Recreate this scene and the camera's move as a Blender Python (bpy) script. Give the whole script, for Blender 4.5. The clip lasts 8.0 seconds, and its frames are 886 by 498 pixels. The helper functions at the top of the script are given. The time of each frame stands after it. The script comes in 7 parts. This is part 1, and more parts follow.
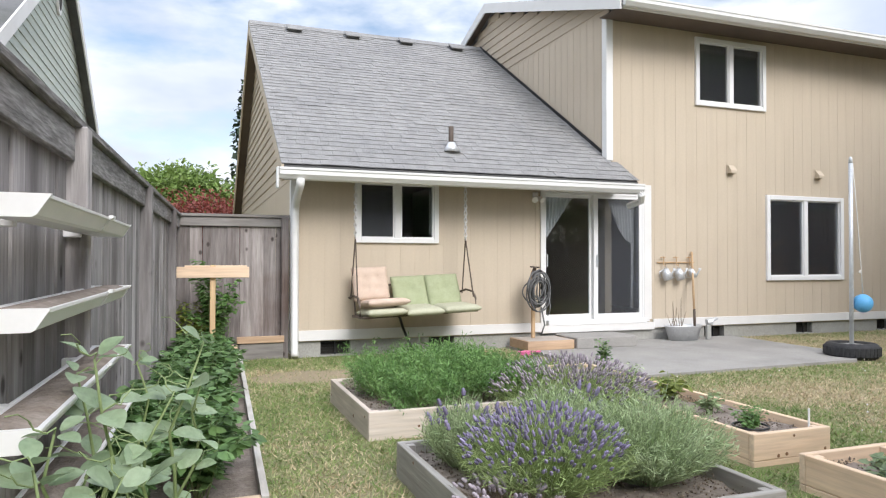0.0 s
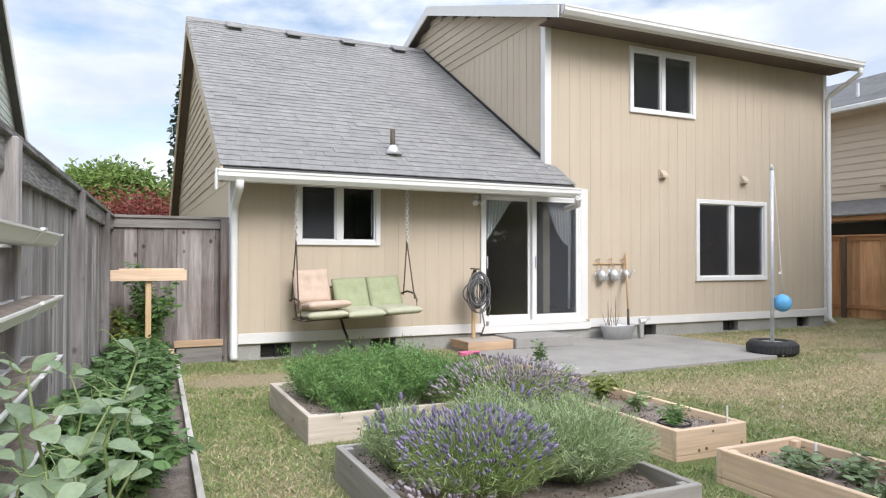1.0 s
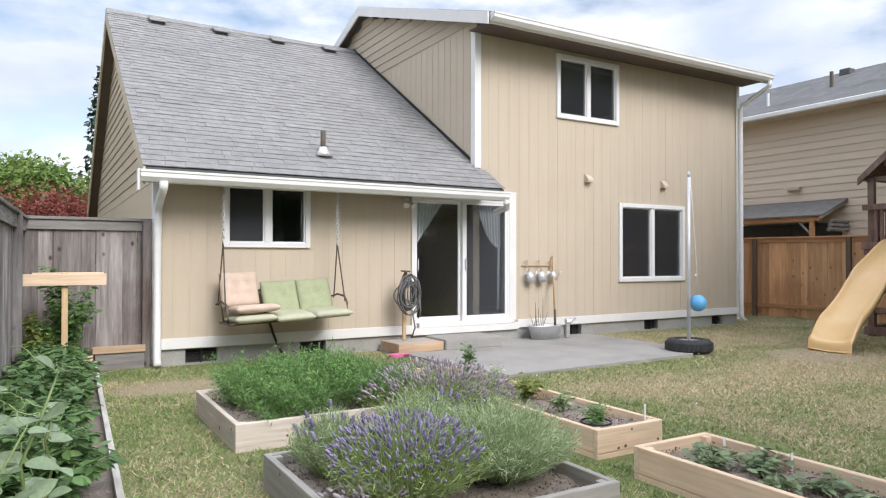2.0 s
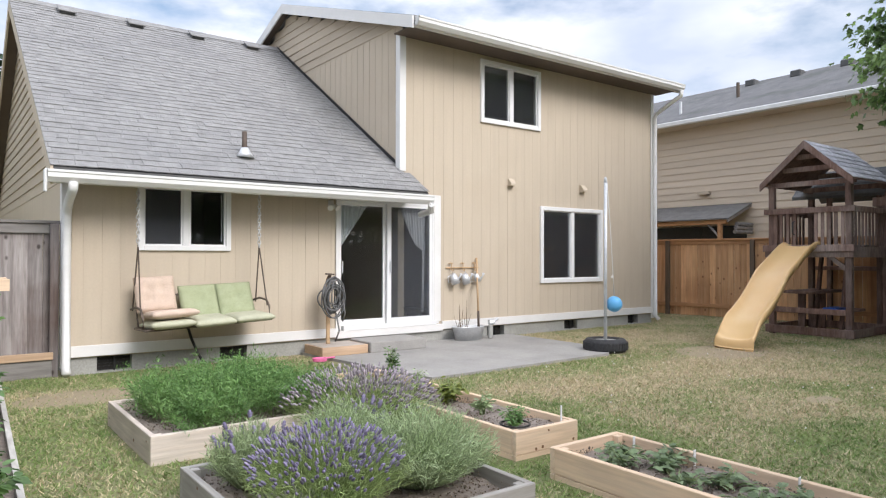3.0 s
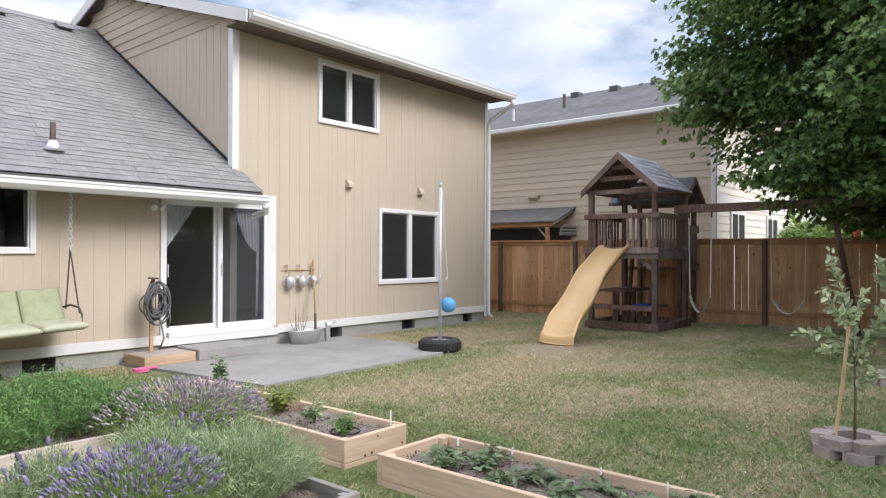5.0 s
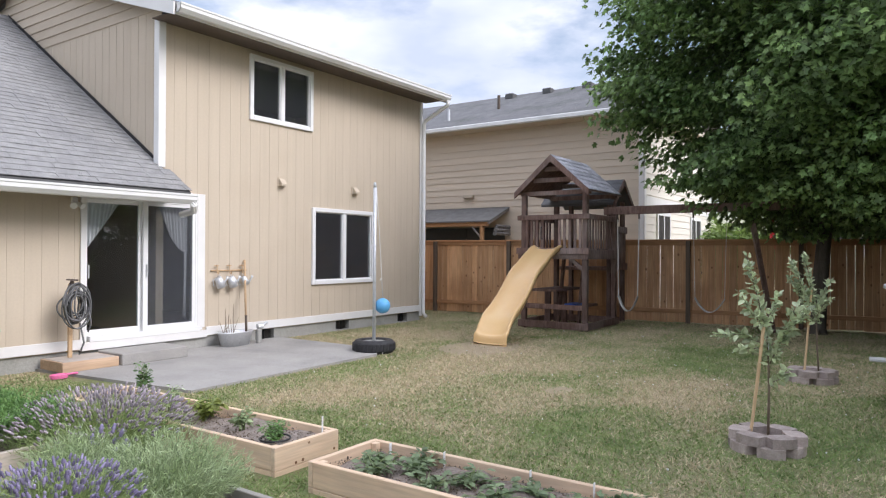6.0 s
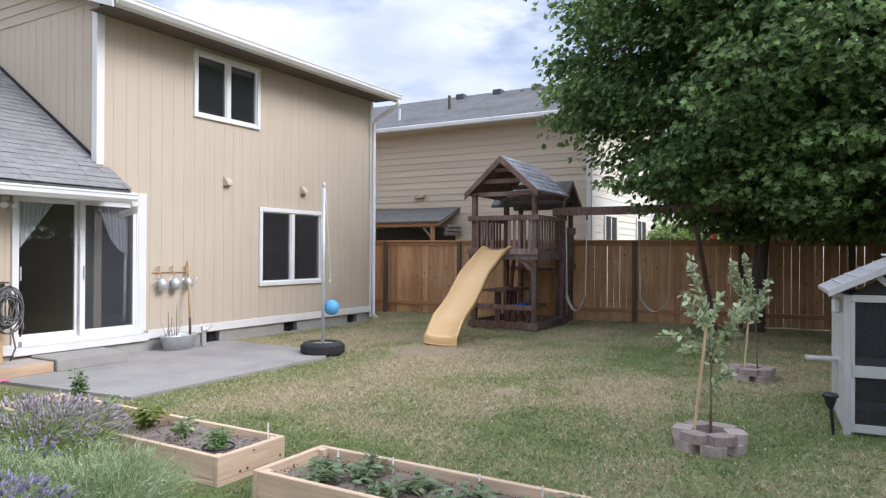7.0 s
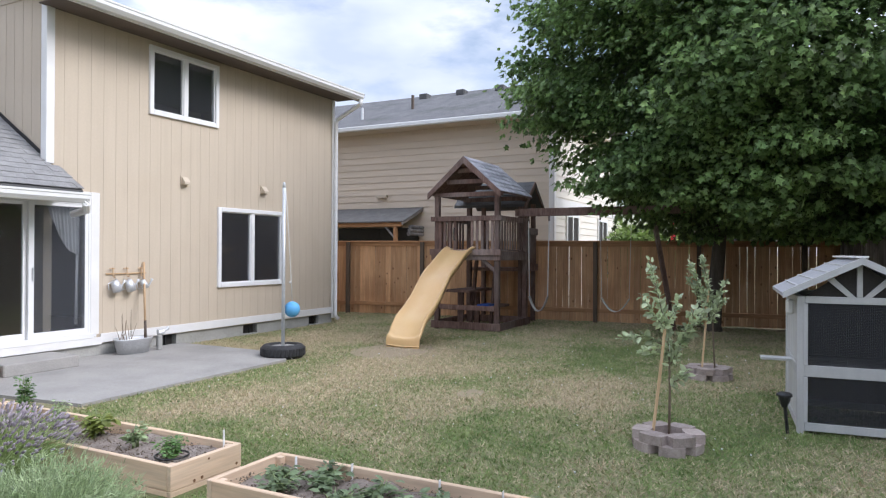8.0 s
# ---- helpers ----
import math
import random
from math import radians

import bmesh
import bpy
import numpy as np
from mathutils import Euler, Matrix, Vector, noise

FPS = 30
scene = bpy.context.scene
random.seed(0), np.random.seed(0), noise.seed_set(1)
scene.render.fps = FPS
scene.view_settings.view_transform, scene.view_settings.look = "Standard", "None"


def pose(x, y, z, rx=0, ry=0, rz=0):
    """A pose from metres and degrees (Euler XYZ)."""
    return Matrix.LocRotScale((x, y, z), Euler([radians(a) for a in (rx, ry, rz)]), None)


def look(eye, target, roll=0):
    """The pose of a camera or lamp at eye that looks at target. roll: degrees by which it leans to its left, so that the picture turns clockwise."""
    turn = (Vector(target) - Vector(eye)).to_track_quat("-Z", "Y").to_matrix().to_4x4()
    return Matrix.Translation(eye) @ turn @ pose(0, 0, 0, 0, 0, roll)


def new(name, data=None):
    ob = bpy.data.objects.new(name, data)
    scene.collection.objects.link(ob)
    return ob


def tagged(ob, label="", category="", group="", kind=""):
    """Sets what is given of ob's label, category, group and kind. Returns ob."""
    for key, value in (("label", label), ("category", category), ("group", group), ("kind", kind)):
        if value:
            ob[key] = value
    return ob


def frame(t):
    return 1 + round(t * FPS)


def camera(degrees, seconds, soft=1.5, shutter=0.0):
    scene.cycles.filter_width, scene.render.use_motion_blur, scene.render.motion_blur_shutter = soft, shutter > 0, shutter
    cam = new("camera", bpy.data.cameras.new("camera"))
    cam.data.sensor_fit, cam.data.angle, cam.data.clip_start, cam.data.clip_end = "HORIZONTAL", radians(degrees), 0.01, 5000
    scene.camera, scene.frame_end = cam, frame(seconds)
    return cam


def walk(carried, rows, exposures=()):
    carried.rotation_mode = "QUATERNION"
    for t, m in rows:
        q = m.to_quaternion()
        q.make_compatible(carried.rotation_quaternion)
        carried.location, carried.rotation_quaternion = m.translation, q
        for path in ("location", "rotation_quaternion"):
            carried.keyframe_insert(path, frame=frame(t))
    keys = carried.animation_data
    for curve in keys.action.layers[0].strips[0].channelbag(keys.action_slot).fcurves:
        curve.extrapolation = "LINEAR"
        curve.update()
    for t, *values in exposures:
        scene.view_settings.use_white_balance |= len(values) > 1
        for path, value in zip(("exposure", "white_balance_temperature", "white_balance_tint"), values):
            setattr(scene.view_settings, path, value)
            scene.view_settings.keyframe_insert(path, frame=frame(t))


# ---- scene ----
cam = camera(66.3, 8.0, soft=1.2)
PATH = [
    (0, (0.299, 2.876, 1.243), (0.988, 4.754, 1.276), 0.1),
    (0.5, (0.3, 2.814, 1.264), (1.061, 4.663, 1.295), 0.1),
    (1, (0.296, 2.773, 1.291), (1.137, 4.587, 1.32), 0.1),
    (1.5, (0.287, 2.742, 1.313), (1.217, 4.513, 1.341), 0.1),
    (3, (0.274, 2.651, 1.398), (1.473, 4.252, 1.421), 0.1),
    (3.5, (0.278, 2.617, 1.426), (1.57, 4.144, 1.447), 0.1),
    (4, (0.289, 2.595, 1.449), (1.674, 4.038, 1.467), 0.1),
    (4.5, (0.311, 2.577, 1.458), (1.773, 3.941, 1.476), 0.1),
    (6, (0.334, 2.547, 1.527), (1.981, 3.683, 1.536), 0.3),
    (6.5, (0.352, 2.555, 1.538), (2.041, 3.626, 1.547), 0.3),
    (7, (0.378, 2.559, 1.55), (2.102, 3.573, 1.558), 0.3),
    (7.5, (0.407, 2.564, 1.559), (2.16, 3.527, 1.567), 0.3),
    (8, (0.432, 2.563, 1.574), (2.207, 3.484, 1.581), 0.3),
]
walk(cam, [(t, look(eye, target, roll)) for t, eye, target, roll in PATH], exposures=[(0.0, 0.33, 6350, 12), (3.0, 0.30, 6350, 13), (6.0, 0.29, 6200, 16), (8.0, 0.29, 5980, 15)])

# ---- sky, sun, exposure ----
SUN_EL, SUN_AZ = 37.0, 170.0     # azimuth clockwise from +y: behind the camera
world = bpy.data.worlds.new("world")
scene.world = world
world.use_nodes = True
wn, wl = world.node_tree.nodes, world.node_tree.links
wn.clear()
w_out, w_bg = wn.new("ShaderNodeOutputWorld"), wn.new("ShaderNodeBackground")
w_sky = wn.new("ShaderNodeTexSky")
w_sky.sky_type, w_sky.sun_disc = "NISHITA", False
w_sky.sun_elevation, w_sky.sun_rotation = radians(SUN_EL), radians(SUN_AZ)
w_sky.air_density, w_sky.dust_density = 1.0, 1.5
w_co, w_map = wn.new("ShaderNodeTexCoord"), wn.new("ShaderNodeMapping")
w_map.inputs["Scale"].default_value = (1.0, 1.0, 2.6)
w_map.inputs["Location"].default_value = (0.35, 0.2, 0.1)
w_n1, w_n2 = wn.new("ShaderNodeTexNoise"), wn.new("ShaderNodeTexNoise")
w_n1.inputs["Scale"].default_value, w_n1.inputs["Detail"].default_value = 3.4, 7.0
w_n1.inputs["Roughness"].default_value = 0.55
w_n2.inputs["Scale"].default_value, w_n2.inputs["Detail"].default_value = 2.3, 5.0
w_r1, w_r2 = wn.new("ShaderNodeValToRGB"), wn.new("ShaderNodeValToRGB")
w_r1.color_ramp.elements[0].position, w_r1.color_ramp.elements[1].position = 0.34, 0.53
w_r2.color_ramp.elements[0].position, w_r2.color_ramp.elements[1].position = 0.36, 0.60
w_r2.color_ramp.elements[0].color = (5.6, 6.3, 7.5, 1)
w_r2.color_ramp.elements[1].color = (9.4, 9.6, 9.9, 1)
w_boost = wn.new("ShaderNodeMix")
w_boost.data_type, w_boost.blend_type = "RGBA", "MULTIPLY"
w_boost.inputs[0].default_value = 1.0
w_boost.inputs[7].default_value = (1.5, 1.45, 1.35, 1)
w_mix = wn.new("ShaderNodeMix")
w_mix.data_type = "RGBA"
wl.new(w_co.outputs["Generated"], w_map.inputs["Vector"])
for nn in (w_n1, w_n2):
    wl.new(w_map.outputs[0], nn.inputs["Vector"])
wl.new(w_n1.outputs["Fac"], w_r1.inputs[0])
wl.new(w_n2.outputs["Fac"], w_r2.inputs[0])
wl.new(w_sky.outputs[0], w_boost.inputs[6])
wl.new(w_r1.outputs[0], w_mix.inputs[0])
wl.new(w_boost.outputs[2], w_mix.inputs[6])
wl.new(w_r2.outputs[0], w_mix.inputs[7])
# an overcast sky grows brighter towards the zenith
w_sep, w_up, w_zen = wn.new("ShaderNodeSeparateXYZ"), wn.new("ShaderNodeMapRange"), wn.new("ShaderNodeVectorMath")
wl.new(w_co.outputs["Generated"], w_sep.inputs[0])
w_up.inputs[1].default_value, w_up.inputs[2].default_value, w_up.inputs[3].default_value, w_up.inputs[4].default_value = 0.34, 0.85, 1.0, 1.9
wl.new(w_sep.outputs["Z"], w_up.inputs[0])
w_zen.operation = "SCALE"
wl.new(w_mix.outputs[2], w_zen.inputs[0])
wl.new(w_up.outputs[0], w_zen.inputs["Scale"])
wl.new(w_zen.outputs[0], w_bg.inputs["Color"])
w_bg.inputs["Strength"].default_value = 0.105
wl.new(w_bg.outputs[0], w_out.inputs[0])

sun_data = bpy.data.lights.new("sun", "SUN")
sun_data.energy, sun_data.angle, sun_data.color = 2.3, radians(30), (1.0, 0.97, 0.93)
sun_ob = new("sun", sun_data)
_az, _el = radians(SUN_AZ), radians(SUN_EL)
sun_ob.matrix_world = look((math.sin(_az) * math.cos(_el) * 60, math.cos(_az) * math.cos(_el) * 60, math.sin(_el) * 60), (0, 0, 0))

# ---- materials ----


def surface(name, c1, c2, scale=(6, 6, 6), rough=0.7, metal=0.0, bump=0.2, fine=60.0, c3=None, stain=0.35, vary=0.0, spec=0.5, translucent=0.0, island=0.0, streak=None, grain=0.14):
    """A surface in two colours at a broad scale, a third in stains, fine grain, relief, and change from piece to piece."""
    m = bpy.data.materials.new(name)
    m.use_nodes = True
    n, l = m.node_tree.nodes, m.node_tree.links
    b = n["Principled BSDF"]
    geo = n.new("ShaderNodeNewGeometry")
    mp = n.new("ShaderNodeMapping")
    mp.inputs["Scale"].default_value = scale
    l.new(geo.outputs["Position"], mp.inputs["Vector"])
    n1 = n.new("ShaderNodeTexNoise")
    n1.inputs["Scale"].default_value, n1.inputs["Detail"].default_value, n1.inputs["Roughness"].default_value = 1.0, 6.0, 0.6
    l.new(mp.outputs[0], n1.inputs["Vector"])
    ramp = n.new("ShaderNodeMapRange")
    ramp.inputs[1].default_value, ramp.inputs[2].default_value = 0.3, 0.7
    l.new(n1.outputs["Fac"], ramp.inputs[0])
    mix = n.new("ShaderNodeMix")
    mix.data_type = "RGBA"
    mix.inputs[6].default_value, mix.inputs[7].default_value = (*c1, 1), (*c2, 1)
    l.new(ramp.outputs[0], mix.inputs[0])
    col = mix.outputs[2]
    n2 = n.new("ShaderNodeTexNoise")
    n2.inputs["Scale"].default_value, n2.inputs["Detail"].default_value = fine, 3.0
    l.new(mp.outputs[0] if streak else geo.outputs["Position"], n2.inputs["Vector"])
    if streak:
        n2.inputs["Scale"].default_value = streak
    if c3:
        n3 = n.new("ShaderNodeTexNoise")
        n3.inputs["Scale"].default_value, n3.inputs["Detail"].default_value = 0.9, 5.0
        l.new(geo.outputs["Position"], n3.inputs["Vector"])
        r3 = n.new("ShaderNodeMapRange")
        r3.inputs[1].default_value, r3.inputs[2].default_value, r3.inputs[4].default_value = 0.5, 0.72, stain
        l.new(n3.outputs["Fac"], r3.inputs[0])
        mx = n.new("ShaderNodeMix")
        mx.data_type = "RGBA"
        mx.inputs[7].default_value = (*c3, 1)
        l.new(r3.outputs[0], mx.inputs[0])
        l.new(col, mx.inputs[6])
        col = mx.outputs[2]
    hs = n.new("ShaderNodeHueSaturation")
    mr = n.new("ShaderNodeMapRange")
    mr.inputs[1].default_value, mr.inputs[2].default_value = 0.25, 0.75
    mr.inputs[3].default_value, mr.inputs[4].default_value = 1 - grain, 1 + grain
    l.new(n2.outputs["Fac"], mr.inputs[0])
    val = mr.outputs[0]
    for amount, kind, socket in ((vary, "ShaderNodeObjectInfo", "Random"), (island, "ShaderNodeNewGeometry", "Random Per Island")):
        if amount:
            src = n.new(kind)
            r = n.new("ShaderNodeMapRange")
            r.inputs[3].default_value, r.inputs[4].default_value = 1 - amount, 1 + amount
            l.new(src.outputs[socket], r.inputs[0])
            mu = n.new("ShaderNodeMath")
            mu.operation = "MULTIPLY"
            l.new(val, mu.inputs[0])
            l.new(r.outputs[0], mu.inputs[1])
            val = mu.outputs[0]
    l.new(val, hs.inputs["Value"])
    l.new(col, hs.inputs["Color"])
    l.new(hs.outputs[0], b.inputs["Base Color"])
    b.inputs["Roughness"].default_value, b.inputs["Metallic"].default_value = rough, metal
    b.inputs["Specular IOR Level"].default_value = spec
    if bump:
        bp = n.new("ShaderNodeBump")
        bp.inputs["Strength"].default_value, bp.inputs["Distance"].default_value = bump, 0.01
        l.new(n2.outputs["Fac"], bp.inputs["Height"])
        l.new(bp.outputs[0], b.inputs["Normal"])
    if translucent:
        tr = n.new("ShaderNodeBsdfTranslucent")
        l.new(hs.outputs[0], tr.inputs["Color"])
        ms = n.new("ShaderNodeMixShader")
        ms.inputs[0].default_value = translucent
        l.new(b.outputs[0], ms.inputs[1])
        l.new(tr.outputs[0], ms.inputs[2])
        l.new(ms.outputs[0], n["Material Output"].inputs["Surface"])
    return m


def pane_glass(name, tint=(0.82, 0.85, 0.86)):
    m = bpy.data.materials.new(name)
    m.use_nodes = True
    n, l = m.node_tree.nodes, m.node_tree.links
    n.remove(n["Principled BSDF"])
    tr, gl, lw, fr, mx = n.new("ShaderNodeBsdfTransparent"), n.new("ShaderNodeBsdfGlossy"), n.new("ShaderNodeLayerWeight"), n.new("ShaderNodeMapRange"), n.new("ShaderNodeMixShader")
    tr.inputs[0].default_value = (*tint, 1)
    gl.inputs["Roughness"].default_value = 0.02
    lw.inputs[0].default_value = 0.15
    fr.inputs[3].default_value, fr.inputs[4].default_value = 0.045, 0.6
    l.new(lw.outputs["Facing"], fr.inputs[0])
    l.new(fr.outputs[0], mx.inputs[0])
    l.new(tr.outputs[0], mx.inputs[1])
    l.new(gl.outputs[0], mx.inputs[2])
    l.new(mx.outputs[0], n["Material Output"].inputs["Surface"])
    return m


def screen_cloth(name, cover):
    """Fine grey insect screen, also used as a veil over panes: part see-through, part matt thread."""
    m = bpy.data.materials.new(name)
    m.use_nodes = True
    n, l = m.node_tree.nodes, m.node_tree.links
    b, tr, mx = n["Principled BSDF"], n.new("ShaderNodeBsdfTransparent"), n.new("ShaderNodeMixShader")
    b.inputs["Base Color"].default_value, b.inputs["Roughness"].default_value = (0.09, 0.095, 0.11, 1), 0.7
    mx.inputs[0].default_value = cover
    l.new(tr.outputs[0], mx.inputs[1])
    l.new(b.outputs[0], mx.inputs[2])
    l.new(mx.outputs[0], n["Material Output"].inputs["Surface"])
    return m


def lawn_surface(name, blade):
    """Mown summer lawn: green and straw patches, bare earth where it is worn."""
    m = bpy.data.materials.new(name)
    m.use_nodes = True
    n, l = m.node_tree.nodes, m.node_tree.links
    b = n["Principled BSDF"]
    geo = n.new("ShaderNodeNewGeometry")

    def noise_at(scale, lo, hi, detail=5.0):
        t = n.new("ShaderNodeTexNoise")
        t.inputs["Scale"].default_value, t.inputs["Detail"].default_value = scale, detail
        l.new(geo.outputs["Position"], t.inputs["Vector"])
        r = n.new("ShaderNodeMapRange")
        r.inputs[1].default_value, r.inputs[2].default_value = lo, hi
        l.new(t.outputs["Fac"], r.inputs[0])
        return r.outputs[0]

    def blend(fac, a, c):
        x = n.new("ShaderNodeMix")
        x.data_type = "RGBA"
        l.new(fac, x.inputs[0])
        for i, s in ((6, a), (7, c)):
            if isinstance(s, tuple):
                x.inputs[i].default_value = (*s, 1)
            else:
                l.new(s, x.inputs[i])
        return x.outputs[2]

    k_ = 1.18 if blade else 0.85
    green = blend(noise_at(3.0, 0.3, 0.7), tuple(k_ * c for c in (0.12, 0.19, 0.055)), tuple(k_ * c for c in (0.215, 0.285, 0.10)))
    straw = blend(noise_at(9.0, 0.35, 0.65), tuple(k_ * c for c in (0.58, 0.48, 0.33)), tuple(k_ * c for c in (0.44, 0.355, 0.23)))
    dry, specks = noise_at(1.1, 0.36, 0.57, 6.0), noise_at(14.0, 0.34, 0.64, 8.0)
    av = n.new("ShaderNodeMix")
    av.inputs[0].default_value = 0.5
    l.new(dry, av.inputs[2])
    l.new(specks, av.inputs[3])
    dry = av.outputs[0]
    # watered grass between and beside the beds stays greener
    for cx, cy, rx, ry in ((1.05, 7.2, 0.6, 2.6), (1.6, 11.2, 1.8, 0.5), (3.6, 9.9, 1.0, 0.7), (6.2, 8.55, 2.2, 0.42), (3.2, 6.2, 0.5, 1.2), (4.6, 6.6, 0.5, 1.6), (5.6, 4.6, 1.2, 0.7), (10.6, 4.9, 1.6, 1.0), (7.0, 3.0, 1.6, 0.9)):
        mp = n.new("ShaderNodeMapping")
        mp.vector_type = "TEXTURE"
        mp.inputs["Location"].default_value, mp.inputs["Scale"].default_value = (cx, cy, 0), (rx, ry, 1)
        l.new(geo.outputs["Position"], mp.inputs["Vector"])
        ln = n.new("ShaderNodeVectorMath")
        ln.operation = "LENGTH"
        l.new(mp.outputs[0], ln.inputs[0])
        r = n.new("ShaderNodeMapRange")
        r.inputs[1].default_value, r.inputs[2].default_value, r.inputs[3].default_value, r.inputs[4].default_value = 0.6, 1.4, 0.5, 0.0
        l.new(ln.outputs["Value"], r.inputs[0])
        sb_ = n.new("ShaderNodeMath")
        sb_.operation, sb_.use_clamp = "SUBTRACT", True
        l.new(dry, sb_.inputs[0])
        l.new(r.outputs[0], sb_.inputs[1])
        dry = sb_.outputs[0]
    # trampled ground dries out
    for cx, cy, rx, ry in ((5.6, 7.9, 1.1, 0.6), (8.6, 7.5, 2.0, 0.9), (9.9, 10.2, 1.6, 0.9), (7.6, 4.5, 1.3, 0.5), (1.15, 6.6, 0.45, 0.9)):
        mp = n.new("ShaderNodeMapping")
        mp.vector_type = "TEXTURE"
        mp.inputs["Location"].default_value, mp.inputs["Scale"].default_value = (cx, cy, 0), (rx, ry, 1)
        l.new(geo.outputs["Position"], mp.inputs["Vector"])
        ln = n.new("ShaderNodeVectorMath")
        ln.operation = "LENGTH"
        l.new(mp.outputs[0], ln.inputs[0])
        r = n.new("ShaderNodeMapRange")
        r.inputs[1].default_value, r.inputs[2].default_value, r.inputs[3].default_value, r.inputs[4].default_value = 0.2, 1.5, 0.45, 0.0
        l.new(ln.outputs["Value"], r.inputs[0])
        sb_ = n.new("ShaderNodeMath")
        sb_.operation, sb_.use_clamp = "ADD", True
        l.new(dry, sb_.inputs[0])
        l.new(r.outputs[0], sb_.inputs[1])
        dry = sb_.outputs[0]
    if blade:
        rnd = n.new("ShaderNodeMapRange")
        rnd.inputs[3].default_value, rnd.inputs[4].default_value = -0.70, 0.65
        l.new(geo.outputs["Random Per Island"], rnd.inputs[0])
        ad = n.new("ShaderNodeMath")
        ad.operation, ad.use_clamp = "ADD", True
        l.new(dry, ad.inputs[0])
        l.new(rnd.outputs[0], ad.inputs[1])
        dry = ad.outputs[0]
    col = blend(dry, green, straw)
    if not blade:
        col = blend(noise_at(55.0, 0.42, 0.66), col, (0.17, 0.14, 0.08))
        for cx, cy, rx, ry in ((1.45, 10.15, 0.75, 0.5), (9.6, 8.2, 1.1, 0.9), (7.25, 5.75, 0.28, 0.2), (13.6, 6.3, 1.2, 1.6)):
            mp = n.new("ShaderNodeMapping")
            mp.vector_type = "TEXTURE"
            mp.inputs["Location"].default_value, mp.inputs["Scale"].default_value = (cx, cy, 0), (rx, ry, 1)
            l.new(geo.outputs["Position"], mp.inputs["Vector"])
            ln = n.new("ShaderNodeVectorMath")
            ln.operation = "LENGTH"
            l.new(mp.outputs[0], ln.inputs[0])
            nz = noise_at(4.0, 0.0, 1.0)
            ad = n.new("ShaderNodeMath")
            ad.operation = "ADD"
            l.new(ln.outputs["Value"], ad.inputs[0])
            l.new(nz, ad.inputs[1])
            r = n.new("ShaderNodeMapRange")
            r.inputs[1].default_value, r.inputs[2].default_value, r.inputs[3].default_value, r.inputs[4].default_value = 1.1, 1.6, 0.8, 0.0
            l.new(ad.outputs[0], r.inputs[0])
            col = blend(r.outputs[0], col, (0.36, 0.29, 0.20))
        bp, tx = n.new("ShaderNodeBump"), n.new("ShaderNodeTexNoise")
        tx.inputs["Scale"].default_value, tx.inputs["Detail"].default_value = 45.0, 4.0
        l.new(geo.outputs["Position"], tx.inputs["Vector"])
        bp.inputs["Strength"].default_value, bp.inputs["Distance"].default_value = 0.7, 0.03
        l.new(tx.outputs["Fac"], bp.inputs["Height"])
        l.new(bp.outputs[0], b.inputs["Normal"])
    l.new(col, b.inputs["Base Color"])
    b.inputs["Roughness"].default_value = 0.85
    b.inputs["Specular IOR Level"].default_value = 0.2
    return m


M = {}
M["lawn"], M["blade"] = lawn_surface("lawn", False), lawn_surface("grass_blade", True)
M["tan"] = surface("tan_paint", (0.575, 0.492, 0.385), (0.535, 0.457, 0.355), (9, 9, 0.7), 0.75, bump=0.05, fine=40, grain=0.025, c3=(0.48, 0.395, 0.295), stain=0.3, spec=0.3)
M["taupe"] = surface("tan_paint_lap", (0.53, 0.45, 0.35), (0.49, 0.415, 0.32), (2, 2, 6), 0.75, bump=0.05, fine=40, grain=0.025, vary=0.04, spec=0.3)
M["groove"] = surface("groove", (0.60, 0.513, 0.40), (0.56, 0.48, 0.375), (4, 4, 1), 0.9, spec=0.2)
M["white"] = surface("white_paint", (0.80, 0.79, 0.77), (0.74, 0.73, 0.71), (3, 3, 3), 0.5, bump=0.02, grain=0.02, c3=(0.62, 0.60, 0.57), stain=0.3)
M["vinyl"] = surface("white_vinyl", (0.82, 0.82, 0.81), (0.78, 0.78, 0.78), (5, 5, 5), 0.35, bump=0.0, grain=0.015)
M["gutter"] = surface("gutter_enamel", (0.78, 0.78, 0.77), (0.70, 0.70, 0.68), (1.5, 8, 8), 0.4, bump=0.0, grain=0.02, c3=(0.5, 0.48, 0.44), stain=0.35)
M["shingle"] = surface("asphalt_shingle", (0.225, 0.223, 0.22), (0.315, 0.312, 0.307), (8, 8, 8), 0.92, bump=0.7, fine=160, c3=(0.20, 0.20, 0.205), stain=0.5, vary=0.05, island=0.05, spec=0.2)
M["shingle_old"] = surface("mossy_shingle", (0.135, 0.135, 0.14), (0.19, 0.19, 0.19), (3, 3, 3), 0.92, bump=0.7, fine=120, c3=(0.10, 0.105, 0.095), stain=0.7, spec=0.2)
M["deck"] = surface("roof_felt", (0.09, 0.09, 0.09), (0.12, 0.12, 0.12), (4, 4, 4), 0.95)
M["concrete"] = surface("concrete", (0.37, 0.355, 0.33), (0.31, 0.298, 0.28), (2, 2, 2), 0.9, bump=0.3, fine=70, c3=(0.22, 0.215, 0.205), stain=0.6)
M["found"] = surface("foundation_concrete", (0.40, 0.395, 0.37), (0.33, 0.325, 0.30), (3, 3, 3), 0.9, bump=0.3, fine=50, c3=(0.26, 0.27, 0.22), stain=0.6)
# near-black colour that stands in for the shade inside openings
M["dark"] = surface("unlit_depth", (0.03, 0.028, 0.025), (0.05, 0.045, 0.04), (5, 5, 5), 0.9)
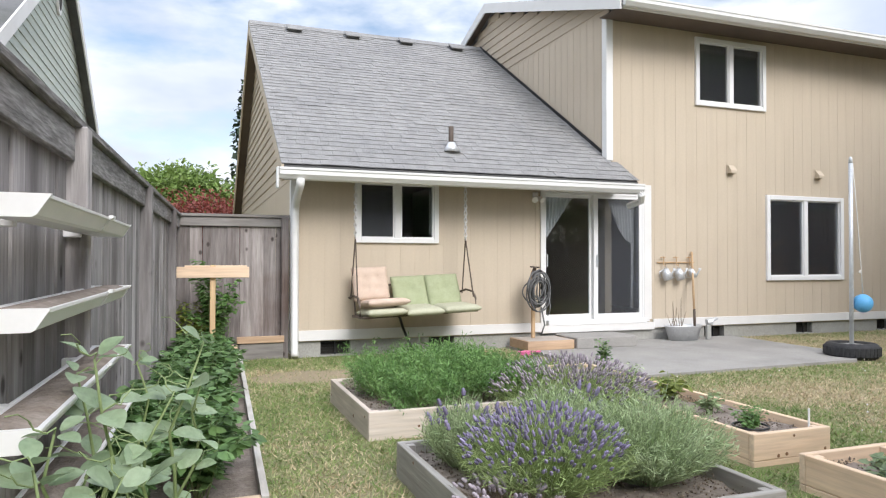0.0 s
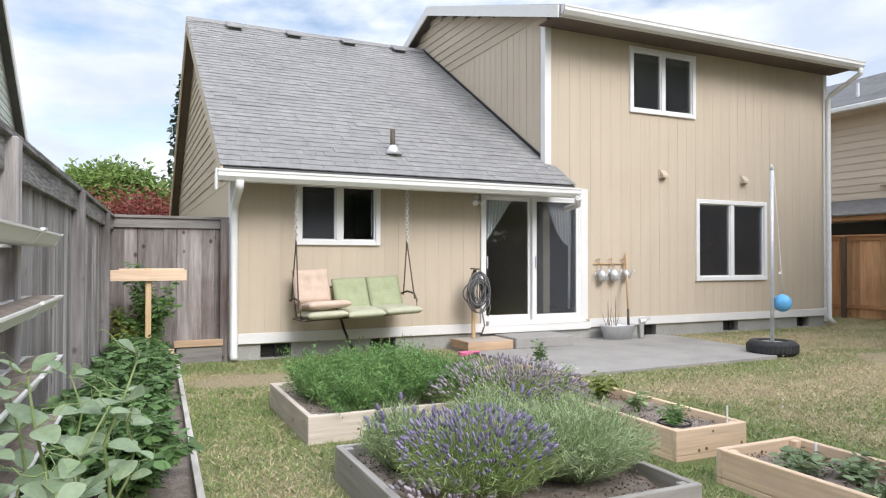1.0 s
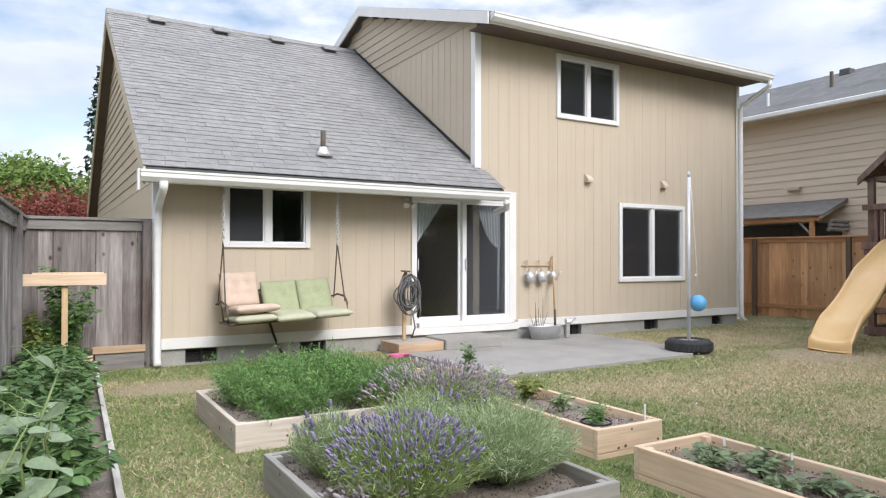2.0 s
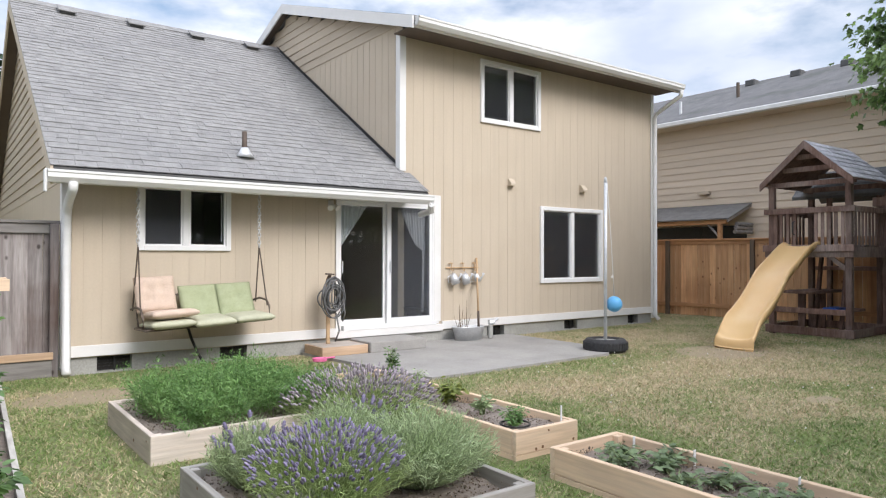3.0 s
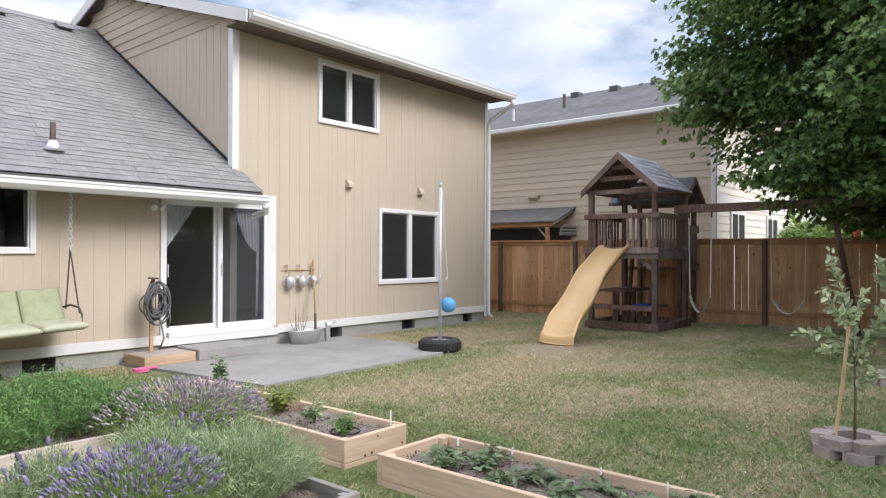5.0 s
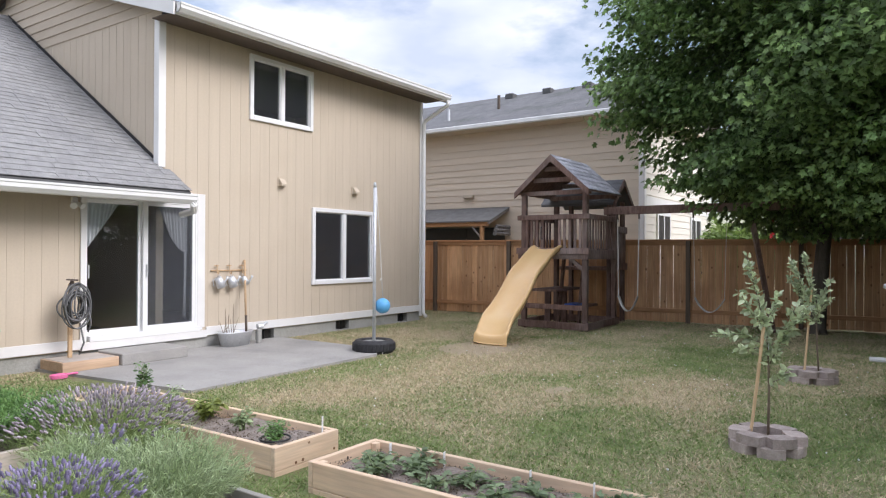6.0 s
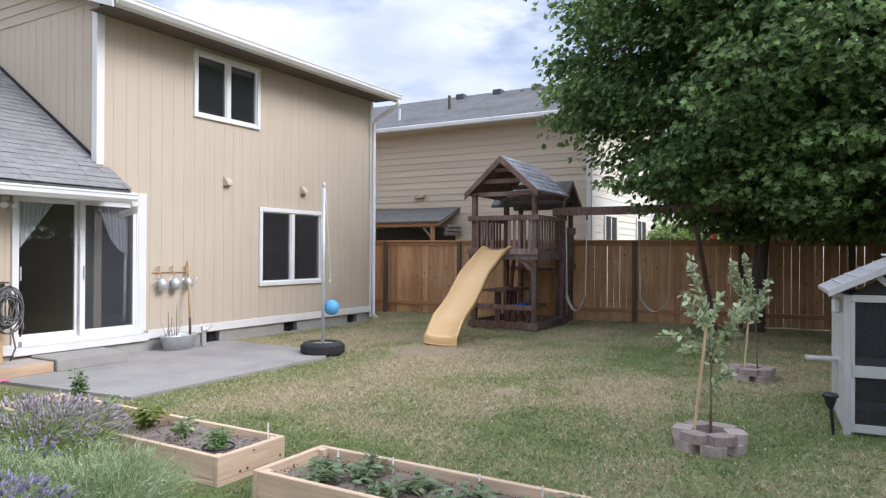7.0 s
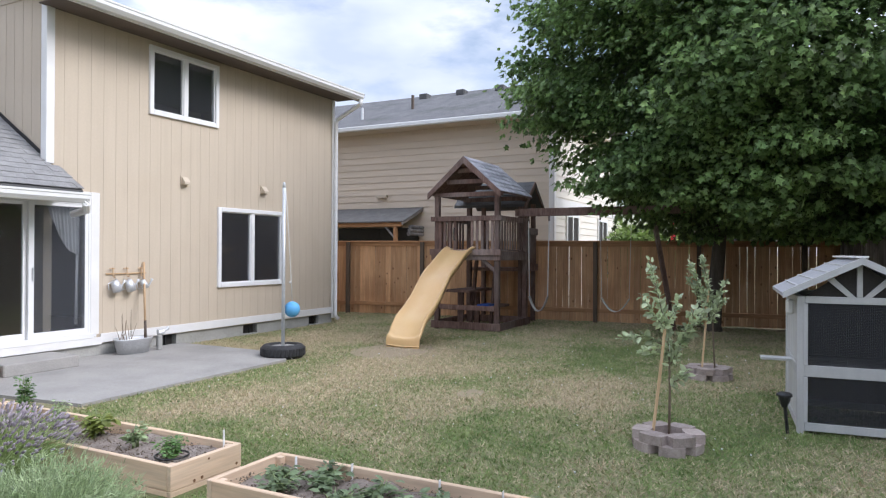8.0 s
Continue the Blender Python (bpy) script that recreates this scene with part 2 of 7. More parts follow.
M["room"] = surface("room_plaster", (0.60, 0.58, 0.55), (0.55, 0.53, 0.50), (2, 2, 2), 0.9, bump=0.02, grain=0.02)
M["carpet"] = surface("room_floor", (0.12, 0.12, 0.125), (0.09, 0.09, 0.095), (3, 3, 3), 0.9)
M["glass"] = pane_glass("window_glass", (0.88, 0.90, 0.91))
M["screen"] = screen_cloth("insect_screen", 0.26)
# thin veil whose matt grey stands in for reflections in the glass
M["pane_veil"] = screen_cloth("pane_reflection_veil", 0.11)
M["curtain"] = surface("white_sheer", (0.90, 0.91, 0.92), (0.82, 0.83, 0.85), (20, 20, 2), 0.9, translucent=0.12)
M["oldfence"] = surface("weathered_cedar", (0.20, 0.185, 0.182), (0.47, 0.445, 0.44), (10, 10, 0.9), 0.9, bump=0.8, streak=6.0, grain=0.16, c3=(0.085, 0.068, 0.064), stain=0.9, vary=0.30, spec=0.2)
M["oldfence_dark"] = surface("dark_weathered_cedar", (0.15, 0.125, 0.118), (0.37, 0.34, 0.325), (10, 10, 0.9), 0.9, bump=0.8, streak=6.0, grain=0.16, c3=(0.11, 0.062, 0.045), stain=0.9, vary=0.3, spec=0.2)
M["oldrail"] = surface("weathered_rail", (0.17, 0.162, 0.162), (0.38, 0.365, 0.36), (18, 2.2, 18), 0.9, bump=0.8, streak=4.0, grain=0.3, c3=(0.12, 0.10, 0.09), stain=0.7, vary=0.12, spec=0.2)
M["oldrail_x"] = surface("weathered_rail_x", (0.20, 0.185, 0.175), (0.30, 0.285, 0.265), (1.2, 16, 16), 0.9, bump=0.5, streak=3.0, c3=(0.12, 0.10, 0.09), stain=0.7, vary=0.12, spec=0.2)
M["redfence"] = surface("reddish_cedar", (0.50, 0.275, 0.135), (0.68, 0.43, 0.24), (14, 14, 0.9), 0.8, bump=0.35, streak=3.0, c3=(0.31, 0.15, 0.07), stain=0.6, vary=0.16, spec=0.25)
M["redrail"] = surface("reddish_rail", (0.42, 0.22, 0.11), (0.52, 0.30, 0.15), (14, 0.9, 14), 0.8, bump=0.35, streak=3.0, vary=0.1, spec=0.25)
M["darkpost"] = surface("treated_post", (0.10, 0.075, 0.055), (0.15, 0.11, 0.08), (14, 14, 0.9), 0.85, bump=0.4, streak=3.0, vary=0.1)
M["cedar_x"] = surface("fresh_cedar_x", (0.76, 0.59, 0.43), (0.66, 0.48, 0.33), (1.1, 16, 16), 0.7, bump=0.25, streak=2.5, c3=(0.46, 0.37, 0.28), stain=0.55, vary=0.1, spec=0.3)
M["cedar_y"] = surface("fresh_cedar_y", (0.76, 0.58, 0.41), (0.66, 0.47, 0.315), (16, 1.1, 16), 0.7, bump=0.25, streak=2.5, c3=(0.46, 0.37, 0.28), stain=0.55, vary=0.1, spec=0.3)
M["pine_x"] = surface("pale_pine_x", (0.72, 0.64, 0.56), (0.61, 0.52, 0.44), (1.1, 16, 16), 0.75, bump=0.3, streak=2.5, c3=(0.50, 0.42, 0.34), stain=0.5, vary=0.08, spec=0.3)
M["pine_y"] = surface("pale_pine_y", (0.66, 0.58, 0.50), (0.54, 0.46, 0.39), (16, 1.1, 16), 0.75, bump=0.3, streak=2.5, c3=(0.42, 0.35, 0.29), stain=0.6, vary=0.08, spec=0.3)
M["cedar_z"] = surface("fresh_cedar_z", (0.68, 0.50, 0.30), (0.58, 0.39, 0.22), (16, 16, 1.1), 0.7, bump=0.25, streak=2.5, vary=0.06, spec=0.3)
M["greybed_x"] = surface("greyed_bed_x", (0.34, 0.32, 0.29), (0.43, 0.41, 0.38), (1.1, 16, 16), 0.85, bump=0.4, streak=2.5, c3=(0.26, 0.21, 0.16), stain=0.6, vary=0.08)
M["greybed_y"] = surface("greyed_bed_y", (0.34, 0.32, 0.29), (0.43, 0.41, 0.38), (16, 1.1, 16), 0.85, bump=0.4, streak=2.5, c3=(0.26, 0.21, 0.16), stain=0.6, vary=0.08)
M["bleached"] = surface("bleached_board", (0.66, 0.64, 0.60), (0.45, 0.42, 0.38), (16, 2.5, 16), 0.85, bump=0.4, streak=2.5, c3=(0.30, 0.26, 0.22), stain=0.7)
M["knot"] = surface("wood_knot", (0.22, 0.11, 0.05), (0.15, 0.075, 0.035), (30, 30, 30), 0.8)
M["soffit"] = surface("brown_soffit", (0.13, 0.10, 0.08), (0.11, 0.085, 0.068), (3, 3, 3), 0.8, bump=0.05)
M["soil"] = surface("garden_soil", (0.22, 0.18, 0.15), (0.36, 0.31, 0.27), (14, 14, 14), 0.95, bump=1.0, fine=60, c3=(0.085, 0.065, 0.05), stain=0.6, spec=0.15)
M["crumb"] = surface("soil_crumb", (0.17, 0.13, 0.10), (0.27, 0.22, 0.17), (20, 20, 20), 0.95, island=0.4, spec=0.15)
M["darkwood"] = surface("stained_playset_wood", (0.115, 0.068, 0.054), (0.235, 0.155, 0.13), (14, 14, 3.0), 0.8, bump=0.6, streak=3.0, grain=0.25, c3=(0.33, 0.285, 0.26), stain=0.65, vary=0.3, spec=0.3)
M["playroof"] = surface("playset_roof_shingle", (0.36, 0.35, 0.38), (0.58, 0.57, 0.61), (14, 14, 14), 0.85, bump=0.4, vary=0.22, c3=(0.19, 0.165, 0.155), stain=0.7)
M["slide"] = surface("yellow_slide_plastic", (0.76, 0.49, 0.22), (0.80, 0.54, 0.27), (2, 2, 2), 0.38, bump=0.0, grain=0.02, c3=(0.70, 0.50, 0.22), stain=0.4)
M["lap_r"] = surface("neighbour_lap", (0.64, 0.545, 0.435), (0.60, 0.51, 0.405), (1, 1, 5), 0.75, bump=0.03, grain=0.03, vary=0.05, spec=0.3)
# lighter copy of neighbour_lap: the sun on the -y side is put into its colour
M["lap_r2"] = surface("neighbour_lap_sunlit", (0.78, 0.74, 0.66), (0.73, 0.69, 0.61), (1, 1, 5), 0.75, bump=0.03, grain=0.03, vary=0.04, spec=0.3)
M["lap_l"] = surface("green_grey_lap", (0.53, 0.57, 0.515), (0.48, 0.52, 0.47), (1, 1, 5), 0.75, bump=0.03, grain=0.03, vary=0.05, spec=0.3)
M["bark"] = surface("bark", (0.085, 0.07, 0.055), (0.13, 0.11, 0.09), (18, 18, 4), 0.95, bump=1.0, streak=3.0)
M["maple"] = surface("maple_leaf", (0.115, 0.20, 0.072), (0.265, 0.385, 0.13), (0.9, 0.9, 0.9), 0.40, bump=0.0, island=0.55, translucent=0.5, spec=0.4)
M["tree_green"] = surface("far_leaf", (0.17, 0.26, 0.07), (0.26, 0.35, 0.10), (0.6, 0.6, 0.6), 0.6, bump=0.0, island=0.35, translucent=0.35)
M["tree_red"] = surface("red_leaf", (0.21, 0.055, 0.045), (0.29, 0.085, 0.06), (0.8, 0.8, 0.8), 0.6, bump=0.0, island=0.35, translucent=0.35)
M["conifer"] = surface("conifer_needle", (0.03, 0.055, 0.03), (0.045, 0.075, 0.04), (1, 1, 1), 0.7, bump=0.0, island=0.3)
M["appleleaf"] = surface("sapling_leaf", (0.42, 0.50, 0.27), (0.58, 0.64, 0.43), (9, 9, 9), 0.5, bump=0.0, island=0.35, translucent=0.3)
M["potato"] = surface("potato_leaf", (0.105, 0.20, 0.07), (0.18, 0.295, 0.105), (6, 6, 6), 0.55, bump=0.0, island=0.35, translucent=0.3)
M["yellowleaf"] = surface("yellow_green_leaf", (0.22, 0.28, 0.06), (0.30, 0.33, 0.08), (6, 6, 6), 0.55, bump=0.0, island=0.3, translucent=0.3)
M["pea"] = surface("pea_leaf", (0.27, 0.38, 0.22), (0.40, 0.50, 0.33), (12, 12, 12), 0.5, bump=0.05, island=0.22, translucent=0.3)
M["carrot"] = surface("carrot_frond", (0.125, 0.25, 0.072), (0.215, 0.36, 0.115), (5, 5, 5), 0.6, bump=0.0, island=0.35, translucent=0.3)
M["lav_stem"] = surface("lavender_stem", (0.25, 0.34, 0.115), (0.37, 0.455, 0.19), (6, 6, 6), 0.7, bump=0.0, island=0.3, translucent=0.2)
M["lav_flower"] = surface("lavender_flower", (0.21, 0.18, 0.31), (0.32, 0.28, 0.43), (8, 8, 8), 0.8, bump=0.0, island=0.4)
M["lav_faded"] = surface("faded_lavender_flower", (0.31, 0.265, 0.305), (0.46, 0.405, 0.445), (8, 8, 8), 0.85, bump=0.0, island=0.4)
M["greybush"] = surface("grey_green_leaf", (0.30, 0.395, 0.185), (0.44, 0.52, 0.31), (6, 6, 6), 0.7, bump=0.0, island=0.35, translucent=0.2)
M["strawb"] = surface("strawberry_leaf", (0.13, 0.19, 0.085), (0.22, 0.28, 0.15), (8, 8, 8), 0.55, bump=0.0, island=0.35, translucent=0.2)
M["stem"] = surface("green_stem", (0.20, 0.27, 0.10), (0.26, 0.33, 0.15), (8, 8, 8), 0.6, bump=0.0)
M["twig"] = surface("brown_twig", (0.16, 0.12, 0.08), (0.22, 0.17, 0.12), (14, 14, 4), 0.85)
M["tyre"] = surface("tyre_rubber", (0.022, 0.022, 0.024), (0.04, 0.04, 0.042), (20, 20, 20), 0.75, bump=0.3)
M["galv"] = surface("galvanised_steel", (0.66, 0.67, 0.68), (0.55, 0.56, 0.57), (9, 9, 9), 0.4, metal=0.45, bump=0.1)
M["pole"] = surface("grey_pole", (0.60, 0.62, 0.64), (0.52, 0.54, 0.56), (4, 4, 4), 0.4, metal=0.3)
M["blue"] = surface("blue_ball", (0.10, 0.36, 0.66), (0.12, 0.40, 0.70), (20, 20, 20), 0.5, bump=0.15)
M["rope"] = surface("pale_rope", (0.66, 0.64, 0.60), (0.55, 0.53, 0.49), (60, 60, 60), 0.9)
M["chain"] = surface("chain_steel", (0.75, 0.75, 0.75), (0.62, 0.62, 0.62), (30, 30, 30), 0.4, metal=0.4)
M["iron"] = surface("brown_iron", (0.085, 0.065, 0.05), (0.12, 0.09, 0.07), (20, 20, 20), 0.6, metal=0.3)
M["cushion_g"] = surface("green_cushion", (0.32, 0.355, 0.21), (0.38, 0.415, 0.26), (10, 10, 10), 0.9, bump=0.2, fine=120, c3=(0.28, 0.31, 0.175), stain=0.5)
M["cushion_p"] = surface("peach_cushion", (0.55, 0.425, 0.335), (0.62, 0.49, 0.395), (10, 10, 10), 0.9, bump=0.2, fine=120)
M["cushion_s"] = surface("pale_green_seat", (0.44, 0.44, 0.315), (0.50, 0.50, 0.37), (10, 10, 10), 0.9, bump=0.2, fine=120)
M["hose"] = surface("grey_hose", (0.10, 0.10, 0.10), (0.16, 0.16, 0.16), (20, 20, 20), 0.5)
M["pink"] = surface("pink_plastic", (0.80, 0.16, 0.36), (0.78, 0.20, 0.40), (8, 8, 8), 0.4)
M["paver"] = surface("grey_paver", (0.31, 0.25, 0.22), (0.48, 0.405, 0.365), (12, 12, 12), 0.9, bump=0.4, fine=80, vary=0.25)
M["coop"] = surface("grey_white_coop_wood", (0.60, 0.60, 0.585), (0.50, 0.50, 0.49), (8, 8, 2), 0.75, bump=0.05, grain=0.03, c3=(0.42, 0.41, 0.39), stain=0.5, vary=0.06)
M["cooproof"] = surface("coop_roof", (0.44, 0.44, 0.45), (0.36, 0.36, 0.37), (8, 8, 8), 0.7, bump=0.05, grain=0.04, vary=0.1)
M["mesh"] = surface("wire_mesh", (0.03, 0.03, 0.032), (0.05, 0.05, 0.05), (80, 80, 80), 0.6)
M["black"] = surface("black_plastic", (0.015, 0.015, 0.016), (0.025, 0.025, 0.026), (12, 12, 12), 0.45)
M["tag"] = surface("white_tag", (0.80, 0.80, 0.80), (0.72, 0.72, 0.72), (20, 20, 20), 0.5)
M["red"] = surface("red_cloth", (0.55, 0.03, 0.04), (0.45, 0.02, 0.03), (6, 6, 6), 0.8)
M["bluetoy"] = surface("blue_plastic", (0.03, 0.10, 0.45), (0.04, 0.12, 0.5), (6, 6, 6), 0.4)
M["handle"] = surface("ash_handle", (0.55, 0.38, 0.22), (0.48, 0.32, 0.18), (20, 20, 2), 0.6)

M["leanroof"] = surface("weathered_roll_roofing", (0.13, 0.127, 0.125), (0.19, 0.186, 0.18), (5, 5, 5), 0.9, bump=0.2, c3=(0.14, 0.12, 0.10), stain=0.6)


def add_knots(m, dark):
    """Scatter small round knots over a board's grain."""
    n, l = m.node_tree.nodes, m.node_tree.links
    b = n["Principled BSDF"]
    was = b.inputs["Base Color"].links[0].from_socket
    tc, info, mp, vo, mr, mx = (n.new("ShaderNode" + k) for k in ("TexCoord", "ObjectInfo", "Mapping", "TexVoronoi", "MapRange", "Mix"))
    mp.inputs["Scale"].default_value = (6, 6, 4)
    ad = n.new("ShaderNodeVectorMath")
    ad.operation = "MULTIPLY_ADD"
    ad.inputs[1].default_value = (17, 31, 23)
    l.new(info.outputs["Random"], ad.inputs[0])
    l.new(tc.outputs["Object"], mp.inputs["Vector"])
    l.new(mp.outputs[0], ad.inputs[2])
    vo.inputs["Scale"].default_value = 1.0
    l.new(ad.outputs[0], vo.inputs["Vector"])
    mr.inputs[1].default_value, mr.inputs[2].default_value, mr.inputs[3].default_value, mr.inputs[4].default_value = 0.07, 0.15, 0.85, 0.0
    l.new(vo.outputs["Distance"], mr.inputs[0])
    mx.data_type = "RGBA"
    l.new(mr.outputs[0], mx.inputs[0])
    l.new(was, mx.inputs[6])
    mx.inputs[7].default_value = (*dark, 1)
    l.new(mx.outputs[2], b.inputs["Base Color"])


add_knots(M["redfence"], (0.17, 0.08, 0.04))
add_knots(M["oldfence"], (0.06, 0.05, 0.048))
add_knots(M["oldfence_dark"], (0.05, 0.04, 0.036))

M["step_wood"] = surface("worn_step_wood", (0.52, 0.37, 0.25), (0.43, 0.29, 0.18), (1.1, 16, 16), 0.8, bump=0.3, streak=2.5, c3=(0.30, 0.22, 0.16), stain=0.6, vary=0.1)
M["step_top"] = surface("worn_step_top", (0.50, 0.45, 0.40), (0.41, 0.36, 0.315), (1.1, 16, 16), 0.85, bump=0.3, streak=2.5, c3=(0.30, 0.26, 0.22), stain=0.6)

# ---- builders ----


class Geo:
    """Collects vertices and faces for one mesh."""

    def __init__(self):
        self.v, self.f = [], []

    def add(self, vs, fs):
        k = len(self.v)
        self.v += [tuple(p) for p in vs]
        self.f += [tuple(i + k for i in f) for f in fs]
        return self

    def box(self, x0, x1, y0, y1, z0, z1, b=0.0, m=None):
        if b <= 0:
            vs = [(x, y, z) for x in (x0, x1) for y in (y0, y1) for z in (z0, z1)]
            fs = [(0, 1, 3, 2), (4, 6, 7, 5), (0, 4, 5, 1), (2, 3, 7, 6), (0, 2, 6, 4), (1, 5, 7, 3)]
        else:
            vs, idx = [], {}
            for i, x in enumerate((x0, x1)):
                for j, y in enumerate((y0, y1)):
                    for k, z in enumerate((z0, z1)):
                        dx, dy, dz = b * (1 - 2 * i), b * (1 - 2 * j), b * (1 - 2 * k)
                        for a, p in enumerate(((x, y + dy, z + dz), (x + dx, y, z + dz), (x + dx, y + dy, z))):
                            idx[i, j, k, a] = len(vs)
                            vs.append(p)
            fs = []
            for i in (0, 1):
                fs.append([idx[i, j, k, 0] for j, k in ((0, 0), (0, 1), (1, 1), (1, 0))][::1 if i == 0 else -1])
                fs.append([idx[j, i, k, 1] for j, k in ((0, 0), (1, 0), (1, 1), (0, 1))][::1 if i == 0 else -1])
                fs.append([idx[j, k, i, 2] for j, k in ((0, 0), (0, 1), (1, 1), (1, 0))][::1 if i == 0 else -1])
            for i in (0, 1):
                for j in (0, 1):
                    fs.append((idx[i, j, 0, 0], idx[i, j, 0, 1], idx[i, j, 1, 1], idx[i, j, 1, 0]))
                    fs.append((idx[i, 0, j, 0], idx[i, 0, j, 2], idx[i, 1, j, 2], idx[i, 1, j, 0]))
                    fs.append((idx[0, i, j, 1], idx[0, i, j, 2], idx[1, i, j, 2], idx[1, i, j, 1]))
                    for k in (0, 1):
                        fs.append((idx[i, j, k, 0], idx[i, j, k, 1], idx[i, j, k, 2]))
        if m is not None:
            vs = [m @ Vector(p) for p in vs]
        return self.add(vs, fs)

    def prism(self, pts, axis, a, b):
        """A polygon given in the two other axes (in order), extruded along axis from a to b."""
        def put(p, q):
            return {"x": (q, p[0], p[1]), "y": (p[0], q, p[1]), "z": (p[0], p[1], q)}[axis]
        n = len(pts)
        vs = [put(p, a) for p in pts] + [put(p, b) for p in pts]
        fs = [tuple(range(n))[::-1], tuple(range(n, 2 * n))] + [(i, (i + 1) % n, n + (i + 1) % n, n + i) for i in range(n)]
        return self.add(vs, fs)

    def tube(self, path, r, n=8, cap=True, flat=1.0):
        path = [Vector(p) for p in path]
        rs = r if isinstance(r, (list, tuple)) else [r] * len(path)
        up = Vector((0, 0, 1)) if abs((path[-1] - path[0]).normalized().z) < 0.9 else Vector((1, 0, 0))
        k0, rings = len(self.v), len(path)
        vs, fs = [], []
        for i, p in enumerate(path):
            d = (path[min(i + 1, rings - 1)] - path[max(i - 1, 0)]).normalized()
            s = d.cross(up)
            s = s.normalized() if s.length > 1e-6 else Vector((1, 0, 0))
            u = s.cross(d)
            for j in range(n):
                a = 2 * math.pi * j / n
                vs.append(p + s * (math.cos(a) * rs[i]) + u * (math.sin(a) * rs[i] * flat))
        for i in range(rings - 1):
            for j in range(n):
                fs.append((i * n + j, i * n + (j + 1) % n, (i + 1) * n + (j + 1) % n, (i + 1) * n + j))
        if cap:
            fs += [tuple(range(n))[::-1], tuple(range((rings - 1) * n, rings * n))]
        return self.add(vs, fs)

    def lathe(self, prof, cx, cy, n=24, sx=1.0, sy=1.0, close=False):
        k = len(prof)
        vs = [(cx + math.cos(2 * math.pi * j / n) * r * sx, cy + math.sin(2 * math.pi * j / n) * r * sy, z) for r, z in prof for j in range(n)]
        fs = [(i * n + j, i * n + (j + 1) % n, (i + 1) * n + (j + 1) % n, (i + 1) * n + j) for i in range(k - 1) for j in range(n)]
        if close:
            fs += [((k - 1) * n + j, (k - 1) * n + (j + 1) % n, (j + 1) % n, j) for j in range(n)]
        else:
            fs += [tuple(range(n))[::-1], tuple(range((k - 1) * n, k * n))]
        return self.add(vs, fs)

    def mesh(self, name, smooth=False):
        me = bpy.data.meshes.new(name)
        me.from_pydata(self.v, [], self.f)
        if smooth:
            me.polygons.foreach_set("use_smooth", [True] * len(me.polygons))
        me.update()
        return me


def thing(name, label, category, at=(0, 0, 0), group="", kind=""):
    ob = new(name)
    ob.location = at
    ob.empty_display_size = 0.1
    return tagged(ob, label, category, group, kind)


def under(ob, parent):
    ob.parent = parent
    if parent.type == "EMPTY":
        ob.matrix_parent_inverse = Matrix.Translation(-Vector(parent.location))
    return ob


def part(name, geo, material, parent, label="", smooth=False):
    me = geo.mesh(name, smooth) if isinstance(geo, Geo) else geo
    if not me.materials:
        me.materials.append(material)
    ob = new(name, me)
    if label:
        ob["label"] = label
    if name in ("stalk", "foliage", "bloom", "frond", "crown"):
        ob["kind"] = "stuff"
    return under(ob, parent)


def solo(name, geo, material, label, category, group="", kind="", smooth=False):
    me = geo.mesh(name, smooth) if isinstance(geo, Geo) else geo
    if not me.materials:
        me.materials.append(material)
    return tagged(new(name, me), label, category, group, kind)


def piece(name, me, m, parent):
    ob = new(name, me)
    under(ob, parent)
    ob.matrix_basis = m
    return ob


def with_mat(me, material):
    me.materials.append(material)
    return me


def stamp(name, tv, tf, pos, rot, size, material):
    """One mesh of many copies of a small template: tv (k,3), tf lists of equal length, pos (n,3), rot (n,3,3), size (n,) or (n,3)."""
    tv, pos, rot = np.asarray(tv, float), np.asarray(pos, float), np.asarray(rot, float)
    size = np.asarray(size, float)
    if size.ndim == 1:
        size = np.repeat(size[:, None], 3, 1)
    n, k = len(pos), len(tv)
    v = np.einsum("nij,nkj->nki", rot, tv[None] * size[:, None, :]) + pos[:, None, :]
    me = bpy.data.meshes.new(name)
    me.vertices.add(n * k)
    me.vertices.foreach_set("co", v.reshape(-1))
    lens = np.array([len(f) for f in tf])
    flat = np.array([i for f in tf for i in f])
    loops = (flat[None] + (np.arange(n) * k)[:, None]).reshape(-1)
    totals = np.tile(lens, n)
    starts = np.concatenate(([0], np.cumsum(totals)[:-1]))
    me.loops.add(len(loops))
    me.loops.foreach_set("vertex_index", loops.astype(np.int32))
    me.polygons.add(len(totals))
    me.polygons.foreach_set("loop_start", starts.astype(np.int32))
    me.polygons.foreach_set("loop_total", totals.astype(np.int32))
    me.update(calc_edges=True)
    me.materials.append(material)
    return me


def frames_of(d, n):
    """Rotations whose first axis is d and whose third leans to n."""
    d = d / np.maximum(np.linalg.norm(d, axis=1, keepdims=True), 1e-9)
    s = np.cross(n, d)
    s = s / np.maximum(np.linalg.norm(s, axis=1, keepdims=True), 1e-9)
    u = np.cross(d, s)
    return np.stack([d, s, u], axis=2)


rng = np.random.default_rng(7)
LEAF_V = [(0, 0, 0), (0.3, 0.26, 0.05), (0.68, 0.22, 0.03), (1, 0, -0.08), (0.68, -0.22, 0.03), (0.3, -0.26, 0.05), (0.5, 0, -0.03)]
LEAF_F = [(0, 6, 1), (1, 6, 2), (2, 6, 3), (3, 6, 4), (4, 6, 5), (5, 6, 0)]
BLADE_V = [(0, -0.5, 0), (0, 0.5, 0), (0.6, 0.35, 0.06), (0.6, -0.35, 0.06), (1, 0, -0.02)]
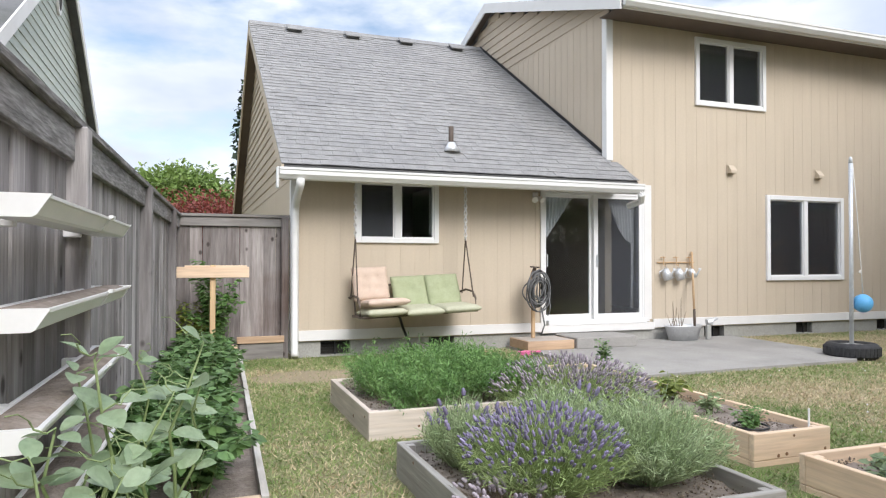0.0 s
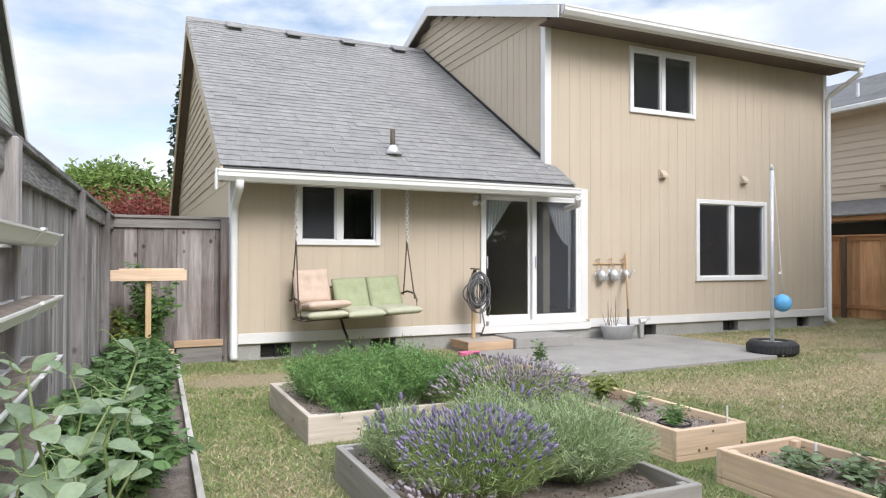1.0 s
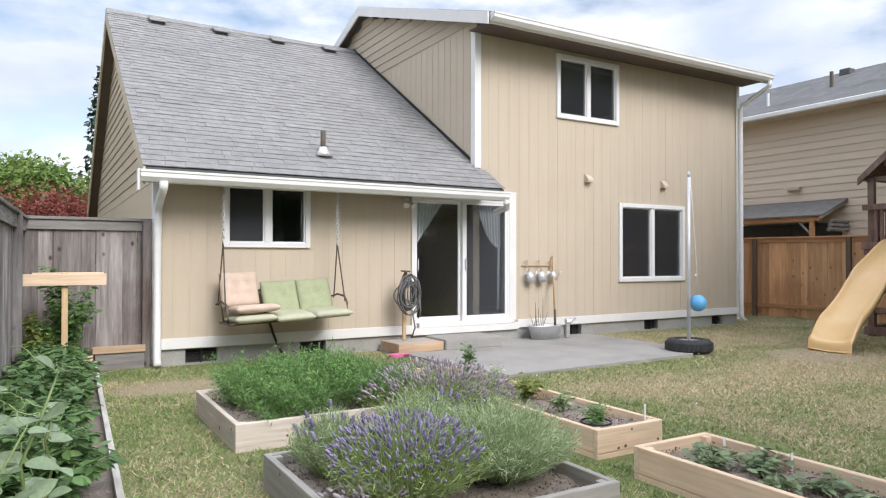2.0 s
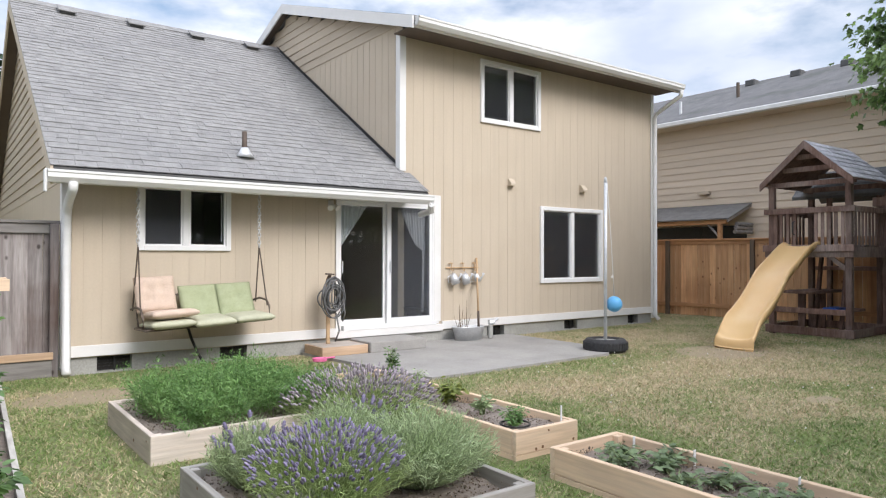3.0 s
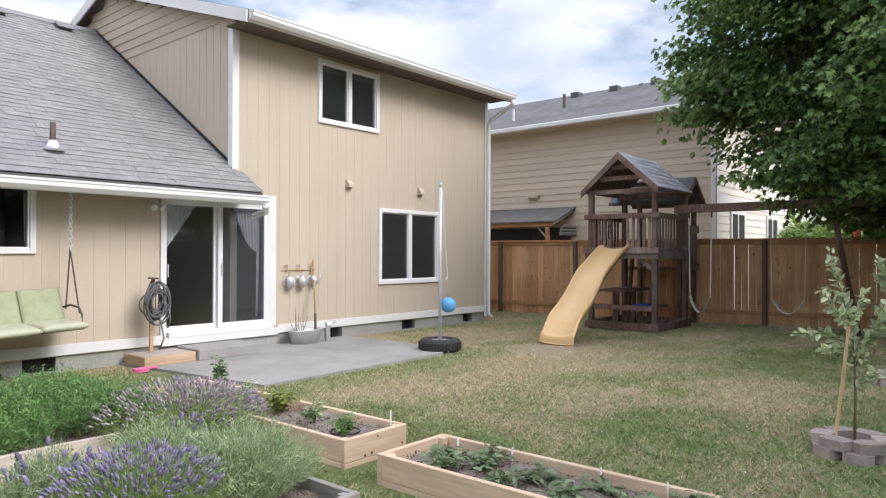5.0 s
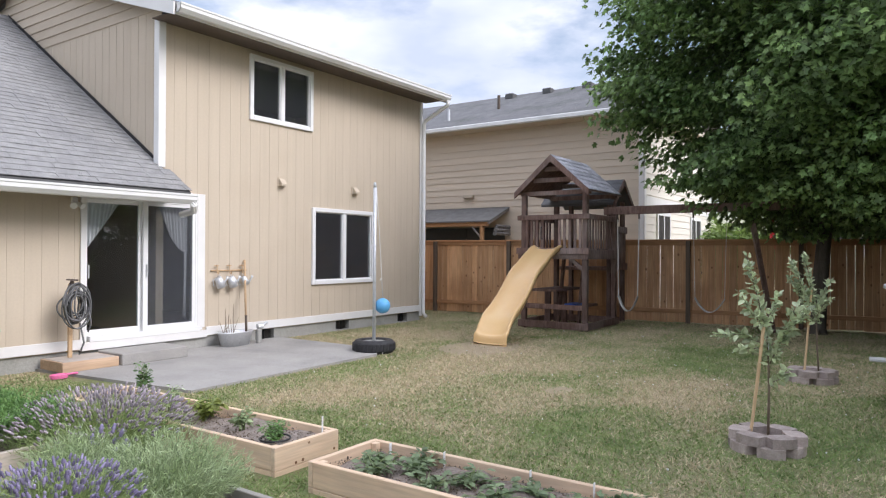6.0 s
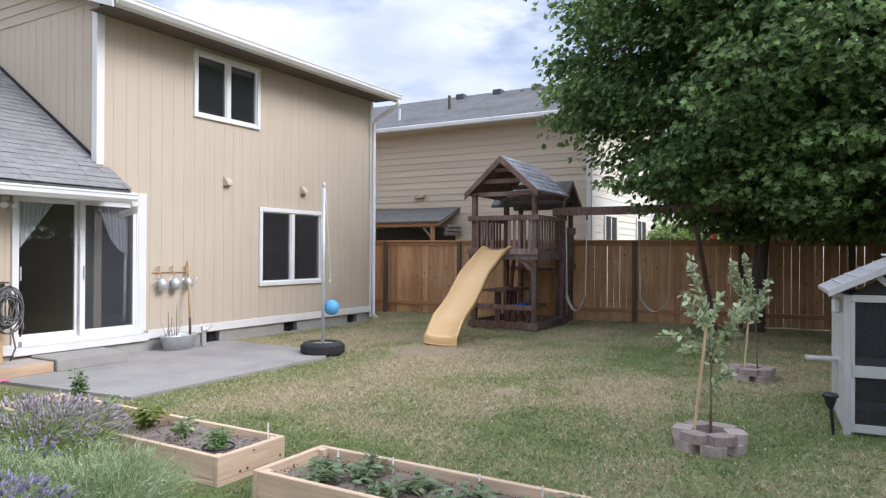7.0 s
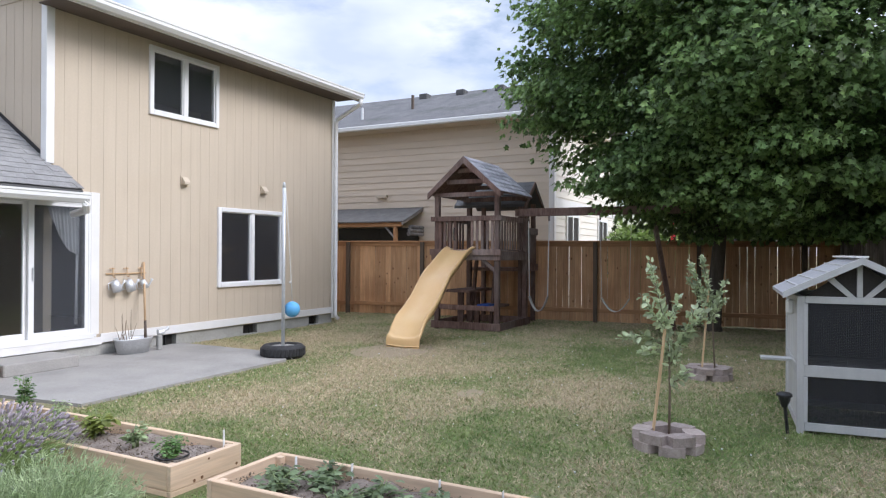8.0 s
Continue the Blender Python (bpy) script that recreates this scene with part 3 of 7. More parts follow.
BLADE_F = [(0, 1, 2), (0, 2, 3), (3, 2, 4)]


def lobes(k, deep):
    pts = [(0.02, 0.0, 0.0)]
    n = 2 * k - 1
    for i in range(n):
        a = -2.25 + 4.5 * i / (n - 1)
        r = (0.56 if i % 2 == 0 else deep) * (1.0 - 0.22 * abs(a) / 2.25)
        pts.append((0.42 + r * math.cos(a), r * math.sin(a), -0.10 * r * abs(math.sin(a))))
    return pts, [(0, i, i + 1) for i in range(1, n)] + [(0, n, 1)]


MAPLE_V, MAPLE_F = lobes(5, 0.30)

# ---- ground ----
g = Geo()
xs = [-400, -120, -40, -12, -3, 2, 7, 12, 17, 30, 60, 150, 400]
ys = [-400, -120, -40, -10, -2, 3, 8, 13, 20, 32, 60, 150, 600]
g.v = [(x, y, 0.0) for y in ys for x in xs]
g.f = [(j * len(xs) + i, j * len(xs) + i + 1, (j + 1) * len(xs) + i + 1, (j + 1) * len(xs) + i) for j in range(len(ys) - 1) for i in range(len(xs) - 1)]
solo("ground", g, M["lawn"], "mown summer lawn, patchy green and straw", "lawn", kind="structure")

# ---- the house ----
W = 11.6
PITCH = 0.635
house = thing("house", "tan two-storey house with a low shingled wing", "house", (7.0, 15.5, 0))


def roof_z(y):
    return 2.774 + PITCH * (y - 11.6)


def wall_cells(x0, x1, z0, z1, holes):
    """Rectangles that fill a wall round its openings."""
    us = sorted({x0, x1, *[h[0] for h in holes], *[h[1] for h in holes]})
    us = [u for u in us if x0 <= u <= x1]
    out = []
    for a, b in zip(us, us[1:]):
        lo = z0
        for h in sorted((h for h in holes if h[0] <= a + 1e-6 and h[1] >= b - 1e-6), key=lambda h: h[2]):
            if h[2] > lo:
                out.append((a, b, lo, h[2]))
            lo = max(lo, h[3])
        if lo < z1:
            out.append((a, b, lo, z1))
    return out


KW, UW, LW, SD = (2.295, 3.405, 1.49, 2.30), (7.78, 9.18, 3.735, 4.79), (9.22, 10.91, 0.935, 2.315), (5.06, 6.87, 0.30, 2.30)
HOLES = [KW, UW, LW, SD]


def siding_front(wall, x0, x1, z0, z1, step=0.203):
    """Grooved plywood siding in panels four boards wide, with the openings cut out."""
    x = x0
    while x < x1 - 0.01:
        xe = min(x + step * 6, x1)
        g = Geo()
        u = x
        while u < xe - 0.005:
            ue = min(u + step, xe)
            for a, b, lo, hi in wall_cells(u + 0.0015, ue - 0.0015, z0, z1, HOLES):
                g.box(a, b, W - 0.004, W + 0.004, lo, hi)
            u = ue
        if g.f:
            part("siding_panel", g, M["tan"], wall)
        x = xe


wing_wall = Geo()
for a, b, lo, hi in wall_cells(1.47, 6.17, 0.20, 2.62, HOLES):
    wing_wall.box(a, b, W, W + 0.14, lo, hi)
wing_wall = part("wing_wall", wing_wall, M["groove"], house)
siding_front(wing_wall, 1.47, 6.17, 0.33, 2.42)
tall_wall = Geo()
for a, b, lo, hi in wall_cells(6.17, 12.58, 0.20, 5.0, HOLES):
    tall_wall.box(a, b, W, W + 0.14, lo, hi)
tall_wall = part("tall_wall", tall_wall, M["groove"], house)
siding_front(tall_wall, 6.17, 12.58, 0.33, 4.96)

# side wall of the tall part, over the low roof
side_wall = part("side_wall", Geo().prism([(W + 0.14, 0.2), (20.4, 0.2), (20.4, 5.0), (15.8, 6.40), (W + 0.14, 5.06)], "x", 6.182, 6.30), M["groove"], house)
y = W
while y < 19.9:
    ye = min(y + 0.203, 20.0)
    part("siding_board", Geo().box(6.166, 6.184, y + 0.004, ye - 0.004, max(0.25, min(roof_z(y) - 0.12, 5.0)), 5.08), M["tan"], side_wall)
    y = ye
k = 0
while 5.08 + k * 0.165 < 6.34:
    z = 5.08 + k * 0.165
    top = min(z + 0.172, 6.40)
    ya, yb = max(W, 11.0 + (z - 4.88) / 0.30), 20.6 - (z - 4.88) / 0.30
    part("lap_board", Geo().prism([(6.15, z), (6.184, z), (6.184, top), (6.168, top)], "y", ya, yb), M["taupe"], side_wall)
    k += 1
for nm, poly, a, b in (("gable_wall", [(W + 0.14, 0.2), (21.4, 0.2), (21.4, roof_z(W) - 0.1), (16.5, roof_z(16.5) - 0.12), (W + 0.14, roof_z(W) - 0.1)], 1.482, 1.6),
                       ("far_wall", [(W + 0.14, 0.2), (20.0, 0.2), (20.0, 5.0), (15.6, 6.28), (W + 0.14, 5.0)], 12.44, 12.578)):
    wl_ob = part(nm, Geo().prism(poly, "x", a, b), M["groove"], house)
    if nm == "gable_wall":
        k = 0
        while 2.28 + k * 0.165 < 5.7:
            z = 2.28 + k * 0.165
            ya, yb = W + max(0.0, (z + 0.1 - roof_z(W)) / PITCH + 0.25), 21.4 - max(0.0, (z + 0.1 - roof_z(W)) / PITCH + 0.1)
            part("lap_board", Geo().prism([(1.455, z), (1.484, z), (1.484, z + 0.172), (1.472, z + 0.172)], "y", ya, yb), M["taupe"], wl_ob)
            k += 1
part("gable_siding", Geo().box(1.462, 1.484, W, 21.3, 0.25, 2.29), M["tan"], house, "smooth tan siding")
part("back_wall", Geo().box(1.47, 6.3, 21.26, 21.4, 0.2, 2.7).box(6.3, 12.58, 19.86, 20.0, 0.2, 5.0), M["tan"], house)
# rooms
part("interior_floor", Geo().box(1.6, 6.18, W + 0.14, 21.2, 0.22, 0.30).box(6.18, 12.44, W + 0.14, 19.8, 0.22, 0.30), M["carpet"], house)
part("interior_ceiling", Geo().box(1.6, 6.18, W + 0.14, 21.2, 2.55, 2.62).box(6.3, 12.44, W + 0.14, 19.8, 2.62, 2.74).box(6.3, 12.44, W + 0.14, 19.8, 4.92, 4.98), M["room"], house)
part("partition", Geo().box(1.6, 6.18, 15.5, 15.6, 0.3, 2.55).box(6.3, 12.44, 15.5, 15.6, 0.3, 2.62).box(6.3, 12.44, 15.5, 15.6, 2.74, 4.92).box(4.3, 4.4, W + 0.14, 15.5, 0.3, 2.55).box(8.6, 8.7, W + 0.14, 15.5, 0.3, 2.62), M["room"], house)

# foundation with vents
VENTS = [(1.83, 2.22), (3.30, 3.67), (7.94, 8.34), (9.87, 10.24), (11.77, 12.10)]
g = Geo()
for a, b, lo, hi in wall_cells(1.50, 12.56, -0.1, 0.215, [(p, q, 0.02, 0.20) for p, q in VENTS]):
    g.box(a, b, W + 0.012, W + 0.16, lo, hi)
foundation = part("foundation", g, M["found"], house)
part("foundation_sides", Geo().box(1.50, 1.66, W + 0.16, 21.4, -0.1, 0.215).box(12.40, 12.56, W + 0.16, 20, -0.1, 0.215), M["found"], house)
for p, q in VENTS:
    vent = part("foundation_vent", Geo().box(p, q, W + 0.12, W + 0.155, 0.02, 0.20), M["dark"], house)
    g = Geo()
    for i in range(5):
        g.box(p + 0.01, q - 0.01, W + 0.05, W + 0.056, 0.035 + i * 0.035, 0.041 + i * 0.035)
    g.box((p + q) / 2 - 0.008, (p + q) / 2 + 0.008, W + 0.03, W + 0.06, 0.02, 0.2)
    part("louvre", g, M["black"], vent)
# white boards
for a, b in ((1.54, 5.005), (6.94, 12.50)):
    part("base_trim", Geo().box(a, b, W - 0.034, W - 0.013, 0.213, 0.345, 0.003), M["white"], house)
part("corner_trim", Geo().box(1.44, 1.545, W - 0.034, W - 0.013, 0.1, 2.34, 0.003).box(1.44, 1.452, W - 0.013, W + 0.09, 0.1, 2.5), M["white"], house)
part("corner_trim", Geo().box(6.100, 6.215, W - 0.036, W - 0.013, 2.75, 4.88, 0.003).box(6.100, 6.149, W - 0.013, W + 0.09, 2.79, 4.93, 0.003), M["white"], house)
part("corner_trim", Geo().box(12.50, 12.595, W - 0.034, W - 0.013, 0.1, 4.88, 0.003), M["white"], house)

# low roof: felt deck, eaves, and shingles
low_roof = part("low_roof", Geo().prism([(11.0, roof_z(11.0) - 0.03), (16.5, roof_z(16.5) - 0.03), (22.0, roof_z(11.0) - 0.03), (22.0, roof_z(11.0) - 0.13), (16.5, roof_z(16.5) - 0.16), (11.0, roof_z(11.0) - 0.13)], "x", 1.29, 6.16), M["deck"], house)
part("roof_return", Geo().prism([(11.0, roof_z(11.0) - 0.03), (W - 0.04, roof_z(W - 0.04) - 0.03), (W - 0.04, roof_z(W - 0.04) - 0.14), (11.0, roof_z(11.0) - 0.13)], "x", 6.16, 6.25), M["deck"], house)
part("eave_fascia", Geo().box(1.26, 6.24, 11.005, 11.03, 2.19, 2.345, 0.003), M["white"], house)
part("eave_soffit", Geo().box(1.29, 6.24, 11.03, W - 0.013, 2.31, 2.325), M["soffit"], house)
for sgn in (1, -1):
    z0, z1 = roof_z(11.0), roof_z(16.5)
    ya, yb = (11.0, 16.5) if sgn == 1 else (22.0, 16.5)
    part("barge_board", Geo().prism([(ya, z0 - 0.02), (yb, z1 - 0.02), (yb, z1 - 0.24), (ya, z0 - 0.22)], "x", 1.255, 1.285), M["tan"], house)
    part("rake_soffit", Geo().prism([(ya, z0 - 0.14), (yb, z1 - 0.17), (yb, z1 - 0.185), (ya, z0 - 0.155)], "x", 1.285, 1.455), M["soffit"], house)
part("ridge_cap", Geo().prism([(16.32, roof_z(16.32) + 0.022), (16.5, roof_z(16.5) + 0.03), (16.68, roof_z(16.32) + 0.022), (16.68, roof_z(16.32) + 0.008), (16.5, roof_z(16.5) + 0.01), (16.32, roof_z(16.32) + 0.008)], "x", 1.27, 6.15), M["shingle"], house)
part("step_flashing", Geo().prism([(W, roof_z(W)), (16.5, roof_z(16.5)), (16.5, roof_z(16.5) + 0.06), (W, roof_z(W) + 0.06)], "x", 6.146, 6.152), M["black"], house)

GUT = [(0.0, 0.0), (0.07, 0.0), (0.115, 0.05), (0.115, 0.095), (0.125, 0.105), (0.125, 0.13), (0.115, 0.13), (0.105, 0.112), (0.105, 0.06), (0.065, 0.012), (0.012, 0.012), (0.012, 0.13), (0.0, 0.13)]
part("gutter", Geo().prism([(11.003 - p, 2.195 + q) for p, q in GUT], "x", 1.22, 6.28).prism([(11.0 - p, 2.197 + q) for p, q in GUT[:6]] + [(11.0, 2.325)], "x", 1.22, 1.226).prism([(11.0 - p, 2.197 + q) for p, q in GUT[:6]] + [(11.0, 2.325)], "x", 6.274, 6.28), M["gutter"], house)
part("downspout", Geo().tube([(1.47, 10.94, 2.21), (1.47, 10.96, 2.13), (1.48, 11.30, 2.02), (1.49, 11.50, 1.93), (1.49, 11.53, 1.85), (1.49, 11.53, 0.1), (1.49, 11.46, 0.04)], 0.05, 8), M["gutter"], house, smooth=True)
part("gutter_drop", Geo().tube([(6.23, 10.94, 2.25), (6.25, 10.93, 2.18), (6.34, 11.05, 2.10), (6.38, 11.4, 2.06)], 0.05, 8), M["gutter"], house)
part("gutter_end", Geo().box(1.19, 1.218, 10.89, 10.99, 2.08, 2.33, 0.01), M["gutter"], house)

# tall roof
RZ, RY, RS = 5.01, 15.8, 0.333
rt = RZ + RS * (RY - 11.0)
high_roof = part("high_roof", Geo().prism([(10.98, RZ), (RY, rt), (20.62, RZ), (20.62, RZ - 0.1), (RY, rt - 0.1), (10.98, RZ - 0.1)], "x", 5.98, 12.72), M["shingle"], house)
part("high_fascia", Geo().box(6.0, 12.70, 11.0, 11.03, 4.84, 4.97, 0.003), M["white"], house)
part("high_soffit", Geo().box(6.0, 12.70, 11.03, W - 0.013, 4.88, 4.895), M["soffit"], house)
for ya, yb in ((11.0, RY), (20.6, RY)):
    for xa in (5.95, 12.72):
        part("rake_board", Geo().prism([(ya, RZ - 0.005), (yb, rt - 0.005), (yb, rt - 0.20), (ya, RZ - 0.19)], "x", xa, xa + 0.028), M["white"], house)
    part("rake_soffit", Geo().prism([(ya, RZ - 0.11), (yb, rt - 0.11), (yb, rt - 0.125), (ya, RZ - 0.125)], "x", 5.98, 6.148), M["soffit"], house)
part("gutter", Geo().prism([(11.0 - p, 4.855 + q) for p, q in GUT], "x", 5.99, 12.72).prism([(10.998 - p, 4.857 + q) for p, q in GUT[:6]] + [(10.998, 4.983)], "x", 5.99, 5.996).prism([(10.998 - p, 4.857 + q) for p, q in GUT[:6]] + [(10.998, 4.983)], "x", 12.714, 12.72), M["gutter"], house)
part("downspout", Geo().tube([(12.66, 10.93, 4.86), (12.66, 10.94, 4.76), (12.65, 11.10, 4.68), (12.60, 11.50, 4.46), (12.58, 11.53, 4.38), (12.58, 11.53, 0.16), (12.60, 11.45, 0.08)], 0.045, 8), M["gutter"], house, smooth=True)


# windows: a frame with two panes and a mullion
def window(box, sill_out=0.045, bar=0.055, mull=0.09, blind=0.0, screen_left=False):
    x0, x1, z0, z1 = box
    ya, yb = W - sill_out, W + 0.06
    g = Geo()
    g.box(x0 - 0.02, x0 + bar, ya, yb, z0 - 0.02, z1 + 0.02, 0.005)
    g.box(x1 - bar, x1 + 0.02, ya, yb, z0 - 0.02, z1 + 0.02, 0.005)
    g.box(x0 + bar, x1 - bar, ya, yb, z0 - 0.02, z0 + bar, 0.005)
    g.box(x0 + bar, x1 - bar, ya, yb, z1 - bar, z1 + 0.02, 0.005)
    win = part("window", g, M["vinyl"], house, "white vinyl sliding window")
    xm = (x0 + x1) / 2
    part("mullion", Geo().box(xm - mull / 2, xm + mull / 2, ya + 0.012, yb, z0 + bar, z1 - bar, 0.004), M["vinyl"], win)
    for a, b in ((x0 + bar, xm - mull / 2), (xm + mull / 2, x1 - bar)):
        sash = Geo()
        t = 0.018
        sash.box(a, a + t, W - 0.01, W + 0.04, z0 + bar, z1 - bar).box(b - t, b, W - 0.01, W + 0.04, z0 + bar, z1 - bar)
        sash.box(a + t, b - t, W - 0.01, W + 0.04, z0 + bar, z0 + bar + t).box(a + t, b - t, W - 0.01, W + 0.04, z1 - bar - t, z1 - bar)
        part("sash", sash, M["vinyl"], win)
        ob = part("pane", Geo().box(a + t, b - t, W + 0.018, W + 0.022, z0 + bar + t, z1 - bar - t), M["glass"], win)
        ob.visible_shadow = False
        if blind:
            g = Geo()
            for i in range(int(blind / 0.022)):
                zz = z1 - bar - 0.02 - i * 0.022
                g.box(a, b, W + 0.08, W + 0.10, zz - 0.004, zz)
            part("blind", g, M["curtain"], win)
    return win


kitchen = window(KW, bar=0.045)
part("screen", Geo().box(KW[0] + 0.07, (KW[0] + KW[1]) / 2 - 0.05, W + 0.0, W + 0.004, KW[2] + 0.07, KW[3] - 0.07), M["screen"], kitchen, "dark insect screen, added as reflection grey on the tall wall's windows")
part("blind_wand", Geo().tube([(3.33, W + 0.07, 2.2), (3.335, W + 0.07, 1.60)], 0.006, 6), M["vinyl"], kitchen)
for bx, wn_ in ((UW, window(UW, blind=0.10)), (LW, window(LW, blind=0.07))):
    xm = (bx[0] + bx[1]) / 2
    # added grey sheet over each pane, in place of its pale reflection
    for xa, xb in ((bx[0] + 0.073, xm - 0.063), (xm + 0.063, bx[1] - 0.073)):
        part("screen", Geo().box(xa, xb, W - 0.006, W - 0.003, bx[2] + 0.073, bx[3] - 0.073), M["pane_veil"], wn_, "dark insect screen, added as reflection grey on the tall wall's windows")

# sliding glass door
g = Geo()
g.box(4.99, 5.06, W - 0.036, W - 0.013, 0.20, 2.40, 0.003).box(6.77, 6.905, W - 0.036, W - 0.013, 0.345, 2.40, 0.003).box(5.06, 6.77, W - 0.036, W - 0.013, 2.25, 2.40, 0.003)
door = part("sliding_door", g, M["white"], house, "white sliding glass patio door")
g = Geo()
g.box(5.05, 5.075, W - 0.03, W + 0.12, 0.31, 2.27).box(6.74, 6.87, W - 0.03, W + 0.12, 0.31, 2.27).box(5.075, 6.74, W - 0.03, W + 0.12, 2.22, 2.27).box(5.11, 6.81, W - 0.05, W + 0.12, 0.30, 0.37)
part("door_frame", g, M["vinyl"], door)
part("door_sill", Geo().box(5.01, 6.95, W - 0.045, W - 0.013, 0.19, 0.30, 0.004), M["white"], door)
for a, b, yo, tl, tr_ in ((5.075, 5.90, 0.06, 0.035, 0.055), (5.885, 6.745, 0.0, 0.075, 0.055)):
    g = Geo()
    g.box(a, a + tl, W + yo - 0.02, W + yo + 0.025, 0.37, 2.22, 0.004).box(b - tr_, b, W + yo - 0.02, W + yo + 0.025, 0.37, 2.22, 0.004)
    g.box(a + tl, b - tr_, W + yo - 0.02, W + yo + 0.025, 0.37, 0.45, 0.004).box(a + tl, b - tr_, W + yo - 0.02, W + yo + 0.025, 2.17, 2.22, 0.004)
    panel = part("door_panel", g, M["vinyl"], door)
    ob = part("pane", Geo().box(a + tl, b - tr_, W + yo, W + yo + 0.005, 0.45, 2.17), M["glass"], door)
    ob.visible_shadow = False
part("door_handle", Geo().box(5.925, 5.945, W - 0.05, W - 0.02, 1.15, 1.33, 0.004), M["galv"], door)
part("door_handle", Geo().box(5.082, 5.10, W - 0.05, W - 0.03, 1.15, 1.33, 0.004), M["galv"], door)
part("screen", Geo().box(5.96, 6.69, W - 0.016, W - 0.014, 0.45, 2.17), M["screen"], door, "dark insect screen, added as reflection grey on the tall wall's windows")


def curtain(x_in, x_out, z_tie, bow):
    """A sheer drape hung from the head, swept to one side and gathered there."""
    nu, nv = 60, 20
    vs = []
    for j in range(nv + 1):
        v = j / nv
        for i in range(nu + 1):
            u = i / nu
            z_bot = z_tie + (2.19 - z_tie) * u ** bow
            z = 2.19 + (z_bot - 2.19) * v
            x = x_out + (x_in - x_out) * u * (1 - 0.10 * v)
            vs.append((x, W + 0.115 + 0.011 * math.sin(u * 58 + 2.5 * v) + 0.005 * math.sin(u * 23), z))
    fs = [(j * (nu + 1) + i, j * (nu + 1) + i + 1, (j + 1) * (nu + 1) + i + 1, (j + 1) * (nu + 1) + i) for j in range(nv) for i in range(nu)]
    return Geo().add(vs, fs)


part("curtain", curtain(5.66, 5.10, 1.50, 1.05), M["curtain"], door, "white sheer curtain tied back", smooth=True)
part("curtain", curtain(6.17, 6.70, 1.50, 2.2), M["curtain"], door, "white sheer curtain tied back", smooth=True)
g = Geo()
for i in range(3):
    g.tube([(6.645 + i * 0.014, W + 0.115, 1.5), (6.64 + i * 0.015, W + 0.12, 0.9), (6.63 + i * 0.016, W + 0.115, 0.5)], 0.009, 6)
part("curtain_tail", g, M["curtain"], door, smooth=True)

# roof vents and pipe
for xv in (2.10, 3.24, 4.36, 5.47):
    yv = 16.22
    m = Matrix.Translation((xv, yv, roof_z(yv))) @ Matrix.Rotation(math.atan(PITCH), 4, "X")
    v = part("roof_vent", Geo().box(-0.12, 0.12, -0.12, 0.12, 0.0, 0.06, 0.015, m), M["deck"], house)
    part("vent_hood", Geo().box(-0.15, 0.15, -0.16, 0.14, 0.06, 0.085, 0.01, m), M["shingle"], v)
stack = part("vent_pipe", Geo().tube([(3.60, 11.56, 2.72), (3.60, 11.56, 3.08)], 0.035, 12), M["iron"], house, smooth=True)
part("flashing", Geo().lathe([(0.13, 2.73), (0.075, 2.80), (0.045, 2.86)], 3.60, 11.545, 16), M["galv"], stack, smooth=True)

# small fittings on the wall
for xl in (8.46, 10.35):
    part("vent_hood", Geo().prism([(W - 0.012, 2.66), (W - 0.10, 2.66), (W - 0.10, 2.70), (W - 0.03, 2.79), (W - 0.012, 2.79)], "x", xl - 0.06, xl + 0.06).box(xl - 0.075, xl + 0.075, W - 0.02, W - 0.012, 2.64, 2.81), M["tan"], house, "small tan vent hood")
fl = part("flood_light", Geo().box(4.86, 4.94, W - 0.06, W - 0.012, 2.14, 2.22, 0.01), M["white"], house)
for dx in (-0.06, 0.06):
    part("lamp_head", Geo().tube([(4.90 + dx * 0.3, W - 0.05, 2.15), (4.90 + dx, W - 0.14, 2.10)], [0.02, 0.045], 10), M["white"], fl)

# ---- patio and steps ----
solo("patio", Geo().prism([(4.45, W - 0.0), (4.78, 8.87), (7.95, 8.96), (8.42, 9.35), (8.45, W - 0.0)], "z", -0.1, 0.035), M["concrete"], "grey concrete patio slab at the back door", "patio", kind="structure")
step = thing("wooden_step", "low worn wooden box step beside the back door", "step", (4.97, 11.38, 0.036))
part("step_frame", Geo().box(4.48, 5.19, 10.98, 11.01, 0.036, 0.158, 0.004).box(4.48, 4.51, 11.01, 11.54, 0.036, 0.158, 0.004).box(5.16, 5.19, 11.01, 11.54, 0.036, 0.158, 0.004).box(4.51, 5.16, 11.51, 11.54, 0.036, 0.158), M["step_wood"], step)
for i in range(3):
    part("step_board", Geo().box(4.512, 5.158, 11.012 + i * 0.166, 11.174 + i * 0.166, 0.09, 0.162, 0.003), M["step_top"], step)
solo("concrete_step", Geo().box(5.21, 6.18, 10.94, 11.545, 0.03, 0.185, 0.012), M["concrete"], "thick grey concrete step slab on the patio", "step")

# ---- fences ----


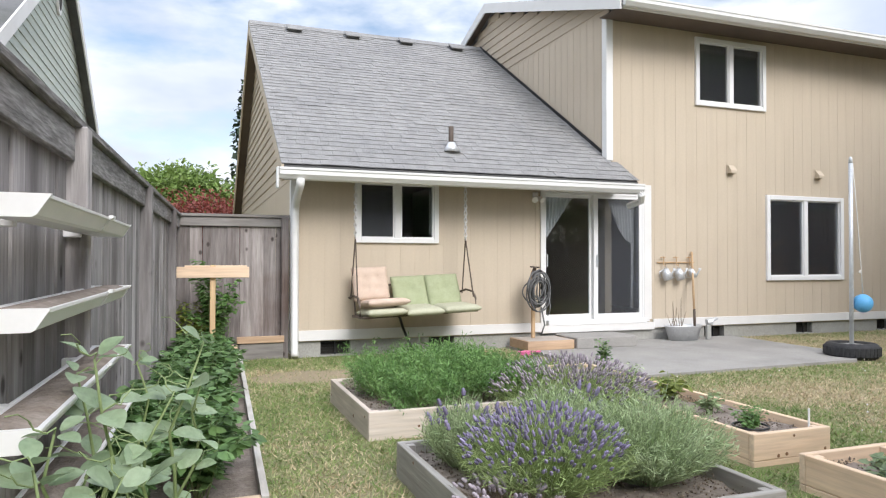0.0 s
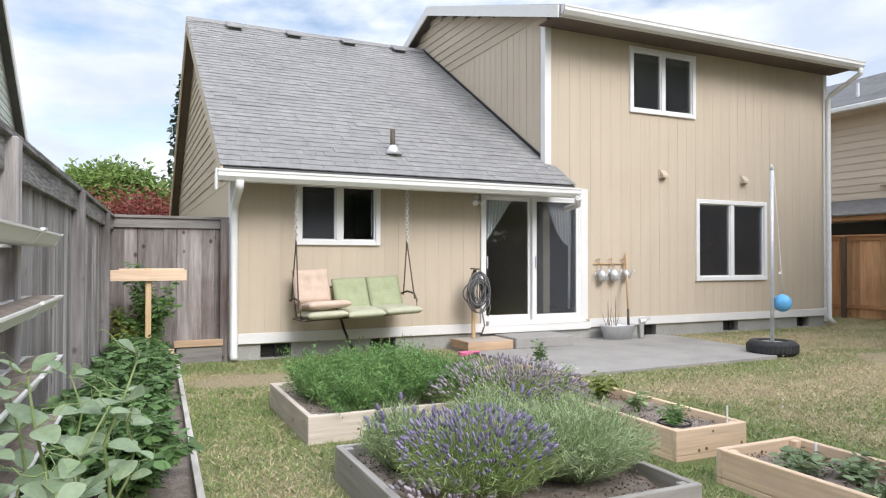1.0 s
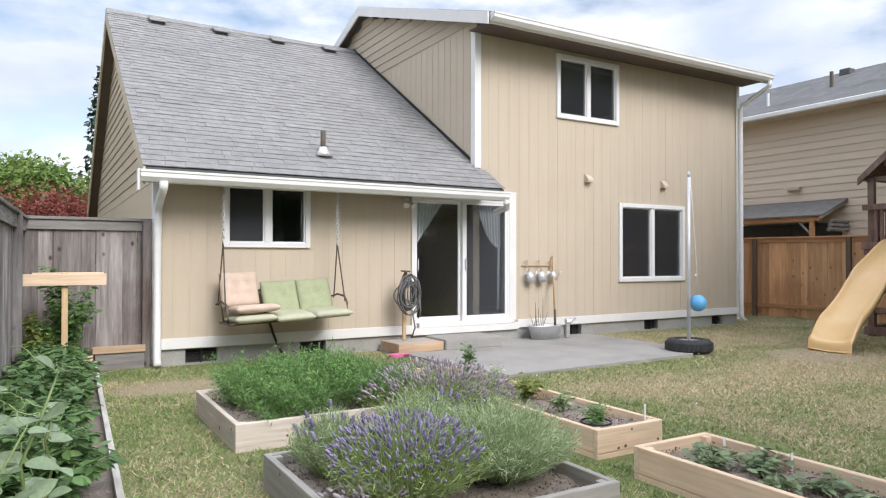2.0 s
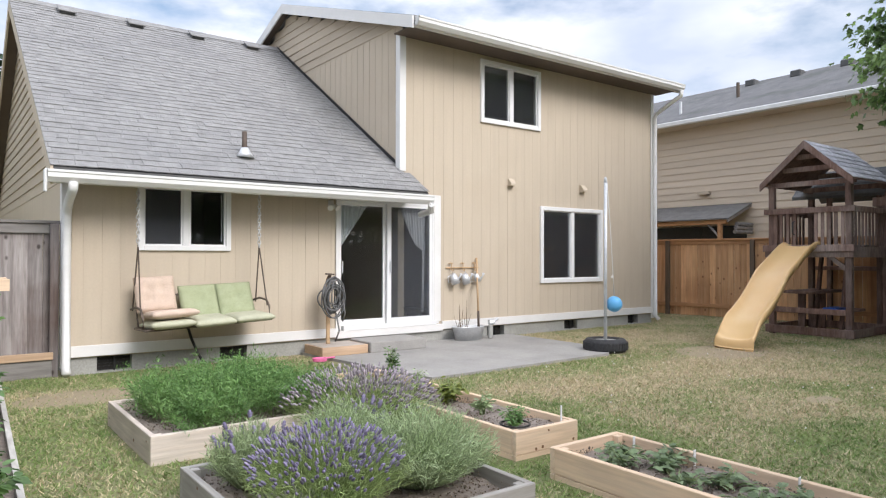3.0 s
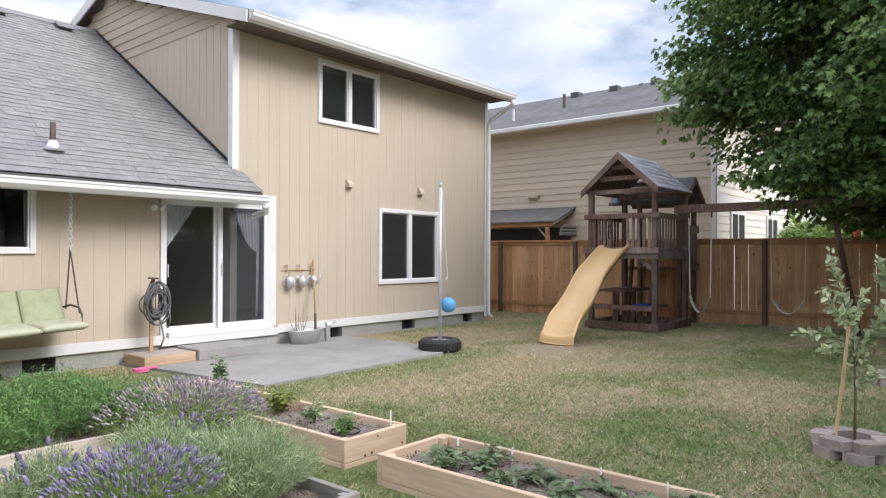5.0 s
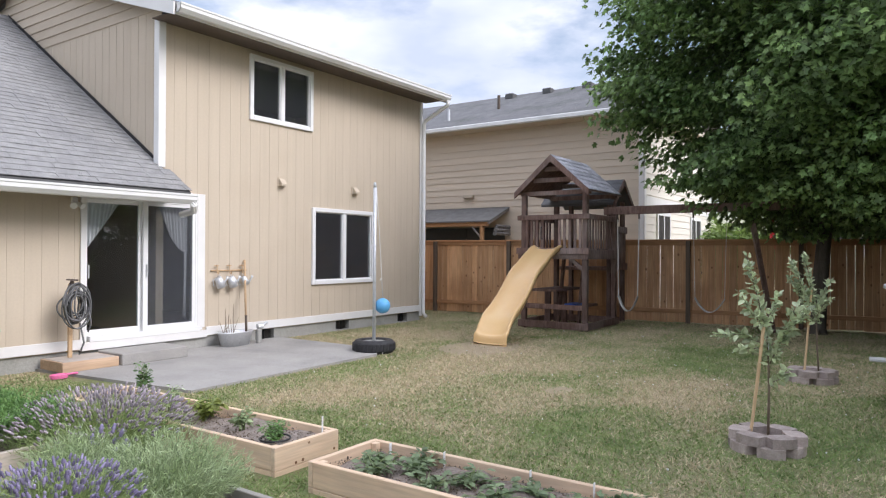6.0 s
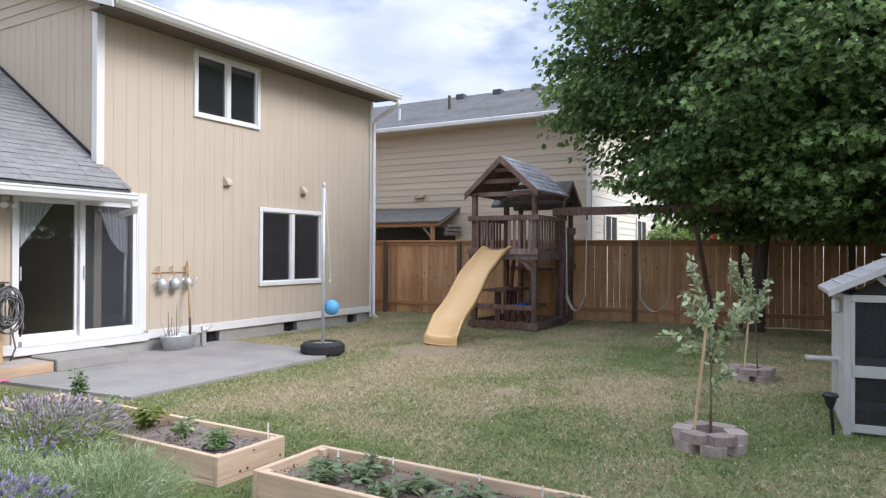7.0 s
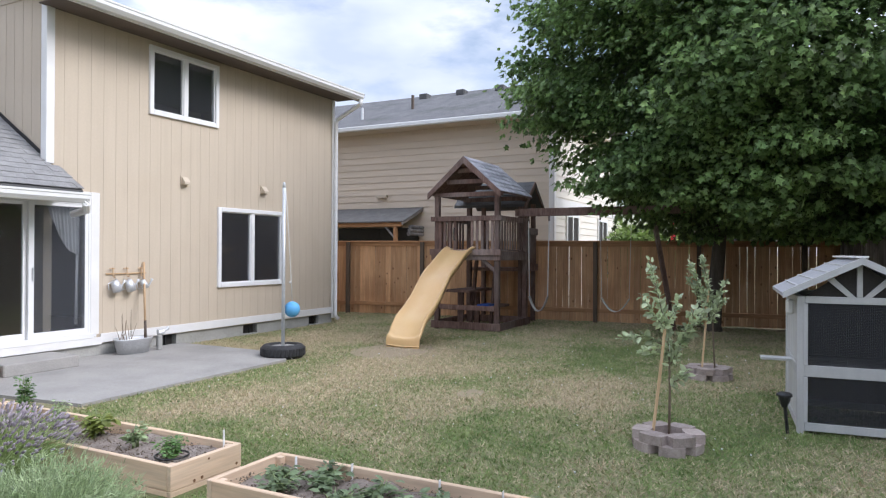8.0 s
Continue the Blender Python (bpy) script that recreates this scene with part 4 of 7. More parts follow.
def board_fence(name, label, p, q, top, board, mats, posts, post_side, cap, rails, gaps=0.0, seed=1):
    """A fence of upright boards from p to q: boards, rails, posts and a cap are pieces."""
    rd = random.Random(seed)
    a, b = Vector((*p, 0)), Vector((*q, 0))
    length = (b - a).length
    ang = math.atan2(b.y - a.y, b.x - a.x)
    base = Matrix.Translation(a) @ Matrix.Rotation(ang, 4, "Z")
    f = thing(name, label, "fence", a)
    meshes = [with_mat(Geo().box(-board * w / 2, board * w / 2, -0.009, 0.009, 0, h, 0.006).mesh("board"), mats[0]) for w, h in ((1, top - 0.06), (0.97, top - 0.065), (1.02, top - 0.055))]
    n = math.ceil(length / (board + 0.001 + gaps)) if not gaps else int(length / (board + gaps))
    step_ = length / n
    for i in range(n):
        dz = rd.uniform(0.01, 0.03)
        piece("board", rd.choice(meshes), base @ Matrix.Translation(((i + 0.5) * step_, rd.uniform(-0.006, 0.006), dz)) @ Matrix.Rotation(rd.uniform(-0.004, 0.004), 4, "Y"), f)
    for z0, z1, off, th in rails:
        part("rail", with_mat(Geo().box(0, length, off, off + th, z0, z1, 0.004, base).mesh("rail"), mats[1]), mats[1], f)
    if cap:
        part("cap", Geo().box(-0.03, length + 0.03, -0.07, 0.07, top - 0.035, top, 0.005, base), mats[1], f)
    pm_ = with_mat(Geo().box(-0.045, 0.045, -0.045, 0.045, -0.05, top - 0.03, 0.006).mesh("post"), mats[2])
    for s in posts:
        piece("post", pm_, base @ Matrix.Translation((s, post_side, 0)), f)
    return f


FL0, FL1 = (-0.42, 1.0), (0.09, 11.75)
board_fence("weathered_fence", "weathered grey cedar board fence along the beds", FL0, FL1, 1.80, 0.14, (M["oldfence"], M["oldrail"], M["oldfence"]), [0.3, 2.6, 4.93, 7.25, 9.55], -0.045, True, [(1.63, 1.76, -0.045, 0.034)], seed=3)
board_fence("weathered_fence", "weathered grey board fence joining the house", (0.10, 11.72), (1.42, 11.72), 1.81, 0.15, (M["oldfence_dark"], M["oldrail_x"], M["oldfence_dark"]), [1.28], -0.06, True, [(1.66, 1.77, -0.045, 0.034)], seed=5)
FR0, FR1 = (14.62, 13.2), (16.17, 1.75)
board_fence("cedar_fence", "reddish-brown cedar board fence with dark posts", FR0, FR1, 1.83, 0.14, (M["redfence"], M["redrail"], M["darkpost"]), [0.55, 2.57, 6.73, 8.9, 10.9], -0.062, True, [(0.22, 0.31, -0.05, 0.036), (1.70, 1.795, -0.034, 0.02)], gaps=0.002, seed=8)
board_fence("weathered_fence", "old dark grey board fence at the yard's end", (16.17, 1.75), (5.0, 0.2), 1.86, 0.15, (M["oldfence"], M["oldrail_x"], M["oldfence"]), [], 0.06, True, [], seed=9)
board_fence("cedar_fence", "reddish-brown cedar board fence beside the house", (12.66, 13.3), (14.6, 13.3), 1.83, 0.14, (M["redfence"], M["redrail"], M["darkpost"]), [], 0.075, True, [], seed=11)

# ---- neighbours ----
# right: two-storey lap-sided house
nb = thing("house", "beige lap-sided neighbouring house with grey roof", "house", (21.0, 13.0, 0))
NX, NY = 17.5, 8.17
wall = part("wall", Geo().box(NX + 0.02, NX + 7, NY + 0.02, 24.0, -0.1, 5.1), M["groove"], nb)
k = 0
while k * 0.19 < 4.9:
    z = k * 0.19
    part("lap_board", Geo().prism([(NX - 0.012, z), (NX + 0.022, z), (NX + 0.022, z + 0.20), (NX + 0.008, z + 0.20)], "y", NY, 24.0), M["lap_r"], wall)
    # sun-facing side gets the lightened siding copy
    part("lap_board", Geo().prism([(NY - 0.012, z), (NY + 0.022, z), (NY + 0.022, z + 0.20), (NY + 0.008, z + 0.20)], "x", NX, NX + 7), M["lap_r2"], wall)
    k += 1
part("corner_trim", Geo().box(NX - 0.03, NX - 0.014, NY - 0.03, NY + 0.12, 0, 5.2).box(NX - 0.03, NX + 0.12, NY - 0.032, NY - 0.014, 0, 5.2), M["white"], nb)
part("belt_trim", Geo().box(NX + 0.14, NX + 7, NY - 0.03, NY - 0.014, 2.75, 3.0), M["white"], nb)
for xa, xb in ((18.55, 19.75), (21.9, 23.1)):
    w = part("window", Geo().box(xa, xa + 0.09, NY - 0.05, NY - 0.01, 1.75, 2.65).box(xb - 0.09, xb, NY - 0.05, NY - 0.01, 1.75, 2.65).box(xa + 0.09, xb - 0.09, NY - 0.05, NY - 0.01, 2.55, 2.65).box(xa + 0.09, xb - 0.09, NY - 0.05, NY - 0.01, 1.75, 1.85).box((xa + xb) / 2 - 0.04, (xa + xb) / 2 + 0.04, NY - 0.045, NY - 0.01, 1.85, 2.55), M["vinyl"], nb)
    # opaque near-black pane, the unlit room behind put into its colour
    part("pane", Geo().box(xa + 0.09, xb - 0.09, NY - 0.025, NY - 0.02, 1.85, 2.55), M["dark"], w)
roof = part("roof", Geo().prism([(NX - 0.5, 5.21), (NX + 3.6, 6.98), (NX + 7.6, 5.21), (NX + 7.6, 5.11), (NX + 3.6, 6.88), (NX - 0.5, 5.11)], "y", NY - 0.4, 24.4), M["shingle_old"], nb)
part("soffit", Geo().box(NX - 0.5, NX + 7.5, NY - 0.38, 24.3, 5.08, 5.105), M["lap_r"], nb)
part("gutter", Geo().box(NX - 0.62, NX - 0.5, NY - 0.4, 24.4, 5.09, 5.22, 0.02), M["gutter"], nb)
part("gable", Geo().prism([(NX, 5.1), (NX + 3.55, 6.80), (NX + 7, 5.1)], "y", NY, NY + 0.1), M["lap_r2"], nb)
for yy, dx in ((9.6, 3.2), (11.0, 3.2), (12.4, 3.2), (13.8, 3.2)):
    zz = 5.21 + (dx + 0.5) * 1.77 / 4.1
    part("roof_vent", Geo().box(NX + dx - 0.16, NX + dx + 0.16, yy - 0.16, yy + 0.16, zz - 0.08, zz + 0.13, 0.03), M["deck"], nb)
part("vent_pipe", Geo().tube([(NX + 1.5, 13.3, 5.9), (NX + 1.5, 13.3, 6.5)], 0.05, 8), M["iron"], nb)
part("vent_pipe", Geo().tube([(NX + 0.6, 14.6, 5.6), (NX + 0.6, 14.6, 6.05)], 0.04, 8), M["galv"], nb)
part("wall_vent", Geo().box(NX - 0.12, NX - 0.01, 13.25, 13.60, 3.14, 3.23, 0.01), M["taupe"], nb)
# lean-to against it
lean = thing("lean_to", "open reddish timber lean-to with a thin grey sloping roof", "shed", (16.9, 13.0, 0))
part("roof", Geo().prism([(16.35, 2.40), (NX - 0.02, 2.84), (NX - 0.02, 2.81), (16.35, 2.37)], "y", 12.05, 16.5), M["leanroof"], lean)
part("edge_board", Geo().prism([(16.35, 2.368), (NX - 0.02, 2.808), (NX - 0.02, 2.73), (16.35, 2.30)], "y", 12.07, 12.11), M["oldrail_x"], lean)
part("beam", Geo().box(16.40, 16.50, 12.15, 16.4, 2.25, 2.365, 0.01), M["redrail"], lean)
for yy in (12.3, 14.4, 16.2):
    part("post", Geo().box(16.40, 16.50, yy, yy + 0.1, 0, 2.25, 0.01), M["redrail"], lean)
    part("knee_brace", Geo().tube([(16.45, yy + 0.1, 1.95), (16.45, yy + 0.4, 2.26)], 0.03, 4), M["oldrail"], lean)
for i in range(3):
    part("log", Geo().tube([(16.5 + 0.05 * i, 11.98, 2.05 + 0.10 * i), (17.4, 12.02, 2.05 + 0.10 * i)], 0.05, 8), M["oldrail"], lean)
part("window", Geo().box(NX - 0.06, NX - 0.016, 12.2, 15.0, 1.6, 2.25).box(NX - 0.075, NX - 0.06, 13.5, 13.58, 1.6, 2.25), M["black"], lean)

# left: green-grey gable seen over the fence
gh = thing("house", "green-grey lap-sided neighbouring gable house", "house", (-6.0, 19.4, 0))
GX, GYA, GYB, GE, GT = -2.52, 13.9, 25.0, 4.3, 7.9
gym = (GYA + GYB) / 2
gs = (GT - GE) / (gym - GYA)
wall = part("wall", Geo().prism([(GYA, -0.1), (GYB, -0.1), (GYB, GE), (gym, GT), (GYA, GE)], "x", GX - 7, GX - 0.02), M["lap_l"], gh)
k = 0
while k * 0.19 < GT - 0.1:
    z = k * 0.19
    cut = max(0.0, (z + 0.05 - GE) / gs)
    part("lap_board", Geo().prism([(GX + 0.012, z), (GX - 0.022, z), (GX - 0.022, z + 0.2), (GX - 0.006, z + 0.2)], "y", GYA + cut, GYB - cut), M["lap_l"], wall)
    k += 1
for ya, yb in ((GYA - 0.5, gym), (GYB + 0.5, gym)):
    za = GE - 0.5 * gs + 0.15
    part("roof_slope", Geo().prism([(ya, za), (yb, GT + 0.15), (yb, GT + 0.04), (ya, za - 0.11)], "x", GX - 7.3, GX + 0.22), M["shingle_old"], gh)
    part("rake_board", Geo().prism([(ya, za), (yb, GT + 0.15), (yb, GT - 0.16), (ya, za - 0.28)], "x", GX + 0.222, GX + 0.252), M["white"], gh)
ov = [(19.45 + 0.24 * math.cos(i * math.pi / 12), 6.95 + 0.42 * math.sin(i * math.pi / 12)) for i in range(24)]
v = part("gable_vent", Geo().prism(ov, "x", GX + 0.014, GX + 0.06), M["white"], gh)
part("louvre", Geo().prism([(19.45 + (a - 19.45) * 0.7, 6.95 + (b - 6.95) * 0.75) for a, b in ov], "x", GX + 0.061, GX + 0.066), M["dark"], v)

# ---- raised beds ----


def raised_bed(label, x0, x1, y0, y1, h, mx, my, boards, fill, t=0.04):
    bed = thing("raised_bed", label, "raised bed", ((x0 + x1) / 2, (y0 + y1) / 2, 0), group="raised garden beds")
    rows_ = ((-0.03, h - 0.002),) if boards == 1 else ((-0.03, 0.17 * h), (0.17 * h + 0.003, h - 0.002))
    for za, zb in rows_:
        part("board", Geo().box(x0, x1, y0, y0 + t, za, zb, 0.004), mx, bed)
        part("board", Geo().box(x0, x1, y1 - t, y1, za, zb, 0.004), mx, bed)
        part("board", Geo().box(x0, x0 + t, y0 + t + 0.001, y1 - t - 0.001, za, zb, 0.004), my, bed)
        part("board", Geo().box(x1 - t, x1, y0 + t + 0.001, y1 - t - 0.001, za, zb, 0.004), my, bed)
    for xx in (x0 + t, x1 - t - 0.05):
        for yy in (y0 + t, y1 - t - 0.05):
            part("corner_post", Geo().box(xx + 0.002, xx + 0.05, yy + 0.002, yy + 0.05, 0, h - 0.008, 0.003), mx, bed)
    rd = random.Random(int(x0 * 100 + y0 * 10))
    for i in range(6):
        s = rd.random()
        zz = rd.uniform(0.04, h - 0.03)
        if rd.random() < 0.5:
            part("knot", Geo().tube([(x0 - 0.0015, y0 + (y1 - y0) * s, zz), (x0 + 0.004, y0 + (y1 - y0) * s, zz)], rd.uniform(0.008, 0.014), 8), M["knot"], bed)
        else:
            part("knot", Geo().tube([(x0 + (x1 - x0) * s, y0 - 0.0015, zz), (x0 + (x1 - x0) * s, y0 + 0.004, zz)], rd.uniform(0.008, 0.014), 8), M["knot"], bed)
    # soil with an uneven top
    nx, ny = max(6, int((x1 - x0) / 0.07)), max(6, int((y1 - y0) / 0.07))
    xa, xb, ya, yb = x0 + t + 0.002, x1 - t - 0.002, y0 + t + 0.002, y1 - t - 0.002
    vs = [(xa + (xb - xa) * i / nx, ya + (yb - ya) * j / ny, fill + 0.05 * noise.noise((i * 0.4 + x0, j * 0.4, 1.0))) for j in range(ny + 1) for i in range(nx + 1)]
    fs = [(j * (nx + 1) + i, j * (nx + 1) + i + 1, (j + 1) * (nx + 1) + i + 1, (j + 1) * (nx + 1) + i) for j in range(ny) for i in range(nx)]
    solo("soil", Geo().add(vs, fs), M["soil"], "dark crumbly garden soil filling a raised bed", "soil", kind="stuff", smooth=True)
    n = int((x1 - x0) * (y1 - y0) * 1100)
    p = np.stack([rng.uniform(xa, xb, n), rng.uniform(ya, yb, n), rng.uniform(fill, fill + 0.025, n)], 1)
    d = rng.normal(size=(n, 3))
    tet = [(1, 0, -0.5), (-0.5, 0.8, -0.5), (-0.5, -0.8, -0.5), (0.1, 0, 0.8)]
    tagged(new("soil_crumbs", stamp("soil_crumbs", tet, [(0, 1, 3), (1, 2, 3), (2, 0, 3), (0, 2, 1)], p, frames_of(d, rng.normal(size=(n, 3))), rng.uniform(0.003, 0.010, n), M["crumb"])), "clods and bark chips on the soil", "soil", kind="stuff")
    return bed


raised_bed("new pine raised bed full of feathery carrot tops", 1.43, 2.86, 7.43, 8.82, 0.20, M["pine_x"], M["pine_y"], 1, 0.13)
raised_bed("weathered grey raised bed full of lavender", 1.40, 2.84, 5.25, 6.65, 0.20, M["greybed_x"], M["greybed_y"], 1, 0.13)
raised_bed("new cedar raised bed with sparse seedlings", 3.46, 4.08, 6.07, 8.90, 0.20, M["cedar_x"], M["cedar_y"], 2, 0.14)
raised_bed("new cedar raised bed with strawberry plants", 3.395, 4.045, 2.95, 5.69, 0.20, M["cedar_x"], M["cedar_y"], 2, 0.13)
# long bed along the fence
bed = thing("raised_bed", "long low white-edged bed along the fence", "raised bed", (0.35, 8.8, 0), group="raised garden beds")
part("board", Geo().prism([(0.60, 6.12), (0.635, 6.12), (0.835, 11.45), (0.80, 11.45)], "z", -0.02, 0.15), M["bleached"], bed, "bleached edge board")
part("board", Geo().box(-0.10, 0.598, 6.12, 6.155, -0.02, 0.15, 0.004), M["cedar_x"], bed)
part("board", Geo().box(0.12, 0.80, 11.46, 11.50, -0.02, 0.21, 0.004), M["cedar_x"], bed)
solo("soil", Geo().prism([(-0.15, 6.16), (0.60, 6.16), (0.80, 11.45), (0.06, 11.45)], "z", 0.0, 0.09), M["soil"], "soil in the long bed by the fence", "soil", kind="stuff")
plank = thing("kick_board", "tan cedar plank on a grey board at the fence foot", "plank", (1.09, 11.62, 0))
part("board", Geo().box(0.83, 1.36, 11.61, 11.64, 0.0, 0.205, 0.004), M["oldrail_x"], plank)
part("top_plank", Geo().box(0.80, 1.37, 11.585, 11.645, 0.207, 0.29, 0.004), M["step_wood"], plank)

# ---- porch swing under the eave ----
swing = thing("porch_swing", "hanging three-seat porch swing with green and peach cushions", "swing", (2.95, 11.1, 0.5))
for sx, x in ((-1, 2.20), (1, 3.69)):
    ch = Geo()
    for i in range(17):
        z = 2.31 - i * 0.047
        a = 0.0 if i % 2 else math.pi / 2
        ring = [(x + 0.02 * math.cos(a) * math.cos(t_), 11.25 + 0.02 * math.sin(a) * math.cos(t_), z - 0.023 + 0.030 * math.sin(t_)) for t_ in [j * math.pi / 4 for j in range(9)]]
        ch.tube(ring, 0.0075, 5, cap=False)
    part("chain", ch, M["chain"], swing, smooth=True)
    xe = x + 0.02 * sx
    part("hanger_rod", Geo().tube([(x, 11.25, 1.53), (xe, 11.02, 0.74 + 0.028 * sx)], 0.009, 6), M["iron"], swing)
    part("hanger_rod", Geo().tube([(x, 11.25, 1.53), (xe, 11.42, 0.77 + 0.028 * sx)], 0.009, 6), M["iron"], swing)
    part("armrest", Geo().tube([(xe, 11.42, 0.76), (xe, 11.2, 0.80), (xe, 10.98, 0.78), (xe, 10.90, 0.70), (xe, 10.90, 0.56)], 0.014, 8), M["iron"], swing, smooth=True)
part("seat_frame", Geo().tube([(2.2, 10.86, 0.545), (3.71, 10.86, 0.545), (3.71, 11.36, 0.53), (2.2, 11.36, 0.53), (2.2, 10.86, 0.545)], 0.016, 8).box(2.22, 3.69, 10.88, 11.34, 0.53, 0.542), M["iron"], swing)
part("back_frame", Geo().tube([(2.24, 11.36, 0.53), (2.24, 11.44, 0.90), (3.67, 11.44, 0.90), (3.67, 11.36, 0.53)], 0.013, 8), M["iron"], swing)


def cushion(cx, cy, cz, w, d, h, tilt, tufts, seed):
    """A stuffed pad: w along x, d deep, h thick, tipped up by tilt degrees."""
    nx, ny = 14, 14
    vs, fs = [], []
    rot = Matrix.Translation((cx, cy, cz)) @ Matrix.Rotation(radians(tilt), 4, "X")
    for s in (1, -1):
        for j in range(ny + 1):
            for i in range(nx + 1):
                u, v = 2 * i / nx - 1, 2 * j / ny - 1
                edge = (1 - abs(u) ** 6) * (1 - abs(v) ** 6)
                th = h * (0.28 + 0.72 * max(edge, 0) ** 0.5) if edge > 0.0 else h * 0.28
                if s == 1:
                    for tu, tv in tufts:
                        th -= h * 0.5 * math.exp(-((u - tu) ** 2 + (v - tv) ** 2) * 22)
                th += 0.007 * noise.noise((u * 2 + seed, v * 2, s))
                rnd = 0.985 + 0.015 * math.sin(3 * u + seed)
                vs.append(rot @ Vector((u * w / 2 * rnd, v * d / 2, s * th / 2)))
        off = 0 if s == 1 else (nx + 1) * (ny + 1)
        for j in range(ny):
            for i in range(nx):
                q = (off + j * (nx + 1) + i, off + j * (nx + 1) + i + 1, off + (j + 1) * (nx + 1) + i + 1, off + (j + 1) * (nx + 1) + i)
                fs.append(q if s == 1 else q[::-1])
    rim = [i for i in range(nx + 1)] + [j * (nx + 1) + nx for j in range(1, ny + 1)] + [ny * (nx + 1) + i for i in range(nx - 1, -1, -1)] + [j * (nx + 1) for j in range(ny - 1, 0, -1)]
    k = (nx + 1) * (ny + 1)
    for a, b in zip(rim, rim[1:] + rim[:1]):
        fs.append((a, a + k, b + k, b))
    return Geo().add(vs, fs)


for i, cx in enumerate((2.49, 2.96, 3.43)):
    part("seat_cushion", cushion(cx + (0.0, 0.02, 0.05)[i], 11.04, 0.585, 0.50, 0.58, 0.10, (-3, 3, 1)[i], [(0, 0)], i), M["cushion_s"], swing, "pale green seat pad", smooth=True)
    if i:
        part("back_cushion", cushion(cx + 0.01, 11.35, 0.79, 0.47, 0.46, 0.10, 66, [(0, 0.1)], i + 5), M["cushion_g"], swing, "sage green back pad", smooth=True)
part("back_cushion", cushion(2.44, 11.33, 0.93, 0.46, 0.44, 0.12, 72, [(-0.35, 0.3), (0.35, 0.3), (-0.35, -0.3), (0.35, -0.3)], 11), M["cushion_p"], swing, "faded peach back pad", smooth=True)
part("seat_pad", cushion(2.52, 11.02, 0.705, 0.54, 0.50, 0.10, -4, [(-0.35, 0), (0.35, 0)], 13), M["cushion_p"], swing, "faded peach seat pad", smooth=True)
tip = Matrix.Translation((2.2, 11.1, 0.50)) @ Matrix.Rotation(radians(-2.2), 4, "Y") @ Matrix.Rotation(radians(1.5), 4, "Z") @ Matrix.Translation((-2.2, -11.1, -0.50))
for ob in swing.children:
    if ob.name.split(".")[0] not in ("chain", "hanger_rod"):
        ob.data.transform(tip)
solo("drain_hose", Geo().tube([(2.86, 11.58, 0.50), (2.86, 11.50, 0.48), (2.88, 11.44, 0.36), (2.94, 11.38, 0.18), (3.02, 11.34, 0.03)], 0.018, 8), M["black"], "black drain hose hanging from the wall", "hose", smooth=True)

# ---- hose on its stand ----
hs_ = thing("hose_stand", "garden hose coiled on a wooden stake stand", "hose stand", (4.740, 11.32, 0.18))
part("stake", Geo().box(4.715, 4.765, 11.31, 11.35, 0.163, 1.10, 0.006), M["handle"], hs_)
part("tap", Geo().tube([(4.740, 11.33, 1.08), (4.740, 11.28, 1.14), (4.720, 11.24, 1.12)], 0.022, 8).tube([(4.680, 11.30, 1.155), (4.820, 11.30, 1.145)], 0.012, 6), M["iron"], hs_)
rd = random.Random(4)
for i in range(17):
    r1, r2 = rd.uniform(0.06, 0.18), rd.uniform(0.14, 0.30)
    cx, cz, yy = 4.760 + rd.uniform(-0.03, 0.03), 0.84 + rd.uniform(-0.06, 0.05), 11.17 + 0.008 * i
    part("hose_coil", Geo().tube([(cx + r1 * math.cos(a_ * math.pi / 12), yy + 0.01 * math.sin(a_ * 0.9 + i), cz + r2 * math.sin(a_ * math.pi / 12)) for a_ in range(25)], 0.0105, 6, cap=False), M["hose"], hs_, smooth=True)
part("hose_tail", Geo().tube([(4.900, 11.2, 0.8), (4.930, 11.18, 0.6), (4.900, 11.2, 0.48)], 0.0105, 6).tube([(4.820, 11.24, 0.6), (4.850, 11.2, 0.35), (4.800, 11.22, 0.2)], 0.0105, 6), M["hose"], hs_, smooth=True)
solo("pink_scoop", Geo().lathe([(0.02, 0.0), (0.075, 0.012), (0.085, 0.06), (0.078, 0.06), (0.065, 0.02)], 4.36, 10.82, 14, 1.3, 0.8).box(4.44, 4.58, 10.80, 10.83, 0.04, 0.06, 0.006), M["pink"], "bright pink plastic scoop on the grass", "toy")

# ---- tub, tools and cans by the wall ----
solo("galvanised_tub", Geo().lathe([(0.25, 0.035), (0.31, 0.235), (0.325, 0.245), (0.325, 0.26), (0.305, 0.26), (0.29, 0.235), (0.24, 0.06)], 7.31, 11.34, 28, 1.0, 0.55), M["galv"], "oval galvanised steel tub on the patio", "tub", smooth=True)
solo("soil", Geo().lathe([(0.255, 0.1), (0.275, 0.21)], 7.31, 11.34, 24, 1.0, 0.55), M["soil"], "dry soil in the steel tub", "soil", kind="stuff")
shov = thing("shovel", "wooden-handled shovel leaning on the wall", "shovel", (7.50, 11.3, 0.2))
part("handle", Geo().tube([(7.50, 11.32, 0.45), (7.66, 11.56, 1.38)], 0.017, 8), M["handle"], shov, smooth=True)
part("socket", Geo().tube([(7.475, 11.28, 0.20), (7.50, 11.32, 0.50)], 0.02, 8), M["iron"], shov, smooth=True)
dry = thing("dead_plant", "dry leafless plant standing in the steel tub", "plant", (7.15, 11.22, 0.24))
